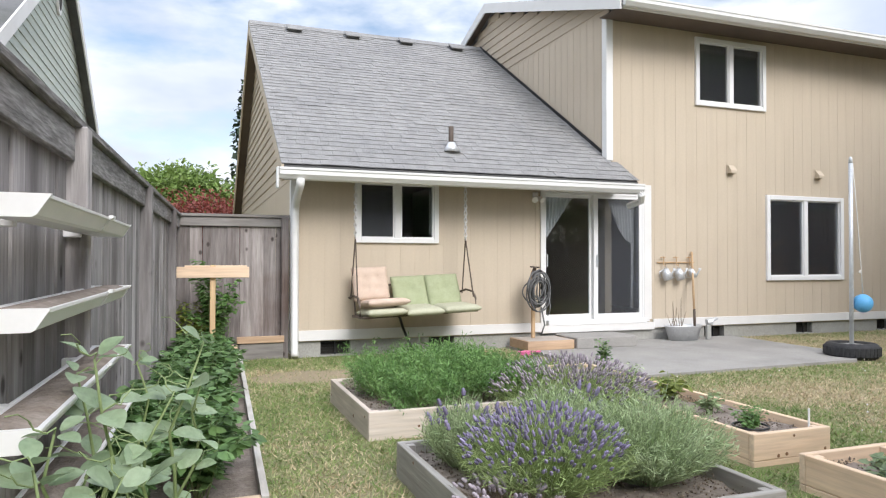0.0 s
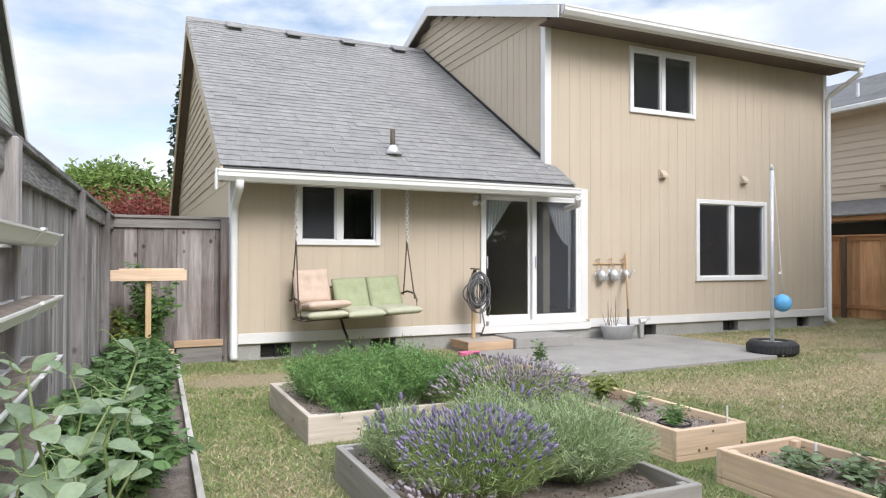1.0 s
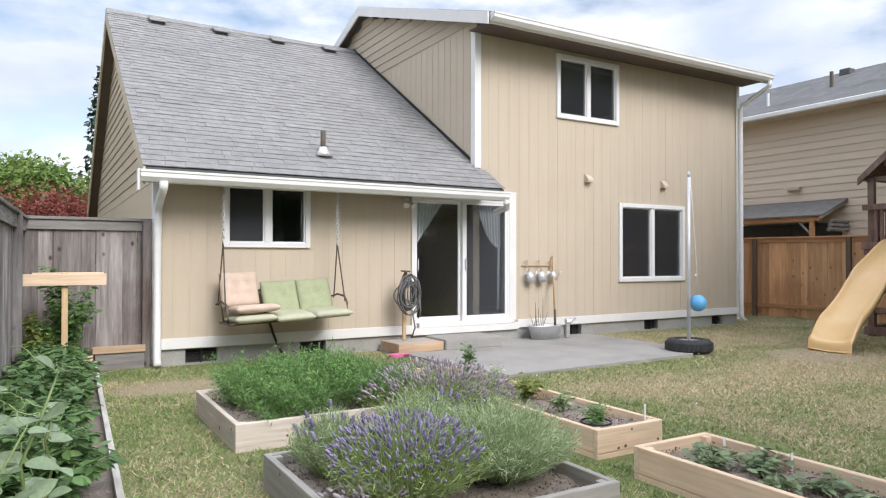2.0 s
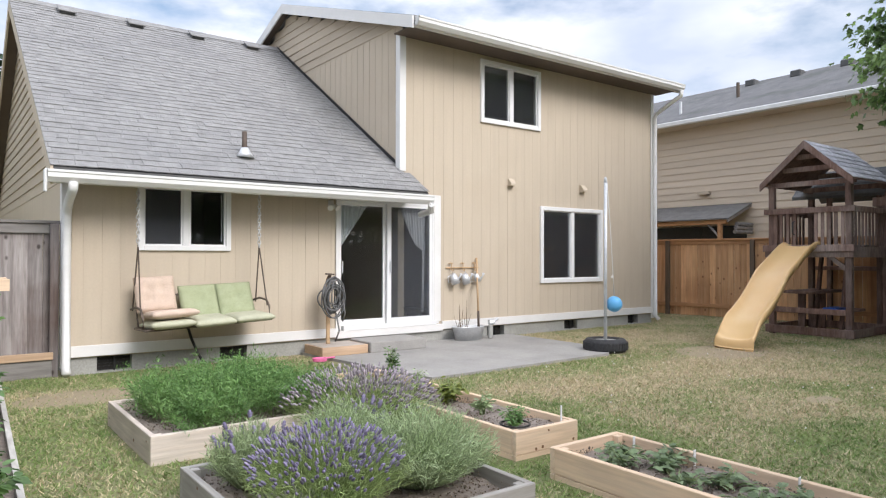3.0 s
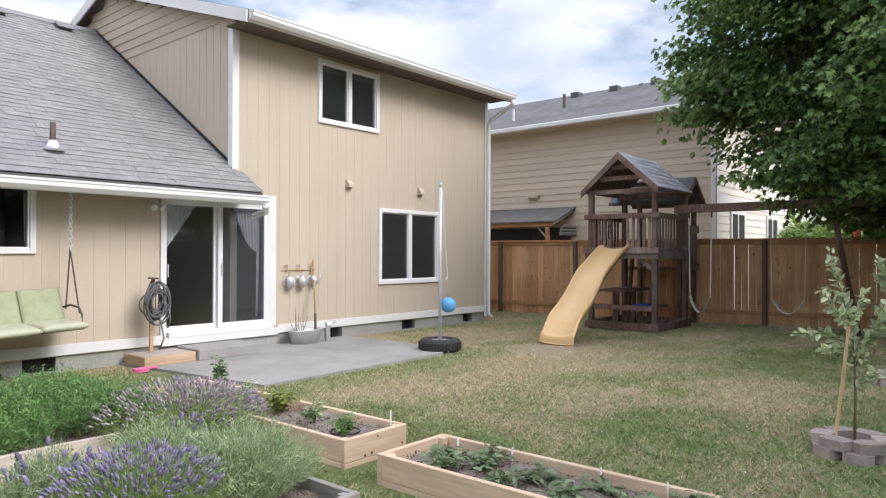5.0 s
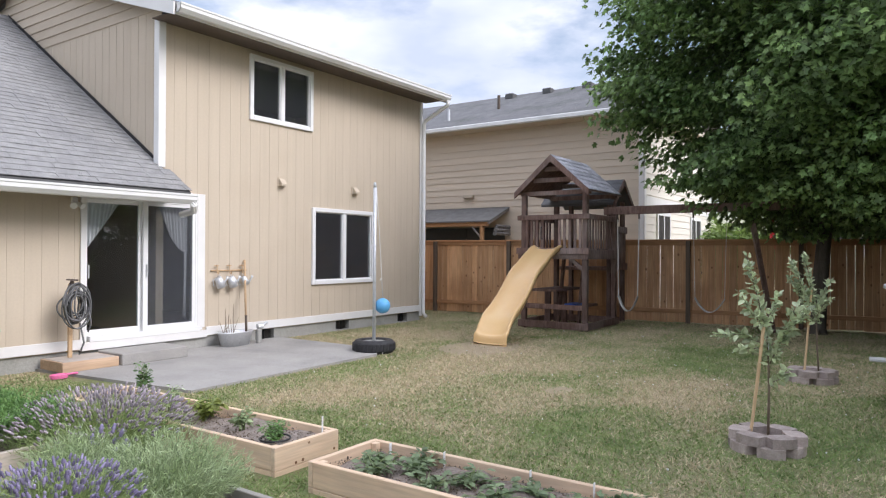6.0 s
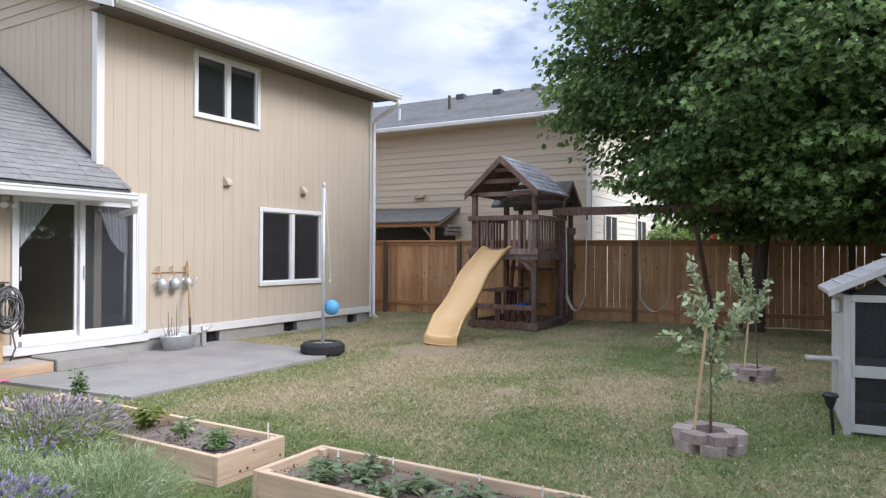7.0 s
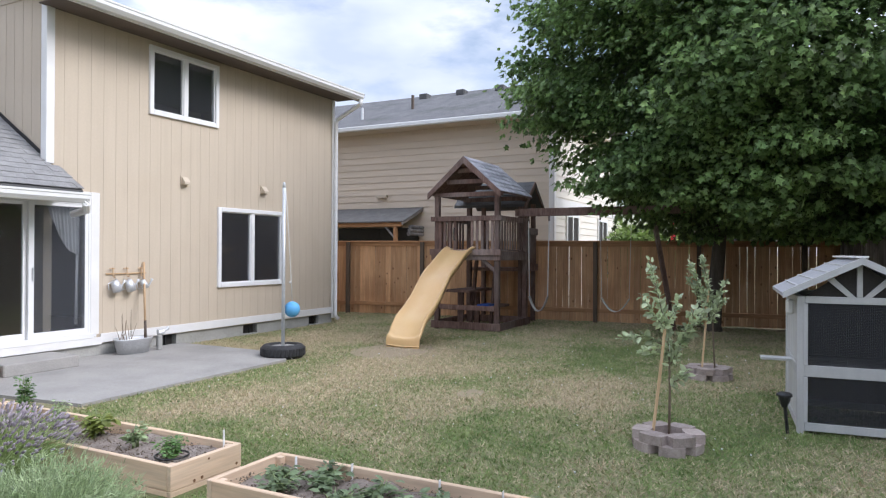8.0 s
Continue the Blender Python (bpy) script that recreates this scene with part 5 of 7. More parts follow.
for i in range(9):
    b0 = Vector((7.17 + rd.uniform(-0.08, 0.14), 11.34 + rd.uniform(-0.05, 0.05), 0.2))
    tip = b0 + Vector((rd.uniform(-0.10, 0.10), rd.uniform(-0.06, 0.06), rd.uniform(0.2, 0.5)))
    part("stem", Geo().tube([b0, (b0 + tip) / 2 + Vector((rd.uniform(-0.03, 0.03), 0, 0)), tip], [0.006, 0.004, 0.002], 5), M["twig"], dry)
can0 = thing("watering_can", "small galvanised watering can lying by the tub", "watering can", (7.72, 11.25, 0.035))
part("can_body", Geo().tube([(7.70, 11.28, 0.30), (7.78, 11.26, 0.31)], 0.05, 10), M["galv"], can0)
part("spout", Geo().tube([(7.78, 11.26, 0.31), (7.86, 11.24, 0.36)], [0.018, 0.03], 8), M["galv"], can0)
part("prop", Geo().box(7.68, 7.76, 11.24, 11.30, 0.035, 0.26, 0.01), M["found"], can0)
rack = thing("hook_rack", "thin tan wall rail with three small hooks", "rack", (7.37, W, 1.25))
part("rail", Geo().box(7.02, 7.72, W - 0.030, W - 0.013, 1.205, 1.225, 0.003), M["handle"], rack)
for i, xh in enumerate((7.11, 7.35, 7.60)):
    part("hook", Geo().tube([(xh, W - 0.036, 1.30), (xh, W - 0.06, 1.30), (xh, W - 0.06, 1.18), (xh, W - 0.10, 1.16), (xh, W - 0.11, 1.20)], 0.008, 6).box(xh - 0.05, xh + 0.05, W - 0.045, W - 0.036, 1.285, 1.30, 0.003), M["handle"], rack)
    c = thing("watering_can", "small galvanised watering can hung on a hook", "watering can", (xh, W - 0.09, 1.0), group="hanging cans")
    k_ = (1.0, 1.0, 0.75)[i]
    cx = xh + 0.02
    part("can_body", Geo().tube([(cx - 0.03, W - 0.09, 1.11), (cx + 0.01, W - 0.095, 1.03), (cx + 0.035, W - 0.10, 1.11 - 0.16 * k_)], [0.055 * k_, 0.07 * k_, 0.068 * k_], 14), M["galv"], c, smooth=True)
    part("spout", Geo().tube([(cx + 0.06, W - 0.10, 0.99), (cx + 0.13, W - 0.10, 1.08), (cx + 0.15, W - 0.10, 1.12)], [0.018, 0.012, 0.024], 8), M["galv"], c, smooth=True)
    part("can_handle", Geo().tube([(cx - 0.05, W - 0.09, 1.10), (cx - 0.12, W - 0.09, 1.07), (cx - 0.11, W - 0.09, 0.98), (cx - 0.02, W - 0.09, 0.98)], 0.007, 6).tube([(cx - 0.03, W - 0.09, 1.11), (xh, W - 0.105, 1.20), (cx + 0.02, W - 0.09, 1.10)], 0.005, 6), M["galv"], c, smooth=True)

# ---- tether ball ----
tb = thing("tetherball", "blue tether ball on a grey pole set in a tyre", "tetherball", (8.22, 9.25, 0))
m3 = [(0.19, 0.02), (0.28, 0.005), (0.315, 0.05), (0.325, 0.10), (0.315, 0.155), (0.28, 0.195), (0.21, 0.20), (0.19, 0.175)]
ty = part("tyre", Geo().lathe(m3, 8.22, 9.25, 40, close=True), M["tyre"], tb, "black rubber car tyre", smooth=True)
for i in range(36):
    a = 2 * math.pi * i / 36
    mm = Matrix.Translation((8.22, 9.25, 0)) @ Matrix.Rotation(a, 4, "Z")
    part("tread_block", Geo().box(0.318, 0.3265, -0.02, 0.02, 0.045, 0.155, 0.003, mm), M["tyre"], ty)
part("concrete_fill", Geo().lathe([(0.19, 0.0), (0.195, 0.17)], 8.22, 9.25, 32), M["found"], tb)
part("pole", Geo().tube([(8.22, 9.25, 0.1), (8.225, 9.25, 2.50)], 0.026, 14).lathe([(0.026, 2.5), (0.02, 2.57), (0.006, 2.585)], 8.225, 9.25, 10), M["pole"], tb, smooth=True)
part("cord", Geo().tube([(8.24, 9.24, 2.55), (8.29, 9.22, 1.9), (8.33, 9.2, 1.2), (8.36, 9.2, 0.83)], 0.007, 6), M["rope"], tb, smooth=True)
part("cord_knot", Geo().tube([(8.325, 9.2, 1.12), (8.30, 9.2, 1.09)], 0.012, 6), M["rope"], tb)
bpts = [(max(0.004, 0.118 * math.sin(i * math.pi / 14)), 0.70 - 0.118 * math.cos(i * math.pi / 14)) for i in range(15)]
part("ball", Geo().lathe(bpts, 8.36, 9.2, 24), M["blue"], tb, "bright blue rubber ball", smooth=True)

# ---- play tower ----
PX, PYA, PYB = 12.68, 7.72, 9.04
PXB = 14.20
play = thing("play_tower", "dark brown wooden play tower with shingled roof", "playset", (13.5, 8.4, 0))
for x in (PX, PXB):
    for y in (PYA, PYB):
        part("post", Geo().box(x - 0.05, x + 0.05, y - 0.05, y + 0.05, -0.03, 2.70, 0.008), M["darkwood"], play)
for za, zb in ((0.03, 0.17), (1.40, 1.58)):
    part("beam", Geo().box(PX - 0.09, PX - 0.052, PYA - 0.1, PYB + 0.1, za, zb, 0.005), M["darkwood"], play)
    part("beam", Geo().box(PXB + 0.052, PXB + 0.09, PYA - 0.1, PYB + 0.1, za, zb, 0.005), M["darkwood"], play)
    part("beam", Geo().box(PX - 0.05, PXB + 0.05, PYA - 0.09, PYA - 0.052, za, zb, 0.005), M["darkwood"], play)
    part("beam", Geo().box(PX - 0.05, PXB + 0.05, PYB + 0.052, PYB + 0.09, za, zb, 0.005), M["darkwood"], play)
part("deck_edge", Geo().box(PX - 0.13, PX - 0.095, PYA - 0.12, PYB + 0.12, 1.50, 1.62, 0.004), M["darkwood"], play)
for i in range(9):
    xx = PX + 0.02 + i * 0.15
    part("deck_board", Geo().box(xx, xx + 0.138, PYA - 0.05, PYB + 0.05, 1.585, 1.615, 0.004), M["darkwood"], play)
# rails and pickets
part("rail", Geo().box(PX - 0.09, PX - 0.052, PYA - 0.12, PYB + 0.12, 2.18, 2.28, 0.005), M["darkwood"], play)
part("rail", Geo().box(PX - 0.05, PXB + 0.05, PYA - 0.09, PYA - 0.052, 2.18, 2.28, 0.005), M["darkwood"], play)
part("rail", Geo().box(PX - 0.05, PXB + 0.05, PYB + 0.052, PYB + 0.09, 2.18, 2.28, 0.005), M["darkwood"], play)
for yy in (7.81, 7.92, 8.03, 8.14, 8.25, 8.62, 8.74, 8.86, 8.96):
    part("picket", Geo().box(PX - 0.05, PX - 0.028, yy - 0.028, yy + 0.028, 1.60, 2.2, 0.004), M["darkwood"], play)
for i in range(9):
    xx = PX + 0.14 + i * 0.14
    part("picket", Geo().box(xx - 0.032, xx + 0.032, PYA - 0.05, PYA - 0.028, 1.60, 2.2, 0.004), M["darkwood"], play)
    part("picket", Geo().box(xx - 0.035, xx + 0.035, PYB + 0.028, PYB + 0.05, 1.60, 2.2, 0.004), M["darkwood"], play)
part("grab_handle", Geo().tube([(PX - 0.09, 8.60, 1.80), (PX - 0.15, 8.60, 1.82), (PX - 0.15, 8.60, 2.02), (PX - 0.09, 8.60, 2.04)], 0.013, 8), M["black"], play, smooth=True)
# knee braces
for y, s in ((PYA, 1), (PYB, -1)):
    part("brace", Geo().prism([(y + s * 0.05, 1.16), (y + s * 0.05, 1.26), (y + s * 0.24, 1.40), (y + s * 0.34, 1.40)], "x", PX - 0.04, PX + 0.0), M["darkwood"], play)
# roof
pym = 8.39
E0, AP, HALF = 2.74, 3.46, 0.80
for s in (-1, 1):
    ye = pym + s * HALF
    part("roof_panel", Geo().prism([(pym, AP), (ye, E0), (ye, E0 - 0.03), (pym, AP - 0.04)], "x", 12.54, 14.28), M["darkwood"], play)
    part("barge", Geo().prism([(pym, AP + 0.0), (ye, E0 + 0.0), (ye, E0 - 0.12), (pym, AP - 0.14)], "x", 12.50, 12.538), M["darkwood"], play)
    for r in range(7):
        u0, u1 = r / 7, (r + 1) / 7 + 0.03
        for c in range(6):
            x0 = 12.52 + c * 0.295 + (0.0 if r % 2 else 0.0)
            def on(u, lift):
                return (ye + (pym - ye) * u, E0 + (AP - E0) * u + lift)
            a, b = on(u0, 0.022), on(min(u1, 1.0), 0.006)
            part("shingle", Geo().prism([a, b, (b[0], b[1] - 0.006), (a[0], a[1] - 0.014)], "x", x0 + 0.004, x0 + 0.29), M["playroof"], play)
for z in (2.72, 2.98, 3.2):
    wd = (AP - z) / (AP - E0) * HALF - 0.06
    part("collar_tie", Geo().box(12.72, 12.76, pym - wd, pym + wd, z - 0.045, z + 0.045, 0.004), M["darkwood"], play)
    part("collar_tie", Geo().box(14.10, 14.14, pym - wd, pym + wd, z - 0.045, z + 0.045, 0.004), M["darkwood"], play)
# bench and table under the deck
part("bench", Geo().box(PX + 0.05, PXB - 0.05, 8.05, 8.35, 0.40, 0.45, 0.006), M["darkwood"], play)
part("bench", Geo().box(PX - 0.02, PX + 0.02, PYA + 0.05, PYB - 0.05, 0.40, 0.50, 0.006), M["darkwood"], play)
part("table_top", Geo().box(PX + 0.15, PXB - 0.1, 8.4, 8.95, 0.74, 0.79, 0.006), M["darkwood"], play)
part("table_leg", Geo().prism([(8.62, 0.0), (8.74, 0.0), (8.74, 0.74), (8.62, 0.74)], "x", 13.0, 13.06), M["darkwood"], play)
part("table_leg", Geo().prism([(8.62, 0.0), (8.74, 0.0), (8.74, 0.74), (8.62, 0.74)], "x", 13.8, 13.86), M["darkwood"], play)
for yy in (8.1, 8.55):
    part("ladder_rail", Geo().prism([(13.25, 0.0), (13.34, 0.0), (13.62, 1.40), (13.53, 1.40)], "y", yy, yy + 0.05), M["darkwood"], play)
solo("sand_tray", Geo().box(13.05, 13.55, 8.08, 8.33, 0.452, 0.50, 0.012), M["bluetoy"], "blue plastic toy tray on the play tower's bench", "toy")
# second small tower behind with its own gabled roof
tw = thing("play_fort", "small dark wooden fort with a shingled gable roof", "playset", (14.55, 8.2, 0))
for x in (14.30, 15.10):
    for y in (7.86, 9.09):
        part("post", Geo().box(x - 0.045, x + 0.045, y - 0.045, y + 0.045, -0.03, 2.66, 0.006), M["darkwood"], tw)
for i in range(8):
    part("picket", Geo().box(14.34 + i * 0.1, 14.42 + i * 0.1, 7.79, 7.815, 1.25, 2.05, 0.004), M["darkwood"], tw)
part("rail", Geo().box(14.26, 15.15, 7.76, 7.788, 1.95, 2.1, 0.004), M["darkwood"], tw)
part("rail", Geo().box(14.26, 15.15, 7.76, 7.788, 1.15, 1.3, 0.004), M["darkwood"], tw)
part("floor", Geo().box(14.26, 15.15, 7.82, 9.14, 1.15, 1.22), M["darkwood"], tw)
for s in (-1, 1):
    xe = 14.70 + s * 0.62
    part("roof_panel", Geo().prism([(14.70, 3.12), (xe, 2.58), (xe, 2.54), (14.70, 3.07)], "y", 7.70, 9.36), M["deck"], tw)
    part("barge", Geo().prism([(14.70, 3.125), (xe, 2.585), (xe, 2.48), (14.70, 3.0)], "y", 7.665, 7.698), M["darkwood"], tw)
    for r in range(5):
        u0, u1 = r / 5, min(1.0, (r + 1) / 5 + 0.03)
        a, b = (xe + (14.70 - xe) * u0, 2.58 + 0.54 * u0 + 0.022), (xe + (14.70 - xe) * u1, 2.58 + 0.54 * u1 + 0.008)
        for c in range(6):
            part("shingle", Geo().prism([a, b, (b[0], b[1] - 0.006), (a[0], a[1] - 0.014)], "y", 7.69 + c * 0.28, 7.966 + c * 0.28), M["shingle_old"], tw)
# swing beam, leg and swings
sb = thing("swing_beam", "long dark timber swing beam with a slanting leg", "swing set", (13.6, 6.0, 0))
part("beam", Geo().box(13.55, 13.65, 4.20, 7.70, 2.30, 2.46, 0.008), M["darkwood"], sb)
part("leg", Geo().tube([(13.6, 4.95, 2.36), (14.75, 4.72, -0.03)], 0.055, 4), M["darkwood"], sb)
for y0, y1, zs, nm in ((7.42, 6.98, 0.36, "chain swing with a sagging pale seat"), (5.94, 5.34, 0.42, "chain swing with a thin belt seat")):
    sw = thing("swing", nm + " on the beam", "swing", (13.6, (y0 + y1) / 2, zs), group="play swings")
    ym = (y0 + y1) / 2
    for y in (y0, y1):
        part("hanger", Geo().tube([(13.6, y, 2.31), (13.6, y, 2.20)], 0.018, 6), M["iron"], sw)
        part("rope", Geo().tube([(13.6, y, 2.22), (13.6, y + (ym - y) * 0.12, 0.55 + zs * 0.3)], 0.012 if y0 > 7 else 0.005, 6), M["rope"], sw)
    n = 12
    g = Geo()
    g.v = [(13.6 + dx, y0 + (y1 - y0) * (0.06 + 0.88 * i / n), zs + (0.55 + zs * 0.3 - zs) * (2 * i / n - 1) ** 2 + dz) for dz in (0, 0.012) for dx in (-0.07, 0.07) for i in range(n + 1)]
    q = n + 1
    g.f = [(i, i + 1, q + i + 1, q + i) for i in range(n)] + [(2 * q + i, 3 * q + i, 3 * q + i + 1, 2 * q + i + 1) for i in range(n)] + [(i, 2 * q + i, 2 * q + i + 1, i + 1) for i in range(n)] + [(q + i, q + i + 1, 3 * q + i + 1, 3 * q + i) for i in range(n)]
    part("belt_seat", g, M["rope"], sw, smooth=True)

# ---- slide ----
sl = thing("slide", "yellow plastic wave slide coming off the play tower", "slide", (11.3, 8.4, 0))
path = [(x, z, 8.24 + 0.1 * (x - 10)) for x, z in ((12.88, 1.60), (12.60, 1.61), (12.25, 1.48), (11.80, 1.27), (11.42, 1.10), (11.16, 0.91), (10.86, 0.69), (10.56, 0.52), (10.30, 0.40), (10.13, 0.26), (10.03, 0.17), (9.96, 0.14), (9.945, 0.02))]
prof = [(-0.275, -0.03), (-0.295, 0.06), (-0.285, 0.10), (-0.265, 0.105), (-0.245, 0.085), (-0.19, 0.025), (-0.09, 0.0), (0.0, -0.005), (0.09, 0.0), (0.19, 0.025), (0.245, 0.085), (0.265, 0.105), (0.285, 0.10), (0.295, 0.06), (0.275, -0.03), (0.15, -0.04), (0, -0.045), (-0.15, -0.04)]
g = Geo()
fine = []
for i in range(len(path) - 1):
    p0, p3 = path[max(i - 1, 0)], path[min(i + 2, len(path) - 1)]
    for s in range(4):
        u = s / 4
        fine.append(tuple(b + 0.5 * u * (c - a + u * (2 * a - 5 * b + 4 * c - d + u * (3 * (b - c) + d - a))) for a, b, c, d in zip(p0, path[i], path[i + 1], p3)))
fine.append(path[-1])
np_ = len(prof)
for i, (x, z, y) in enumerate(fine):
    k = i / (len(fine) - 1)
    wid = 1.0 + 0.08 * k
    hh = 0.8 + 0.25 * math.sin(math.pi * min(1, k * 1.1)) if k < 0.8 else max(0.12, 0.8 - 4.0 * (k - 0.8))
    flare = 1.0 + 0.22 * max(0.0, 1 - i / 7) ** 1.5
    hh *= min(1.0, 0.35 + 0.65 * i / 7)
    g.v += [(x, y + a * wid * flare, z + (b * hh if b > 0 else b)) for a, b in prof]
g.f = [(i * np_ + j, i * np_ + (j + 1) % np_, (i + 1) * np_ + (j + 1) % np_, (i + 1) * np_ + j) for i in range(len(fine) - 1) for j in range(np_)]
g.f += [tuple(range(np_)), tuple(range((len(fine) - 1) * np_, len(fine) * np_))[::-1]]
part("chute", g, M["slide"], sl, smooth=True)

# ---- coop ----
cp = thing("pet_hutch", "grey-white two-tier wooden hutch with wire panels", "hutch", (7.6, 2.08, 0))
CM = Matrix.Translation((7.12, 2.545, 0)) @ Matrix.Rotation(radians(5), 4, "Z")


def hutch(name, material, x0, x1, y0, y1, z0, z1, b=0.004):
    return part(name, Geo().box(x0, x1, y0, y1, z0, z1, b, CM), material, cp)


CW, CD = 0.95, 1.15
for x in (0.0, CD - 0.06):
    for y in (0.0, -CW + 0.06):
        hutch("post", M["coop"], x, x + 0.06, y - 0.06, y, -0.02, 1.20)
for z0, z1 in ((0.03, 0.10), (0.50, 0.60), (1.14, 1.20)):
    hutch("rail", M["coop"], 0.004, 0.05, -CW + 0.06, -0.06, z0, z1)
    hutch("rail", M["coop"], 0.06, CD - 0.06, -0.05, -0.004, z0, z1)
    hutch("rail", M["coop"], 0.06, CD - 0.06, -CW + 0.004, -CW + 0.05, z0, z1)
    hutch("rail", M["coop"], CD - 0.05, CD - 0.004, -CW + 0.06, -0.06, z0, z1)
for z0, z1 in ((0.10, 0.50), (0.60, 1.14)):
    hutch("door_frame", M["coop"], -0.012, 0.002, -CW + 0.05, -CW + 0.085, z0, z1)
    hutch("door_frame", M["coop"], -0.012, 0.002, -0.085, -0.05, z0, z1)
    hutch("insect_screen", M["screen"], 0.027, 0.029, -CW + 0.06, -0.06, z0, z1, 0)
hutch("shelf", M["coop"], 0.06, CD - 0.06, -CW + 0.06, -0.06, 0.545, 0.57)
# back and far panels coloured dark, to put the inside's shade into them
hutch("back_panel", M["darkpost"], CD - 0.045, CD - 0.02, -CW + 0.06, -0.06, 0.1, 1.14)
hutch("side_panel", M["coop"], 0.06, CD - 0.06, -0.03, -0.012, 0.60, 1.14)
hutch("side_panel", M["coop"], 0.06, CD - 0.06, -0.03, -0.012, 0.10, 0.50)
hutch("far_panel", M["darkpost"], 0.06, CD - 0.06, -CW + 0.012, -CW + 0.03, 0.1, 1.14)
g = Geo()
for z0, z1 in ((0.10, 0.50), (0.60, 1.14)):
    y = -0.07
    while y > -CW + 0.07:
        g.box(0.022, 0.0235, y - 0.0012, y + 0.0012, z0, z1, 0, CM)
        y -= 0.0135
    z = z0
    while z < z1:
        g.box(0.0238, 0.0252, -CW + 0.06, -0.06, z - 0.0012, z + 0.0012, 0, CM)
        z += 0.0135
part("wire_panel", g, M["mesh"], cp)["kind"] = "stuff"
gz, ga = 1.20, 1.53
half = CW / 2
for s in (-1, 1):
    y0, y1 = -half, -half + s * (half + 0.12)
    ze = gz + 0.06
    pts = [(y0, ga), (y1, ze - 0.03), (y1, ze - 0.06), (y0, ga - 0.035)]
    gg = Geo().prism(pts, "x", -0.09, CD + 0.05)
    gg.v = [tuple(CM @ Vector(p)) for p in gg.v]
    rp = part("roof_panel", gg, M["cooproof"], cp)
    gg = Geo().prism([(y0, ga + 0.012), (y1, ze - 0.018), (y1, ze - 0.075), (y0, ga - 0.05)], "x", -0.12, -0.091)
    gg.v = [tuple(CM @ Vector(p)) for p in gg.v]
    part("barge", gg, M["coop"], cp)
    for r in range(1, 5):
        u = r / 5
        ya, za = y0 + (y1 - y0) * u, ga + (ze - 0.03 - ga) * u
        gg = Geo().prism([(ya - 0.008, za + 0.010), (ya + 0.008, za + 0.010), (ya + 0.008, za - 0.005), (ya - 0.008, za - 0.005)], "x", -0.085, CD + 0.04)
        gg.v = [tuple(CM @ Vector(p)) for p in gg.v]
        part("batten", gg, M["coop"], cp)
hutch("ridge_cap", M["white"], -0.10, CD + 0.05, -half - 0.05, -half + 0.05, ga + 0.004, ga + 0.022)
# near-black sheet that stands for the shade inside the gable
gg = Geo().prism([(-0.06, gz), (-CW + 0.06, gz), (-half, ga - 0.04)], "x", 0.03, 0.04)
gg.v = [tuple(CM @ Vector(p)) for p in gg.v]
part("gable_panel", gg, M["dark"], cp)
hutch("gable_strut", M["coop"], 0.0, 0.028, -half - 0.022, -half + 0.022, gz, ga - 0.05)
for s in (-1, 1):
    gg = Geo().prism([(-half + s * 0.03, gz), (-half + s * 0.085, gz), (-half + s * 0.24, gz + 0.14), (-half + s * 0.20, gz + 0.17)], "x", 0.002, 0.027)
    gg.v = [tuple(CM @ Vector(p)) for p in gg.v]
    part("gable_strut", gg, M["coop"], cp)
hutch("perch_ledge", M["coop"], 0.55, 0.70, -0.01, 0.26, 0.55, 0.575)
hutch("nest_bottle", M["white"], 0.2, 0.28, 0.0, 0.07, 1.02, 1.16, 0.02)
# added near-black sheet: the upper tier's unlit depth as colour
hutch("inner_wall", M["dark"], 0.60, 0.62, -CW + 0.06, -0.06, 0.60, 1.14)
lan = thing("solar_lantern", "black solar garden lantern on a stake", "lantern", (7.02, 2.63, 0))
part("stake", Geo().tube([(7.06, 2.615, 0.0), (7.02, 2.635, 0.24)], 0.014, 6), M["black"], lan)
part("cage", Geo().lathe([(0.022, 0.24), (0.045, 0.30), (0.05, 0.335)], 7.02, 2.64, 8), M["black"], lan)
part("cap", Geo().lathe([(0.066, 0.335), (0.066, 0.352), (0.045, 0.368), (0.01, 0.372)], 7.02, 2.64, 10), M["black"], lan)

# ---- planter troughs on the fence ----


def fence_x(y):
    return -0.42 + 0.51 * (y - 1.0) / 10.75


def trough_x(y):
    return -0.21 + 0.0335 * (y - 1.0)


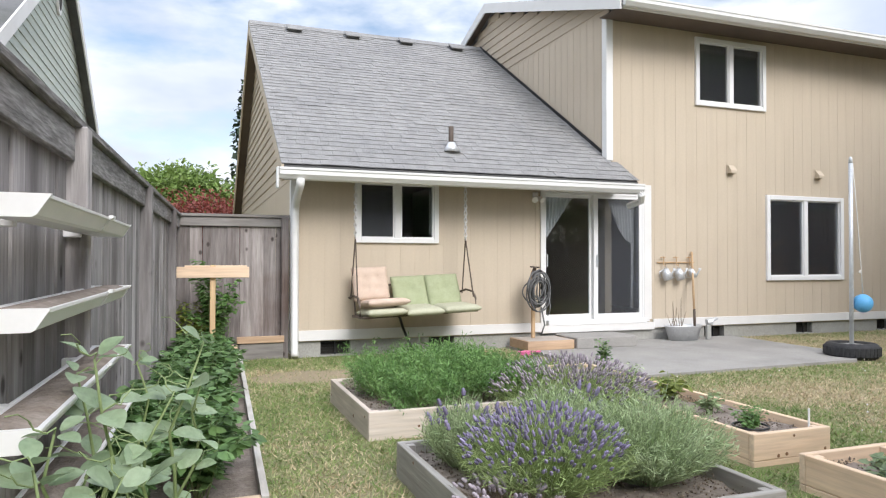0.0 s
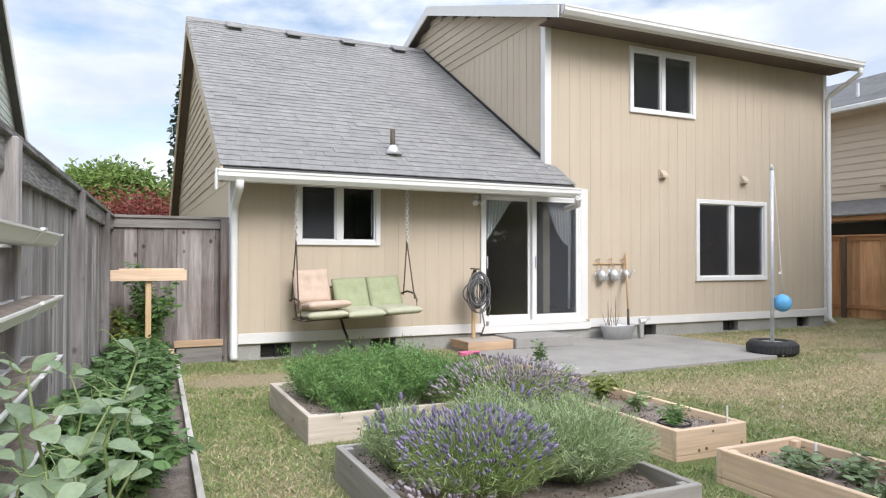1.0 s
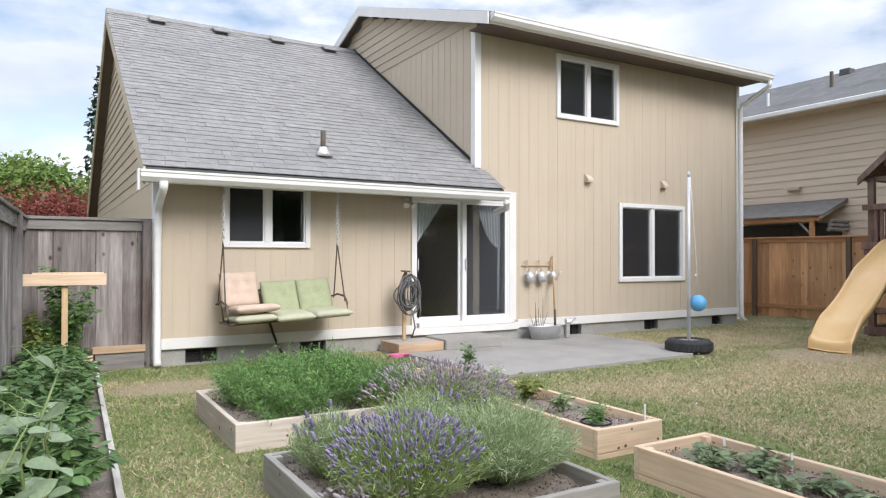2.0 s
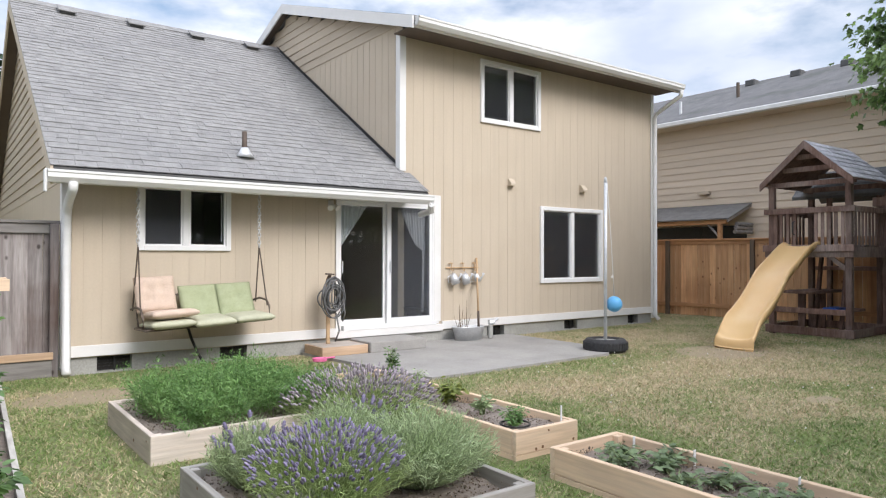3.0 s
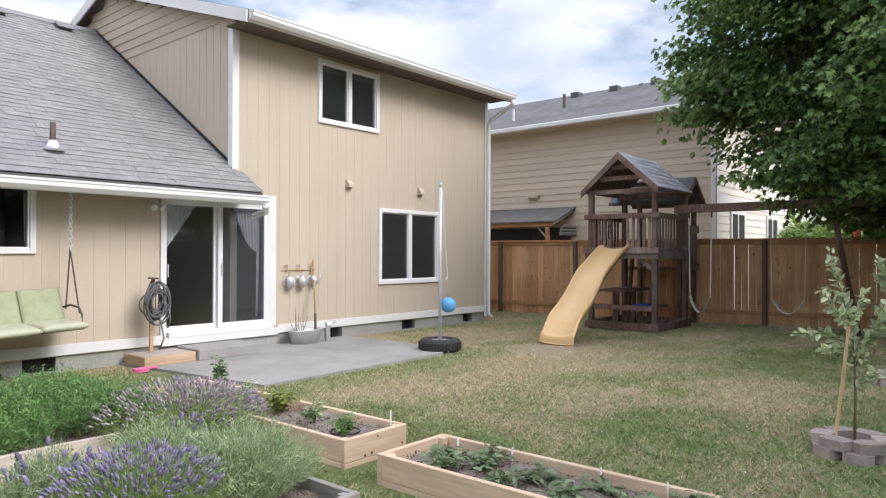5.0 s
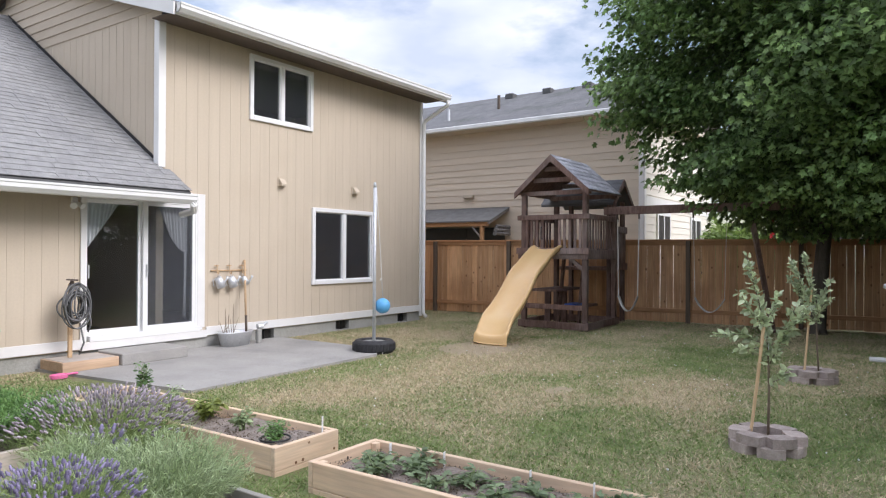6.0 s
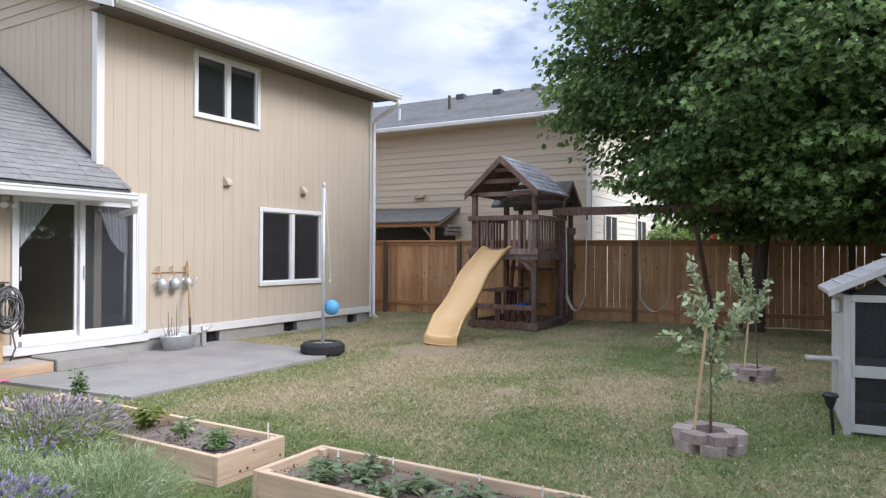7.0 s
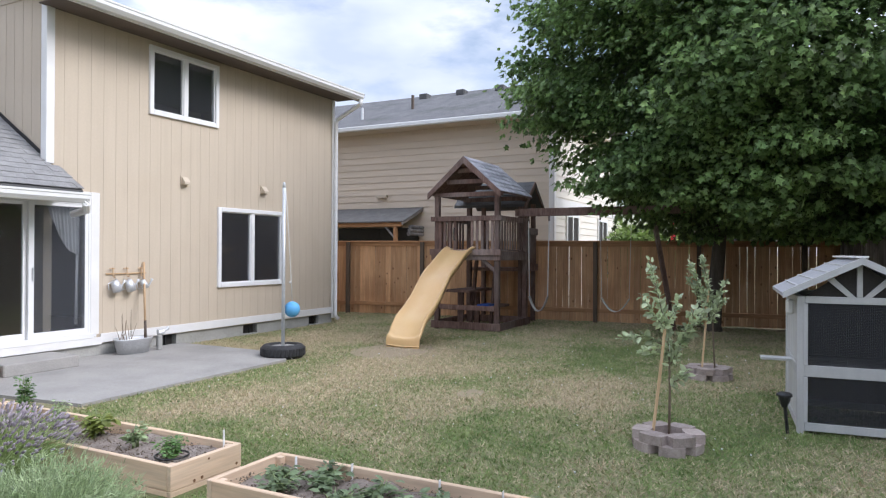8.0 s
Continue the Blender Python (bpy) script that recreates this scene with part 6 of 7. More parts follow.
for i, (z, ya, yb) in enumerate(((1.34, 4.66, 6.12), (1.076, 4.66, 6.13), (0.816, 4.60, 6.15), (0.55, 4.60, 6.2))):
    tr = thing("planter_trough", ("white plastic gutter planter hung on the fence, full of soil", "white plastic gutter planter with dry soil on the fence")[i % 2], "planter", (-0.05, 5.8, z), group="gutter planters")
    tp = [(-0.05, 0.0), (0.036, 0.0), (0.046, 0.006), (0.067, 0.042), (0.075, 0.045), (0.075, 0.053), (0.063, 0.053), (0.033, 0.008), (-0.044, 0.008), (-0.062, 0.053), (-0.072, 0.053)]

    def run(pts, y0, y1, grow=0.0, dz=0.0):
        g = Geo()
        n = len(pts)
        for y in (y0, y1):
            xo = trough_x(y)
            g.v += [(xo + p * (1 + grow), y, z + q * (1 + grow) + dz) for p, q in pts]
        g.f = [tuple(range(n))[::-1], tuple(range(n, 2 * n))] + [(j, (j + 1) % n, n + (j + 1) % n, n + j) for j in range(n)]
        return g
    part("trough", run(tp, ya, yb), M["vinyl"], tr)
    solid = [(-0.055, 0.0), (0.036, 0.0), (0.046, 0.006), (0.075, 0.052), (-0.074, 0.052)]
    part("end_cap", run(solid, ya - 0.012, ya, 0.06), M["vinyl"], tr)
    part("end_cap", run(solid, yb, yb + 0.012, 0.06), M["vinyl"], tr)
    part("bracket", run(tp[:7] + [(0.058, 0.046), (0.030, 0.006), (-0.045, 0.006)], 5.55, 5.605, 0.14), M["vinyl"], tr)
    for yy in (4.95, 5.85):
        part("hanger", Geo().box(fence_x(yy) + 0.012, trough_x(yy) - 0.068, yy - 0.02, yy + 0.02, z - 0.01, z + 0.045, 0.003), M["vinyl"], tr)
    part("soil_fill", run([(-0.042, 0.009), (0.031, 0.009), (0.060, 0.047), (0.02, 0.058), (-0.03, 0.056), (-0.06, 0.047)], ya + 0.004, yb - 0.004), M["soil"], tr)

# ---- trellis of new lumber ----
ts = thing("trellis", "T-shaped trellis of new pale lumber in the long bed", "trellis", (0.49, 10.8, 0))
part("post", Geo().box(0.465, 0.525, 10.80, 10.84, 0.0, 1.185, 0.004), M["cedar_z"], ts)
part("crossbar", Geo().box(0.10, 0.88, 10.755, 10.797, 1.045, 1.165, 0.004), M["cedar_x"], ts)
part("crossbar", Geo().box(0.20, 0.86, 10.845, 10.885, 1.06, 1.18, 0.004), M["cedar_x"], ts)

# ---- paver rings round the saplings ----


def paver_ring(cx, cy, turn, label):
    ring = thing("paver_ring", label, "paver ring", (cx, cy, 0), group="sapling rings")
    pm_ = with_mat(Geo().prism([(-0.098, -0.06), (-0.035, -0.075), (0.035, -0.075), (0.098, -0.06), (0.098, 0.06), (0.035, 0.075), (-0.035, 0.075), (-0.098, 0.06)], "z", 0, 0.072).mesh("paver"), M["paver"])
    for i in range(6):
        a = 2 * math.pi * i / 6 + turn
        r = 0.215 if i % 2 else 0.20
        piece("paver", pm_, Matrix.Translation((cx + r * math.cos(a), cy + r * math.sin(a), 0.0)) @ Matrix.Rotation(a + math.pi / 2 + random.uniform(-0.3, 0.3), 4, "Z"), ring)
    for i in range(6):
        a = 2 * math.pi * i / 6 + turn + 0.35
        piece("paver", pm_, Matrix.Translation((cx + 0.195 * math.cos(a), cy + 0.195 * math.sin(a), 0.0735)) @ Matrix.Rotation(a + math.pi / 2 + random.uniform(-0.4, 0.4), 4, "Z"), ring)
    solo("soil", Geo().lathe([(0.19, 0.0), (0.17, 0.06)], cx, cy, 16), M["soil"], "soil inside a paver ring", "soil", kind="stuff")


paver_ring(6.14, 3.47, 0.3, "ring of grey pavers round a young tree")
paver_ring(9.55, 3.53, 0.7, "far ring of grey pavers round a young tree")

# ---- gate hook ----
solo("gate_hook", Geo().tube([(14.56, 12.93, 0.95), (14.50, 12.95, 0.96), (14.42, 12.96, 0.90), (14.50, 12.95, 0.82), (14.57, 12.93, 0.80)], 0.012, 6), M["black"], "black iron hook on the cedar fence", "hook", smooth=True)

# ---- far things over the fence ----
um = thing("parasol", "closed red garden parasol beyond the fence", "parasol", (22.0, 5.85, 0))
part("canopy", Geo().lathe([(0.03, 1.6), (0.09, 1.75), (0.07, 2.2), (0.02, 2.5)], 22.0, 5.85, 12), M["red"], um, smooth=True)
part("pole", Geo().tube([(22.0, 5.85, 0.0), (22.0, 5.85, 1.7)], 0.03, 8), M["iron"], um)
sh = thing("garden_shed", "small shed with a dark blue-grey roof", "shed", (23.5, 4.8, 0))
part("wall", Geo().box(22.6, 25.0, 3.8, 5.4, 0, 2.0), M["lap_l"], sh)
part("roof", Geo().prism([(3.6, 1.95), (4.6, 2.75), (5.6, 1.95), (5.6, 1.9), (3.6, 1.9)], "x", 22.5, 25.1), M["deck"], sh)

# ---- trees ----


def tree(name, label, base, trunk_h, trunk_r, centre, radii, clumps, per, leaf, lv, lf, mat_leaf, seed, limbs=9, droop=0.35, flat=0.5, clump_r=0.55, lean=(0, 0), lobes_n=0, low=(), skirt=None, hang=0.0):
    r_ = np.random.default_rng(seed)
    t = thing(name, label, "tree", base)
    bx, by, bz = base
    c = np.array(centre)
    top = Vector((bx + lean[0], by + lean[1], trunk_h))
    part("trunk", Geo().tube([(bx, by, -0.1), (bx, by, 0.12), (bx + lean[0] * 0.3, by + lean[1] * 0.3, trunk_h * 0.4), top, top.lerp(Vector(centre), 0.75)], [trunk_r * 1.5, trunk_r * 1.08, trunk_r * 0.95, trunk_r * 0.85, trunk_r * 0.25], 14), M["bark"], t, smooth=True)
    # clump centres fill the outer shell, with an uneven outline
    u = r_.normal(size=(clumps, 3))
    u /= np.linalg.norm(u, axis=1, keepdims=True)
    lump = np.array([0.86 + 0.26 * noise.noise((a[0] * 2.3 + seed, a[1] * 2.3, a[2] * 2.3)) for a in u])
    rad = (r_.uniform(0.25, 1.0, clumps) ** 0.45) * lump
    shape = np.stack([u[:, 0], u[:, 1], np.sign(u[:, 2]) * np.abs(u[:, 2]) ** 0.7], 1)
    cc = c + shape * rad[:, None] * np.array(radii)
    if lobes_n:
        # boughs: rounded masses of foliage, each lit on top and hollow below
        w = r_.normal(size=(lobes_n, 3))
        w /= np.linalg.norm(w, axis=1, keepdims=True)
        w[:, 2] = np.sign(w[:, 2]) * np.abs(w[:, 2]) ** 0.7
        lc = c + w * np.array(radii) * r_.uniform(0.55, 0.86, (lobes_n, 1))
        for i, p in enumerate(low):
            lc[i] = p
        li = r_.integers(0, lobes_n, clumps)
        lr = r_.uniform(1.0, 1.7, lobes_n)[li]
        uu = r_.normal(size=(clumps, 3))
        uu[:, 2] = uu[:, 2] * 0.8 + 0.35
        uu /= np.linalg.norm(uu, axis=1, keepdims=True)
        cc = lc[li] + uu * lr[:, None] * np.array([1.0, 1.0, 0.62]) * r_.uniform(0.75, 1.0, (clumps, 1))
    if skirt:
        # the crown's underside rises towards one side
        cc = cc[cc[:, 2] > skirt[0] + 0.16 + skirt[2] * np.maximum(0, cc[:, 1] + 0.25 - skirt[1])]
        clumps = len(cc)
    for i in range(limbs):
        j = int(r_.integers(clumps))
        e = Vector(cc[j])
        s = top.lerp(Vector(centre), float(r_.uniform(0.0, 0.5)))
        mid = s.lerp(e, 0.5) + Vector((0, 0, -0.1 * (e - s).length * 0.3))
        part("limb", Geo().tube([s, mid, s.lerp(e, 0.92)], [trunk_r * 0.42, trunk_r * 0.25, trunk_r * 0.07], 8), M["bark"], t, smooth=True)
    n = clumps * per
    k = np.repeat(np.arange(clumps), per)
    off = np.clip(r_.normal(size=(n, 3)), -1.7, 1.7) * np.array([clump_r, clump_r, clump_r * flat])
    pos = cc[k] + off
    out = pos - c
    out /= np.maximum(np.linalg.norm(out, axis=1, keepdims=True), 1e-6)
    d = out * 0.8 + r_.normal(size=(n, 3)) * 0.55
    d[:, 2] -= droop
    nn = r_.normal(size=(n, 3)) * 0.45
    nn[:, 2] += 1.0 - 0.55 * hang
    nn += out * (0.35 + 0.7 * hang)
    d[:, 2] -= 0.6 * hang
    me = stamp("crown", lv, lf, pos, frames_of(d, nn), leaf * r_.uniform(0.7, 1.25, n), mat_leaf)
    part("crown", me, mat_leaf, t)
    return t


tree("maple_tree", "large dark green maple with a broad dense crown", (15.05, 4.02, 0), 2.3, 0.145, (15.1, 2.7, 4.9), (4.4, 4.7, 3.7), 2900, 62, 0.138, MAPLE_V, MAPLE_F, M["maple"], 5, limbs=16, clump_r=0.36, flat=0.20, lean=(0.05, -0.15), lobes_n=125, low=((13.6, 1.5, 2.45), (14.4, 0.4, 2.45), (15.6, 2.2, 2.4), (13.4, 2.6, 2.4), (13.2, 3.5, 2.6), (12.6, 0.8, 2.6), (14.2, 5.2, 2.5), (13.6, -0.6, 2.5), (12.4, 2.0, 2.8), (15.0, 3.4, 2.4), (15.0, 1.0, 2.15), (15.2, 2.4, 2.15), (15.0, -0.4, 2.2), (14.6, 0.2, 2.1), (14.8, 1.8, 2.1), (12.9, 4.6, 2.8), (14.2, 6.5, 4.6), (14.5, 6.7, 5.4), (13.8, 5.9, 3.9), (13.6, 6.3, 4.3)), hang=0.6, skirt=(1.75, 5.1, 0.82))
tree("far_tree", "rounded light green tree beyond the fence", (-0.5, 31, 0), 2.0, 0.2, (-0.5, 31, 2.9), (2.0, 2.2, 1.75), 260, 190, 0.19, LEAF_V, LEAF_F, M["tree_green"], 11, limbs=4)
tree("far_tree", "light green shrubby tree beyond the fence", (2.2, 32, 0), 1.8, 0.18, (2.2, 32, 2.4), (2.0, 2.2, 1.6), 220, 190, 0.19, LEAF_V, LEAF_F, M["tree_green"], 12, limbs=4)
tree("far_tree", "green shrub with feathery top beyond the fence", (4.6, 34, 0), 1.8, 0.18, (4.6, 34, 2.4), (2.4, 2.4, 1.9), 200, 100, 0.15, LEAF_V, LEAF_F, M["tree_green"], 14, limbs=4)
tree("red_maple", "low dark red ornamental maple beyond the fence", (0.95, 24, 0), 1.0, 0.12, (0.95, 24, 1.95), (1.7, 1.6, 1.1), 170, 100, 0.10, LEAF_V, LEAF_F, M["tree_red"], 13, limbs=4)
tree("far_tree", "green tree beyond the cedar fence", (24.5, 7.5, 0), 1.2, 0.15, (24.5, 7.5, 1.45), (1.6, 1.1, 0.95), 90, 80, 0.20, LEAF_V, LEAF_F, M["tree_green"], 15, limbs=3)
tree("conifer", "tall dark conifer behind the house gable", (4.3, 42, 0), 7.0, 0.25, (4.3, 42, 6.2), (1.45, 1.4, 5.8), 200, 70, 0.30, BLADE_V, BLADE_F, M["conifer"], 16, limbs=2, droop=0.9)

tree("end_tree", "tall leafy tree past the yard's far end", (5.6, -3.7, 0), 2.4, 0.2, (5.6, -3.7, 4.3), (3.2, 2.9, 2.5), 420, 36, 0.25, MAPLE_V, MAPLE_F, M["maple"], 61, limbs=6, clump_r=0.4, lobes_n=26)
tree("end_tree", "tall leafy tree past the yard's corner", (11.0, -3.6, 0), 2.4, 0.2, (11.0, -3.6, 4.2), (3.4, 2.8, 2.4), 380, 36, 0.25, MAPLE_V, MAPLE_F, M["maple"], 62, limbs=6, clump_r=0.4, lobes_n=24)


def sapling(label, base, stem, shoots, stake, seed, n_leaf, size):
    """A staked young tree: thin stem, side shoots, pale leaves in whorls up each shoot."""
    r_ = np.random.default_rng(seed)
    t = thing("sapling", label, "young tree", base, group="staked saplings")
    pts = [Vector(p) for p in stem]
    part("stem", Geo().tube(pts, [0.011 - 0.007 * i / (len(pts) - 1) for i in range(len(pts))], 7), M["twig"], t, smooth=True)
    part("stake", Geo().tube(stake, 0.013, 7), M["cedar_z"], t, "pale wooden stake")
    runs = list(zip(pts, pts[1:]))[len(pts) // 2 - 1:]
    for q in shoots:
        q = [Vector(p) for p in q]
        part("shoot", Geo().tube(q, [0.006, 0.0045, 0.002], 5), M["twig"], t)
        runs += list(zip(q, q[1:]))
    tot = sum((q - p).length for p, q in runs)
    P, D = [], []
    for p, q in runs:
        m = int(n_leaf * (q - p).length / tot)
        # leaves stand in small tufts along the shoot
        u = np.clip(np.round(r_.uniform(0, 1, m) * 7) / 7 + r_.normal(size=m) * 0.035, 0, 1.03)
        P.append(np.array(p)[None] + (np.array(q) - np.array(p))[None] * u[:, None])
        D.append(np.tile(np.array((q - p).normalized()) * 0.75, (m, 1)))
    P, D = np.concatenate(P), np.concatenate(D)
    D = D + r_.normal(size=D.shape) * 0.7
    part("foliage", stamp("foliage", LEAF_V, LEAF_F, P + r_.normal(size=P.shape) * 0.008, frames_of(D, r_.normal(size=D.shape) * 0.6 + [0, 0, 1]), size * r_.uniform(0.55, 1.2, len(P)), M["appleleaf"]), M["appleleaf"], t)
    tg = pts[len(pts) // 2]
    part("tag", Geo().box(tg.x - 0.018, tg.x + 0.012, tg.y - 0.014, tg.y - 0.011, tg.z - 0.13, tg.z - 0.03), M["tag"], t, "white plant tag")


sapling("young staked tree with pale grey-green leaves", (6.2, 3.47, 0.05), [(6.20, 3.47, 0.05), (6.2, 3.465, 0.45), (6.2, 3.47, 0.69), (6.2, 3.48, 0.87), (6.2, 3.54, 1.14), (6.19, 3.63, 1.50)],
        [[(6.2, 3.46, 0.66), (6.16, 3.38, 0.84), (6.12, 3.27, 1.12)], [(6.2, 3.48, 0.80), (6.14, 3.66, 0.88), (6.10, 3.87, 0.87)], [(6.2, 3.47, 0.70), (6.3, 3.56, 0.76), (6.34, 3.70, 0.74)], [(6.2, 3.50, 0.95), (6.12, 3.58, 1.06), (6.08, 3.66, 1.22)], [(6.2, 3.50, 0.98), (6.3, 3.45, 1.08), (6.36, 3.42, 1.20)], [(6.16, 3.38, 0.84), (6.2, 3.28, 0.98), (6.22, 3.20, 1.08)], [(6.2, 3.46, 0.5), (6.22, 3.40, 0.54), (6.24, 3.34, 0.62)]],
        [(6.15, 3.60, 0.0), (6.16, 3.545, 0.5), (6.17, 3.50, 0.95)], 3, 620, 0.072)
sapling("farther young staked tree with pale green leaves", (9.50, 3.44, 0.05), [(9.50, 3.44, 0.05), (9.5, 3.46, 0.40), (9.5, 3.47, 0.70), (9.52, 3.50, 0.95), (9.54, 3.55, 1.25), (9.55, 3.60, 1.50)],
        [[(9.5, 3.48, 0.75), (9.46, 3.40, 0.92), (9.44, 3.32, 1.0)], [(9.5, 3.49, 0.85), (9.46, 3.62, 1.0), (9.42, 3.76, 1.28)], [(9.5, 3.49, 0.80), (9.55, 3.42, 1.0), (9.58, 3.34, 1.22)], [(9.52, 3.50, 0.95), (9.46, 3.62, 1.15), (9.42, 3.72, 1.42)], [(9.5, 3.48, 0.72), (9.44, 3.58, 0.80), (9.40, 3.70, 0.82)]],
        [(9.46, 3.60, 0.0), (9.48, 3.56, 0.55), (9.50, 3.52, 1.10)], 9, 520, 0.078)

# ---- plants in the beds ----


def bush(name, label, centre, radius, height, stems, flowers, mat_stem, mat_flower, seed, blades, blade_len, blade_w, spread=1.0, spike=0.055, squash=1.0):
    """A clump of arching stems from one crown, with narrow leaves and, at the tips, flower spikes."""
    r_ = np.random.default_rng(seed)
    t = thing(name, label, "plant", centre)
    c = np.array(centre)
    a = r_.uniform(0, 2 * np.pi, stems)
    q = np.sqrt(r_.uniform(0, 1, stems))
    hgt = height * np.sqrt(np.clip(1 - 0.72 * q ** 2, 0, 1)) * r_.uniform(0.74, 1.13, stems)
    tip = c + np.stack([np.cos(a) * q * radius * spread, np.sin(a) * q * radius * spread * squash, hgt], 1)
    foot = c + np.stack([np.cos(a) * q * radius * 0.25, np.sin(a) * q * radius * 0.25, np.zeros(stems)], 1)
    d = tip - foot
    ln = np.linalg.norm(d, axis=1)
    sv = [(0, -1, 0), (0, 1, 0), (0.5, 0.8, 0.05), (0.5, -0.8, 0.05), (1, 0, 0)]
    part("stalk", stamp("stalk", sv, [(0, 1, 2), (0, 2, 3), (3, 2, 4)], foot, frames_of(d, r_.normal(size=(stems, 3))), np.stack([ln, np.full(stems, 0.0022), ln * 0.6], 1), mat_stem), mat_stem, t)
    k = r_.integers(0, stems, blades)
    u = r_.uniform(0.2, 0.95, blades) ** 0.8
    p = foot[k] + d[k] * u[:, None] + r_.normal(size=(blades, 3)) * 0.008
    dd = d[k] / ln[k][:, None] * 0.8 + r_.normal(size=(blades, 3)) * 0.5
    L = blade_len * r_.uniform(0.6, 1.3, blades)
    part("foliage", stamp("foliage", BLADE_V, BLADE_F, p, frames_of(dd, r_.normal(size=(blades, 3))), np.stack([L, np.full(blades, blade_w), L], 1), mat_stem), mat_stem, t)
    if flowers:
        m = r_.permutation(np.nonzero(q < 0.88)[0])[:flowers]
        rows = [(0.0, 0.05), (0.18, 0.17), (0.34, 0.11), (0.52, 0.19), (0.70, 0.11), (0.84, 0.14), (1.0, 0.02)]
        fv = [(x, r * math.cos(j * 2 * math.pi / 5 + x * 3), r * math.sin(j * 2 * math.pi / 5 + x * 3)) for x, r in rows for j in range(5)]
        ff = [(i * 5 + j, i * 5 + (j + 1) % 5, (i + 1) * 5 + (j + 1) % 5, (i + 1) * 5 + j) for i in range(len(rows) - 1) for j in range(5)]
        L = spike * r_.uniform(0.6, 1.25, len(m))
        part("bloom", stamp("bloom", fv, ff, tip[m] - d[m] / ln[m][:, None] * 0.01, frames_of(d[m] + r_.normal(size=(len(m), 3)) * 0.04, r_.normal(size=(len(m), 3))), np.stack([L, L * 0.0 + spike * 1.5, L * 0.0 + spike * 1.5], 1), mat_flower), mat_flower, t)
    return t


bush("lavender", "flowering purple lavender in the grey bed", (1.88, 5.78, 0.12), 0.41, 0.385, 1500, 600, M["lav_stem"], M["lav_flower"], 21, 7500, 0.06, 0.0035, spread=1.12, spike=0.031)
bush("grey_bush", "bushy grey-green lavender not in flower", (2.47, 5.80, 0.12), 0.44, 0.42, 1300, 0, M["greybush"], None, 22, 15000, 0.042, 0.0042, spread=1.08)
bush("grey_bush", "small grey-green lavender bush at the bed's corner", (1.68, 6.30, 0.12), 0.27, 0.37, 700, 18, M["greybush"], M["lav_flower"], 23, 4600, 0.05, 0.005)
bush("grey_bush", "grey-green lavender bush at the bed's far side", (2.30, 6.38, 0.12), 0.32, 0.40, 700, 10, M["greybush"], M["lav_flower"], 26, 4200, 0.05, 0.005)
bush("faded_lavender", "lavender with faded mauve flower heads", (3.0, 7.40, 0.0), 0.56, 0.47, 1800, 900, M["lav_stem"], M["lav_faded"], 24, 4600, 0.07, 0.004, spread=1.25, spike=0.036)
# trailing spent stems over the bed's edge
bush("spent_lavender", "spent lavender stems sprawling over the soil", (1.62, 5.62, 0.12), 0.22, 0.13, 260, 120, M["twig"], M["lav_faded"], 25, 500, 0.05, 0.003, spread=1.3, spike=0.04)


def frond_bed(label, x0, x1, y0, y1, z, h, plants, seed):
    """Feathery carrot tops: each plant is a spray of arching fronds set with fine leaflets."""
    r_ = np.random.default_rng(seed)
    t = thing("carrot_tops", label, "plant", ((x0 + x1) / 2, (y0 + y1) / 2, z))
    per, lfs = 8, 64
    n = plants * per
    base = np.stack([np.repeat(r_.uniform(x0, x1, plants), per), np.repeat(r_.uniform(y0, y1, plants), per), np.full(n, z)], 1)
    a = r_.uniform(0, 2 * np.pi, n)
    H = h * np.repeat(r_.uniform(0.5, 1.15, plants), per) * r_.uniform(0.6, 1.05, n)
    R = r_.uniform(0.04, 0.26, n)
    tip = base + np.stack([np.cos(a) * R, np.sin(a) * R, H], 1)
    d = tip - base
    ln = np.linalg.norm(d, axis=1)
    part("stalk", stamp("stalk", BLADE_V, BLADE_F, base, frames_of(d, r_.normal(size=(n, 3))), np.stack([ln, np.full(n, 0.004), ln * 0.5], 1), M["stem"]), M["stem"], t)
    k = np.repeat(np.arange(n), lfs)
    u = r_.uniform(0.38, 1.05, n * lfs)
    p = base[k] + d[k] * u[:, None]
    p = p + r_.normal(size=p.shape) * 0.024
    dd = d[k] / ln[k][:, None] * 0.6 + r_.normal(size=p.shape) * 0.7
    L = r_.uniform(0.014, 0.044, len(p))
    part("frond", stamp("frond", BLADE_V, BLADE_F, p, frames_of(dd, r_.normal(size=p.shape)), np.stack([L, L * 0.24, L], 1), M["carrot"]), M["carrot"], t)


frond_bed("dense feathery green carrot tops in the pine bed", 1.66, 2.78, 7.56, 8.72, 0.12, 0.36, 120, 31)


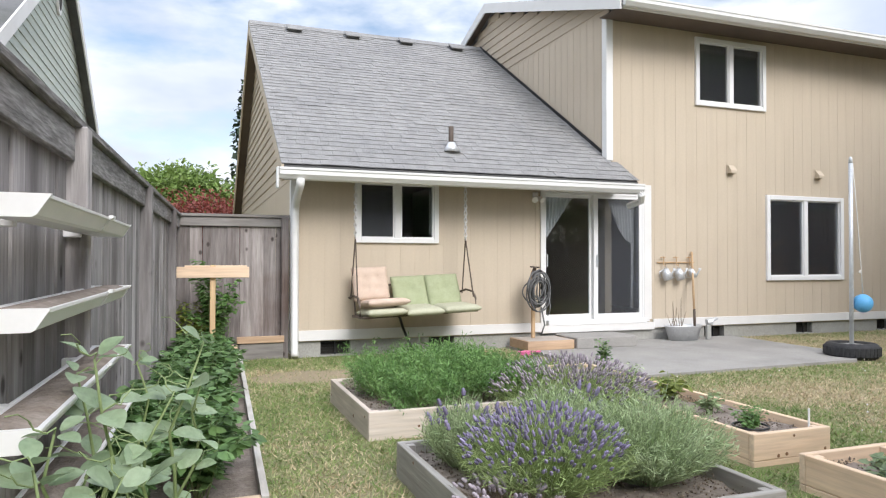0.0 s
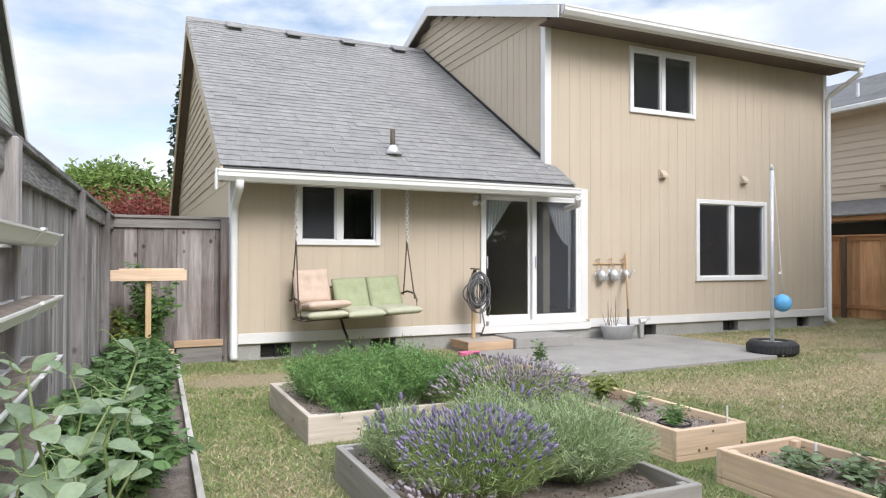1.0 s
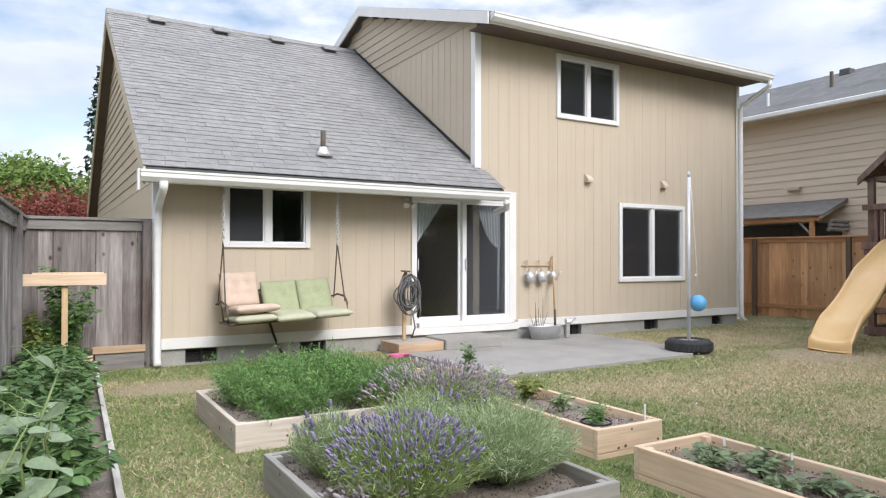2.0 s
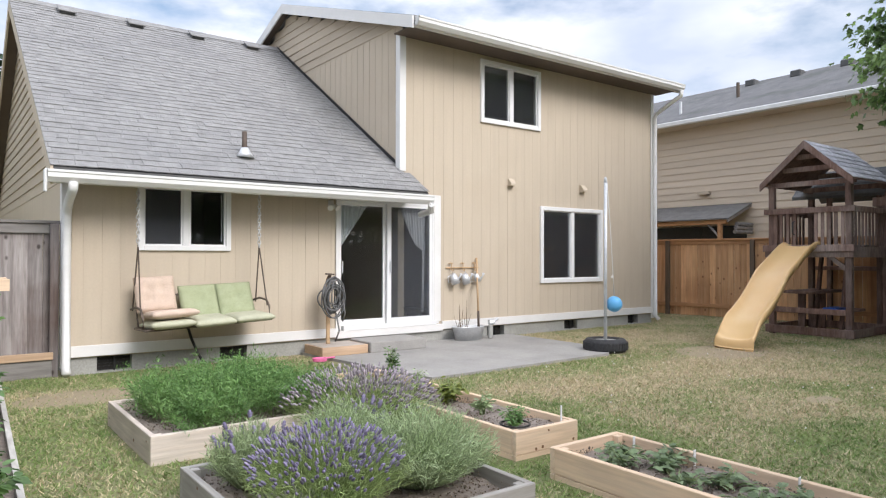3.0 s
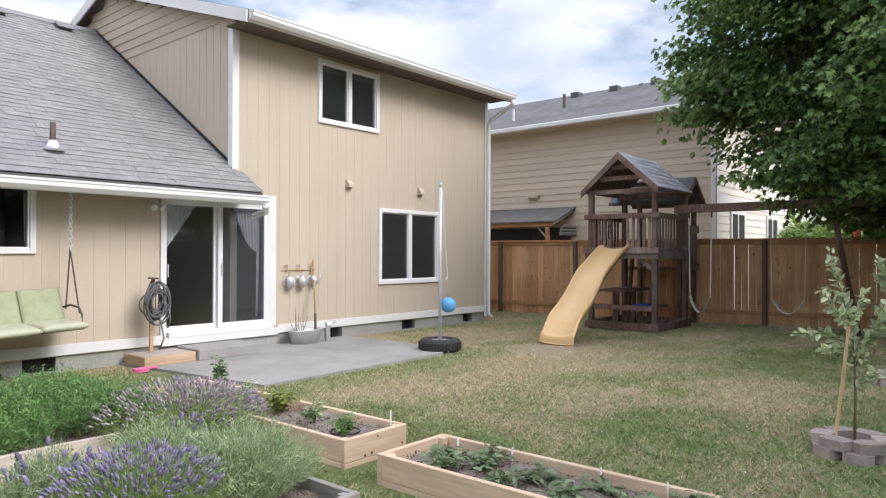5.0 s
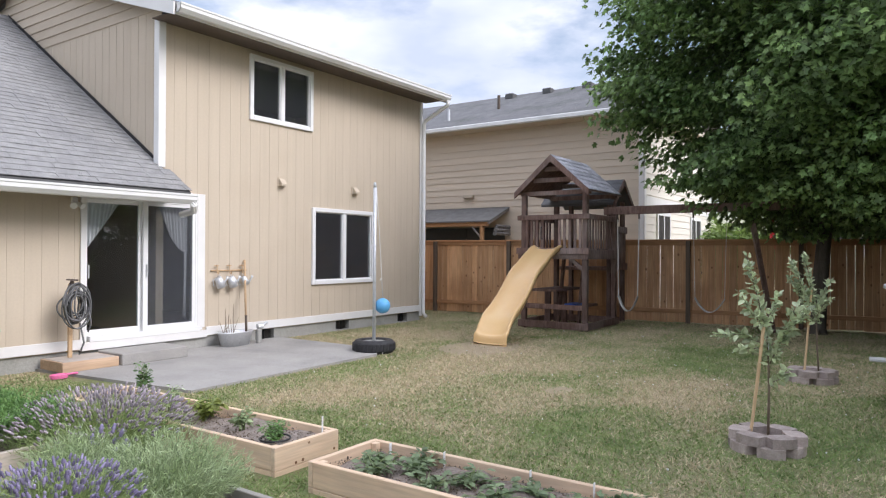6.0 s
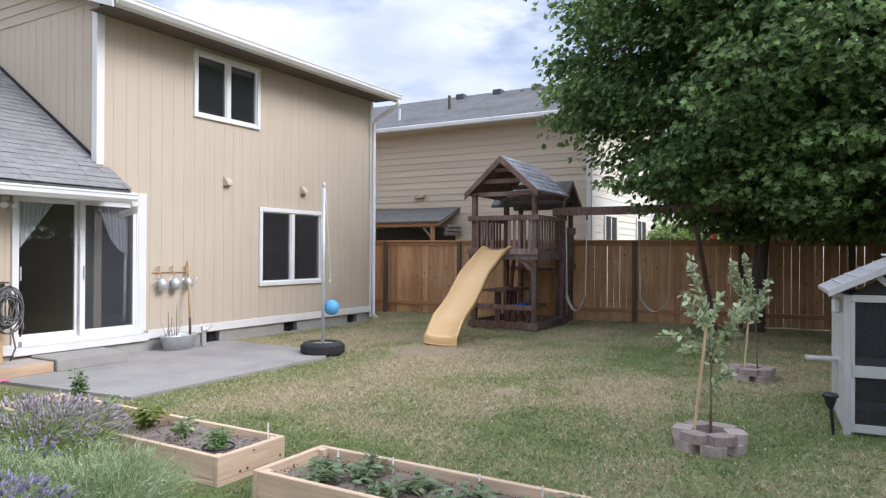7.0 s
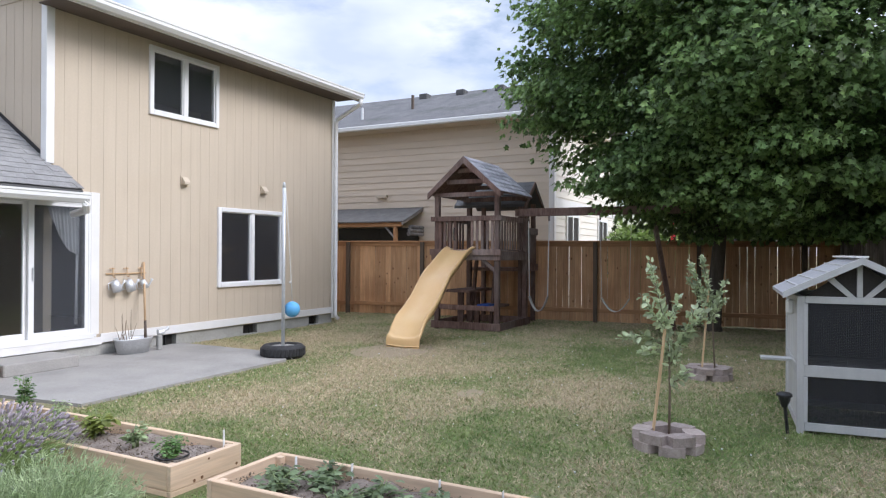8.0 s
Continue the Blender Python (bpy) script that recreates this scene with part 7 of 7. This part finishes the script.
def leafy(name, label, base, height, spread, stems, per, leaf, material, seed, droop=0.2, cat="plant", stem_r=0.005):
    """A branching leafy plant: curved stems with leaves set along the upper part."""
    r_ = np.random.default_rng(seed)
    t = thing(name, label, cat, base)
    P, D = [], []
    g = Geo()
    for i in range(stems):
        a, q = float(r_.uniform(0, 6.28)), float(r_.uniform(0.15, 1.0)) * spread
        b = Vector(base) + Vector((float(r_.normal()) * 0.02, float(r_.normal()) * 0.02, 0))
        e = b + Vector((math.cos(a) * q, math.sin(a) * q, height * float(r_.uniform(0.55, 1.05)) * (1 - 0.3 * q / max(spread, 1e-6))))
        mid = b.lerp(e, 0.5) + Vector((-math.cos(a) * q * 0.2, -math.sin(a) * q * 0.2, height * 0.08))
        g.tube([b, mid, e], [stem_r, stem_r * 0.8, stem_r * 0.4], 5)
        for j in range(per):
            u = float(r_.uniform(0.25, 1.05))
            pt = b.lerp(mid, u * 2) if u < 0.5 else mid.lerp(e, u * 2 - 1)
            w = float(r_.uniform(0, 6.28))
            P.append(tuple(pt))
            D.append((math.cos(w), math.sin(w), float(r_.uniform(-droop - 0.3, 0.45 - droop))))
    part("stalk", g, M["stem"], t, smooth=True)
    P, D = np.array(P), np.array(D)
    n = len(P)
    P = P + D * 0.015
    part("foliage", stamp("foliage", LEAF_V, LEAF_F, P, frames_of(D, r_.normal(size=(n, 3)) * 0.35 + [0, 0, 1]), leaf * r_.uniform(0.55, 1.2, n), material), material, t)
    return t


rp_ = random.Random(41)
y = 6.35
i = 0
while y < 11.2:
    for x_off in (0.14, 0.42):
        xb = fence_x(y) + x_off + rp_.uniform(-0.05, 0.05) + 0.06
        leafy("potato_plant", "bushy dark green leafy vegetable plant in the long bed", (xb, y + rp_.uniform(-0.08, 0.08), 0.08), rp_.uniform(0.42, 0.60) * (1.0 if y < 9.5 else 0.8), 0.30, 12, 56, 0.078, M["potato"] if rp_.random() < 0.93 else M["yellowleaf"], 50 + i)
        i += 1
    y += 0.36
leafy("bean_vine", "tall climbing vine beside the trellis post", (0.52, 11.1, 0.08), 1.35, 0.30, 18, 60, 0.085, M["carrot"], 90)
leafy("bean_vine", "yellow-green climbing vine by the fence corner", (0.28, 11.05, 0.08), 0.78, 0.28, 12, 40, 0.085, M["yellowleaf"], 91)
leafy("thin_vine", "thin tall sprig rising over the trellis", (0.66, 11.3, 0.08), 1.42, 0.08, 3, 18, 0.06, M["carrot"], 92)


def pea(base, tip, seed):
    """A pea vine close by: pale stem, big paired oval leaves, thin curling tendrils."""
    r_ = np.random.default_rng(seed)
    t = thing("pea_vine", "pale green pea vine with broad leaves and tendrils", "plant", base, group="pea vines")
    b, e = Vector(base), Vector(tip)
    pts = [b.lerp(e, s / 7) + Vector((0.03 * math.sin(s * 1.7 + seed), 0.03 * math.cos(s * 1.3 + seed), 0)) for s in range(8)]
    part("stem", Geo().tube(pts, [0.006] * 5 + [0.005, 0.004, 0.003], 7), M["stem"], t, smooth=True)
    P, D, S = [], [], []
    for s in range(1, 8):
        a0 = float(r_.uniform(0, 6.28))
        for w in (0, 2.6, 3.6):
            P.append(tuple(pts[s]))
            D.append((math.cos(a0 + w), math.sin(a0 + w), float(r_.uniform(-0.2, 0.9))))
            S.append(float(r_.uniform(0.07, 0.12)) * (1.0 if s < 7 else 0.7))
        q = [pts[s]]
        dirn = Vector((math.cos(a0 + 1.3), math.sin(a0 + 1.3), 0.5)).normalized()
        for j in range(1, 9):
            q.append(pts[s] + dirn * (0.022 * j) + Vector((0.012 * math.sin(j * 1.3), 0.012 * math.cos(j * 1.3), 0.008 * math.sin(j * 2))))
        part("tendril", Geo().tube(q, [0.0022] * 5 + [0.0014] * 4, 4), M["stem"], t)
    big_v, big_f = [], []
    nu = 6
    for i_ in range(nu + 1):
        u = i_ / nu
        wv = 0.36 * math.sin(math.pi * min(1, u * 0.92 + 0.06)) ** 0.8
        for v in (-1, -0.5, 0, 0.5, 1):
            big_v.append((u, wv * v, 0.10 * abs(v) * math.sin(math.pi * u) - 0.12 * u * u))
    big_f = [(i_ * 5 + j, i_ * 5 + j + 1, (i_ + 1) * 5 + j + 1, (i_ + 1) * 5 + j) for i_ in range(nu) for j in range(4)]
    me = stamp("leaf_blade", big_v, big_f, np.array(P) + np.array(D) * 0.012, frames_of(np.array(D), r_.normal(size=(len(P), 3)) * 0.3 + [0.2, -0.4, 1]), np.array(S), M["pea"])
    me.polygons.foreach_set("use_smooth", [True] * len(me.polygons))
    part("foliage", me, M["pea"], t)


for i, (bx, by, tx, ty_, tz) in enumerate(((0.02, 4.95, 0.10, 4.75, 1.00), (-0.03, 4.75, 0.02, 4.60, 0.86), (0.10, 5.05, 0.22, 4.90, 0.86), (0.16, 5.35, 0.30, 5.15, 0.98), (0.0, 4.6, -0.02, 4.45, 0.82), (0.08, 5.5, 0.14, 5.35, 0.90), (-0.06, 5.2, 0.02, 5.05, 0.92), (0.2, 5.7, 0.34, 5.5, 0.80), (0.12, 4.7, 0.13, 4.55, 0.74))):
    pea((bx, by, 0.0), (tx, ty_, tz), 100 + i)

# seedlings in the cedar bed
leafy("seedling", "dark upright herb seedling in the cedar bed", (3.84, 8.25, 0.13), 0.46, 0.10, 9, 40, 0.04, M["potato"], 131, droop=-0.2)
leafy("seedling", "thin grey-green herb in the cedar bed", (3.86, 7.84, 0.13), 0.27, 0.10, 11, 18, 0.04, M["greybush"], 132)
leafy("seedling", "bright green pepper seedling in the cedar bed", (3.82, 7.30, 0.13), 0.25, 0.13, 12, 16, 0.07, M["yellowleaf"], 133)
leafy("seedling", "blue-green brassica seedling in the cedar bed", (3.78, 6.82, 0.13), 0.21, 0.11, 9, 10, 0.065, M["greybush"], 134)
leafy("seedling", "feathery bright green seedling in a drip ring", (3.72, 6.36, 0.13), 0.19, 0.11, 16, 30, 0.03, M["carrot"], 135)
solo("drip_ring", Geo().tube([(3.72 + 0.11 * math.cos(a_ * math.pi / 10), 6.36 + 0.11 * math.sin(a_ * math.pi / 10), 0.165) for a_ in range(21)], 0.007, 6), M["black"], "black drip hose ring on the soil", "hose", smooth=True)
solo("plant_marker", Geo().box(3.985, 4.0, 6.15, 6.156, 0.12, 0.30, 0.001), M["tag"], "white plant marker stuck in the soil", "plant marker", group="plant markers")
for i, (x, y) in enumerate(((3.62, 5.32), (3.80, 5.45), (3.72, 5.08), (3.55, 4.85), (3.88, 5.15), (3.80, 4.72), (3.60, 4.42), (3.85, 4.30), (3.70, 4.05), (3.92, 3.85), (3.60, 3.75), (3.80, 3.45), (3.58, 3.30))):
    leafy("strawberry_plant", "low strawberry plant with broad dull green leaves", (x, y, 0.12), 0.12, 0.16, 11 if i % 3 else 15, 7, 0.062, M["strawb"], 150 + i, droop=0.1)
for x, y in ((3.99, 5.05), (3.985, 4.42), (3.99, 4.02), (3.94, 5.46)):
    solo("plant_marker", Geo().box(x - 0.012, x + 0.012, y - 0.002, y + 0.002, 0.10, 0.225, 0.001), M["tag"], "white plant marker stuck in the soil", "plant marker", group="plant markers")

# ---- lawn blades ----
n = 620000
gx = rng.uniform(0.45, 15.6, n)
gy = rng.uniform(0.4, 13.0, n)
d2 = np.hypot(gx - 0.35, gy - 2.6)
keep = rng.uniform(0, 1, n) < np.clip(7.5 / np.maximum(d2, 1), 0.3, 1.0)
for x0, x1, y0, y1 in ((1.40, 2.87, 7.41, 8.84), (1.37, 2.86, 5.22, 6.68), (3.39, 4.13, 6.0, 8.87), (3.35, 4.1, 2.9, 5.73), (-1, 0.66, 6.0, 11.6), (4.40, 8.42, 9.0, 11.7), (4.75, 7.9, 8.9, 9.1), (1.4, 12.7, 11.58, 14), (4.36, 5.05, 10.75, 11.5)):
    keep &= ~((gx > x0) & (gx < x1) & (gy > y0) & (gy < y1))
for cx, cy, rx, ry in ((1.45, 10.15, 0.6, 0.4), (7.25, 5.75, 0.22, 0.15), (9.6, 8.2, 0.8, 0.6), (8.22, 9.25, 0.34, 0.34), (6.14, 3.47, 0.33, 0.33), (9.55, 3.53, 0.33, 0.33)):
    keep &= (((gx - cx) / rx) ** 2 + ((gy - cy) / ry) ** 2 > 1) | (rng.uniform(0, 1, n) < 0.12)
keep &= ~((gx > 1.4) & (gx < 4.8) & (gy > 11.55))
gx, gy = gx[keep], gy[keep]
n = len(gx)
up = np.stack([rng.normal(size=n) * 1.1, rng.normal(size=n) * 1.1, np.ones(n)], 1)
L = rng.uniform(0.02, 0.055, n)
tagged(new("grass", stamp("grass", [(0, -0.5, 0), (0, 0.5, 0), (0.6, 0.1, 0.12), (1, 0, 0.3)], [(0, 1, 2), (0, 2, 3)], np.stack([gx, gy, np.full(n, -0.003)], 1), frames_of(up, rng.normal(size=(n, 3))), np.stack([L, rng.uniform(0.006, 0.014, n), L], 1), M["blade"])), "short patchy lawn grass, green and straw", "grass", kind="stuff")

n = 130
cl = np.stack([rng.uniform(4.6, 12.5, n), rng.uniform(2.6, 9.0, n), np.full(n, 0.03)], 1)
tagged(new("clover_heads", stamp("clover_heads", [(1, 0, 0), (-0.5, 0.8, 0), (-0.5, -0.8, 0), (0, 0, 0.9), (0, 0, -0.9)], [(0, 1, 3), (1, 2, 3), (2, 0, 3), (1, 0, 4), (2, 1, 4), (0, 2, 4)], cl, frames_of(rng.normal(size=(n, 3)), rng.normal(size=(n, 3))), rng.uniform(0.006, 0.012, n), M["tag"])), "scattered small white clover heads in the lawn", "clover", kind="stuff")

# ---- roof shingles on the low roof ----
course, tab = 0.145, 0.305
slope = math.atan(PITCH)
run_len = (16.5 - 11.0) / math.cos(slope)
rows_n = int(run_len / course)
sh_me = [with_mat(Geo().box(-w / 2, w / 2, 0, course + 0.05, 0.0, 0.009, 0.0).mesh("shingle"), M["shingle"]) for w in (tab - 0.0035, tab - 0.004, tab * 0.8)]
rest = Geo()
count = 0
rd = random.Random(77)
for r in range(rows_n + 1):
    s = r * course
    x = 1.205 - rd.uniform(0.0, tab)
    yb, zb = 11.0 + s * math.cos(slope) - 0.012, roof_z(11.0) + s * math.sin(slope) - 0.026
    x_end = 6.145 if yb > W - 0.18 else 6.26
    while x < x_end - 0.01:
        wide = rd.choice((0.11, 0.16, 0.22, tab, tab))
        a, b = max(x, 1.25), min(x + wide, x_end)
        if b - a > 0.005:
            lift = rd.choice((0.0, 0.001, 0.005))
            tilt = slope - 0.05
            m = Matrix.Translation(((a + b) / 2, yb, zb + 0.012 + lift)) @ Matrix.Rotation(tilt, 4, "X")
            if b - a > tab - 0.01 and count < 300 and yb < 14.2:
                piece("shingle", sh_me[rd.randrange(2)], m, low_roof)
                count += 1
            else:
                rest.box(-(b - a) / 2 + 0.0017, (b - a) / 2 - 0.0017, 0, min(course + 0.05, (16.5 - yb) / math.cos(slope) + 0.02), 0, 0.009, 0, m)
        x += wide
ob = part("shingles", rest, M["shingle"], low_roof)
ob["kind"] = "stuff"
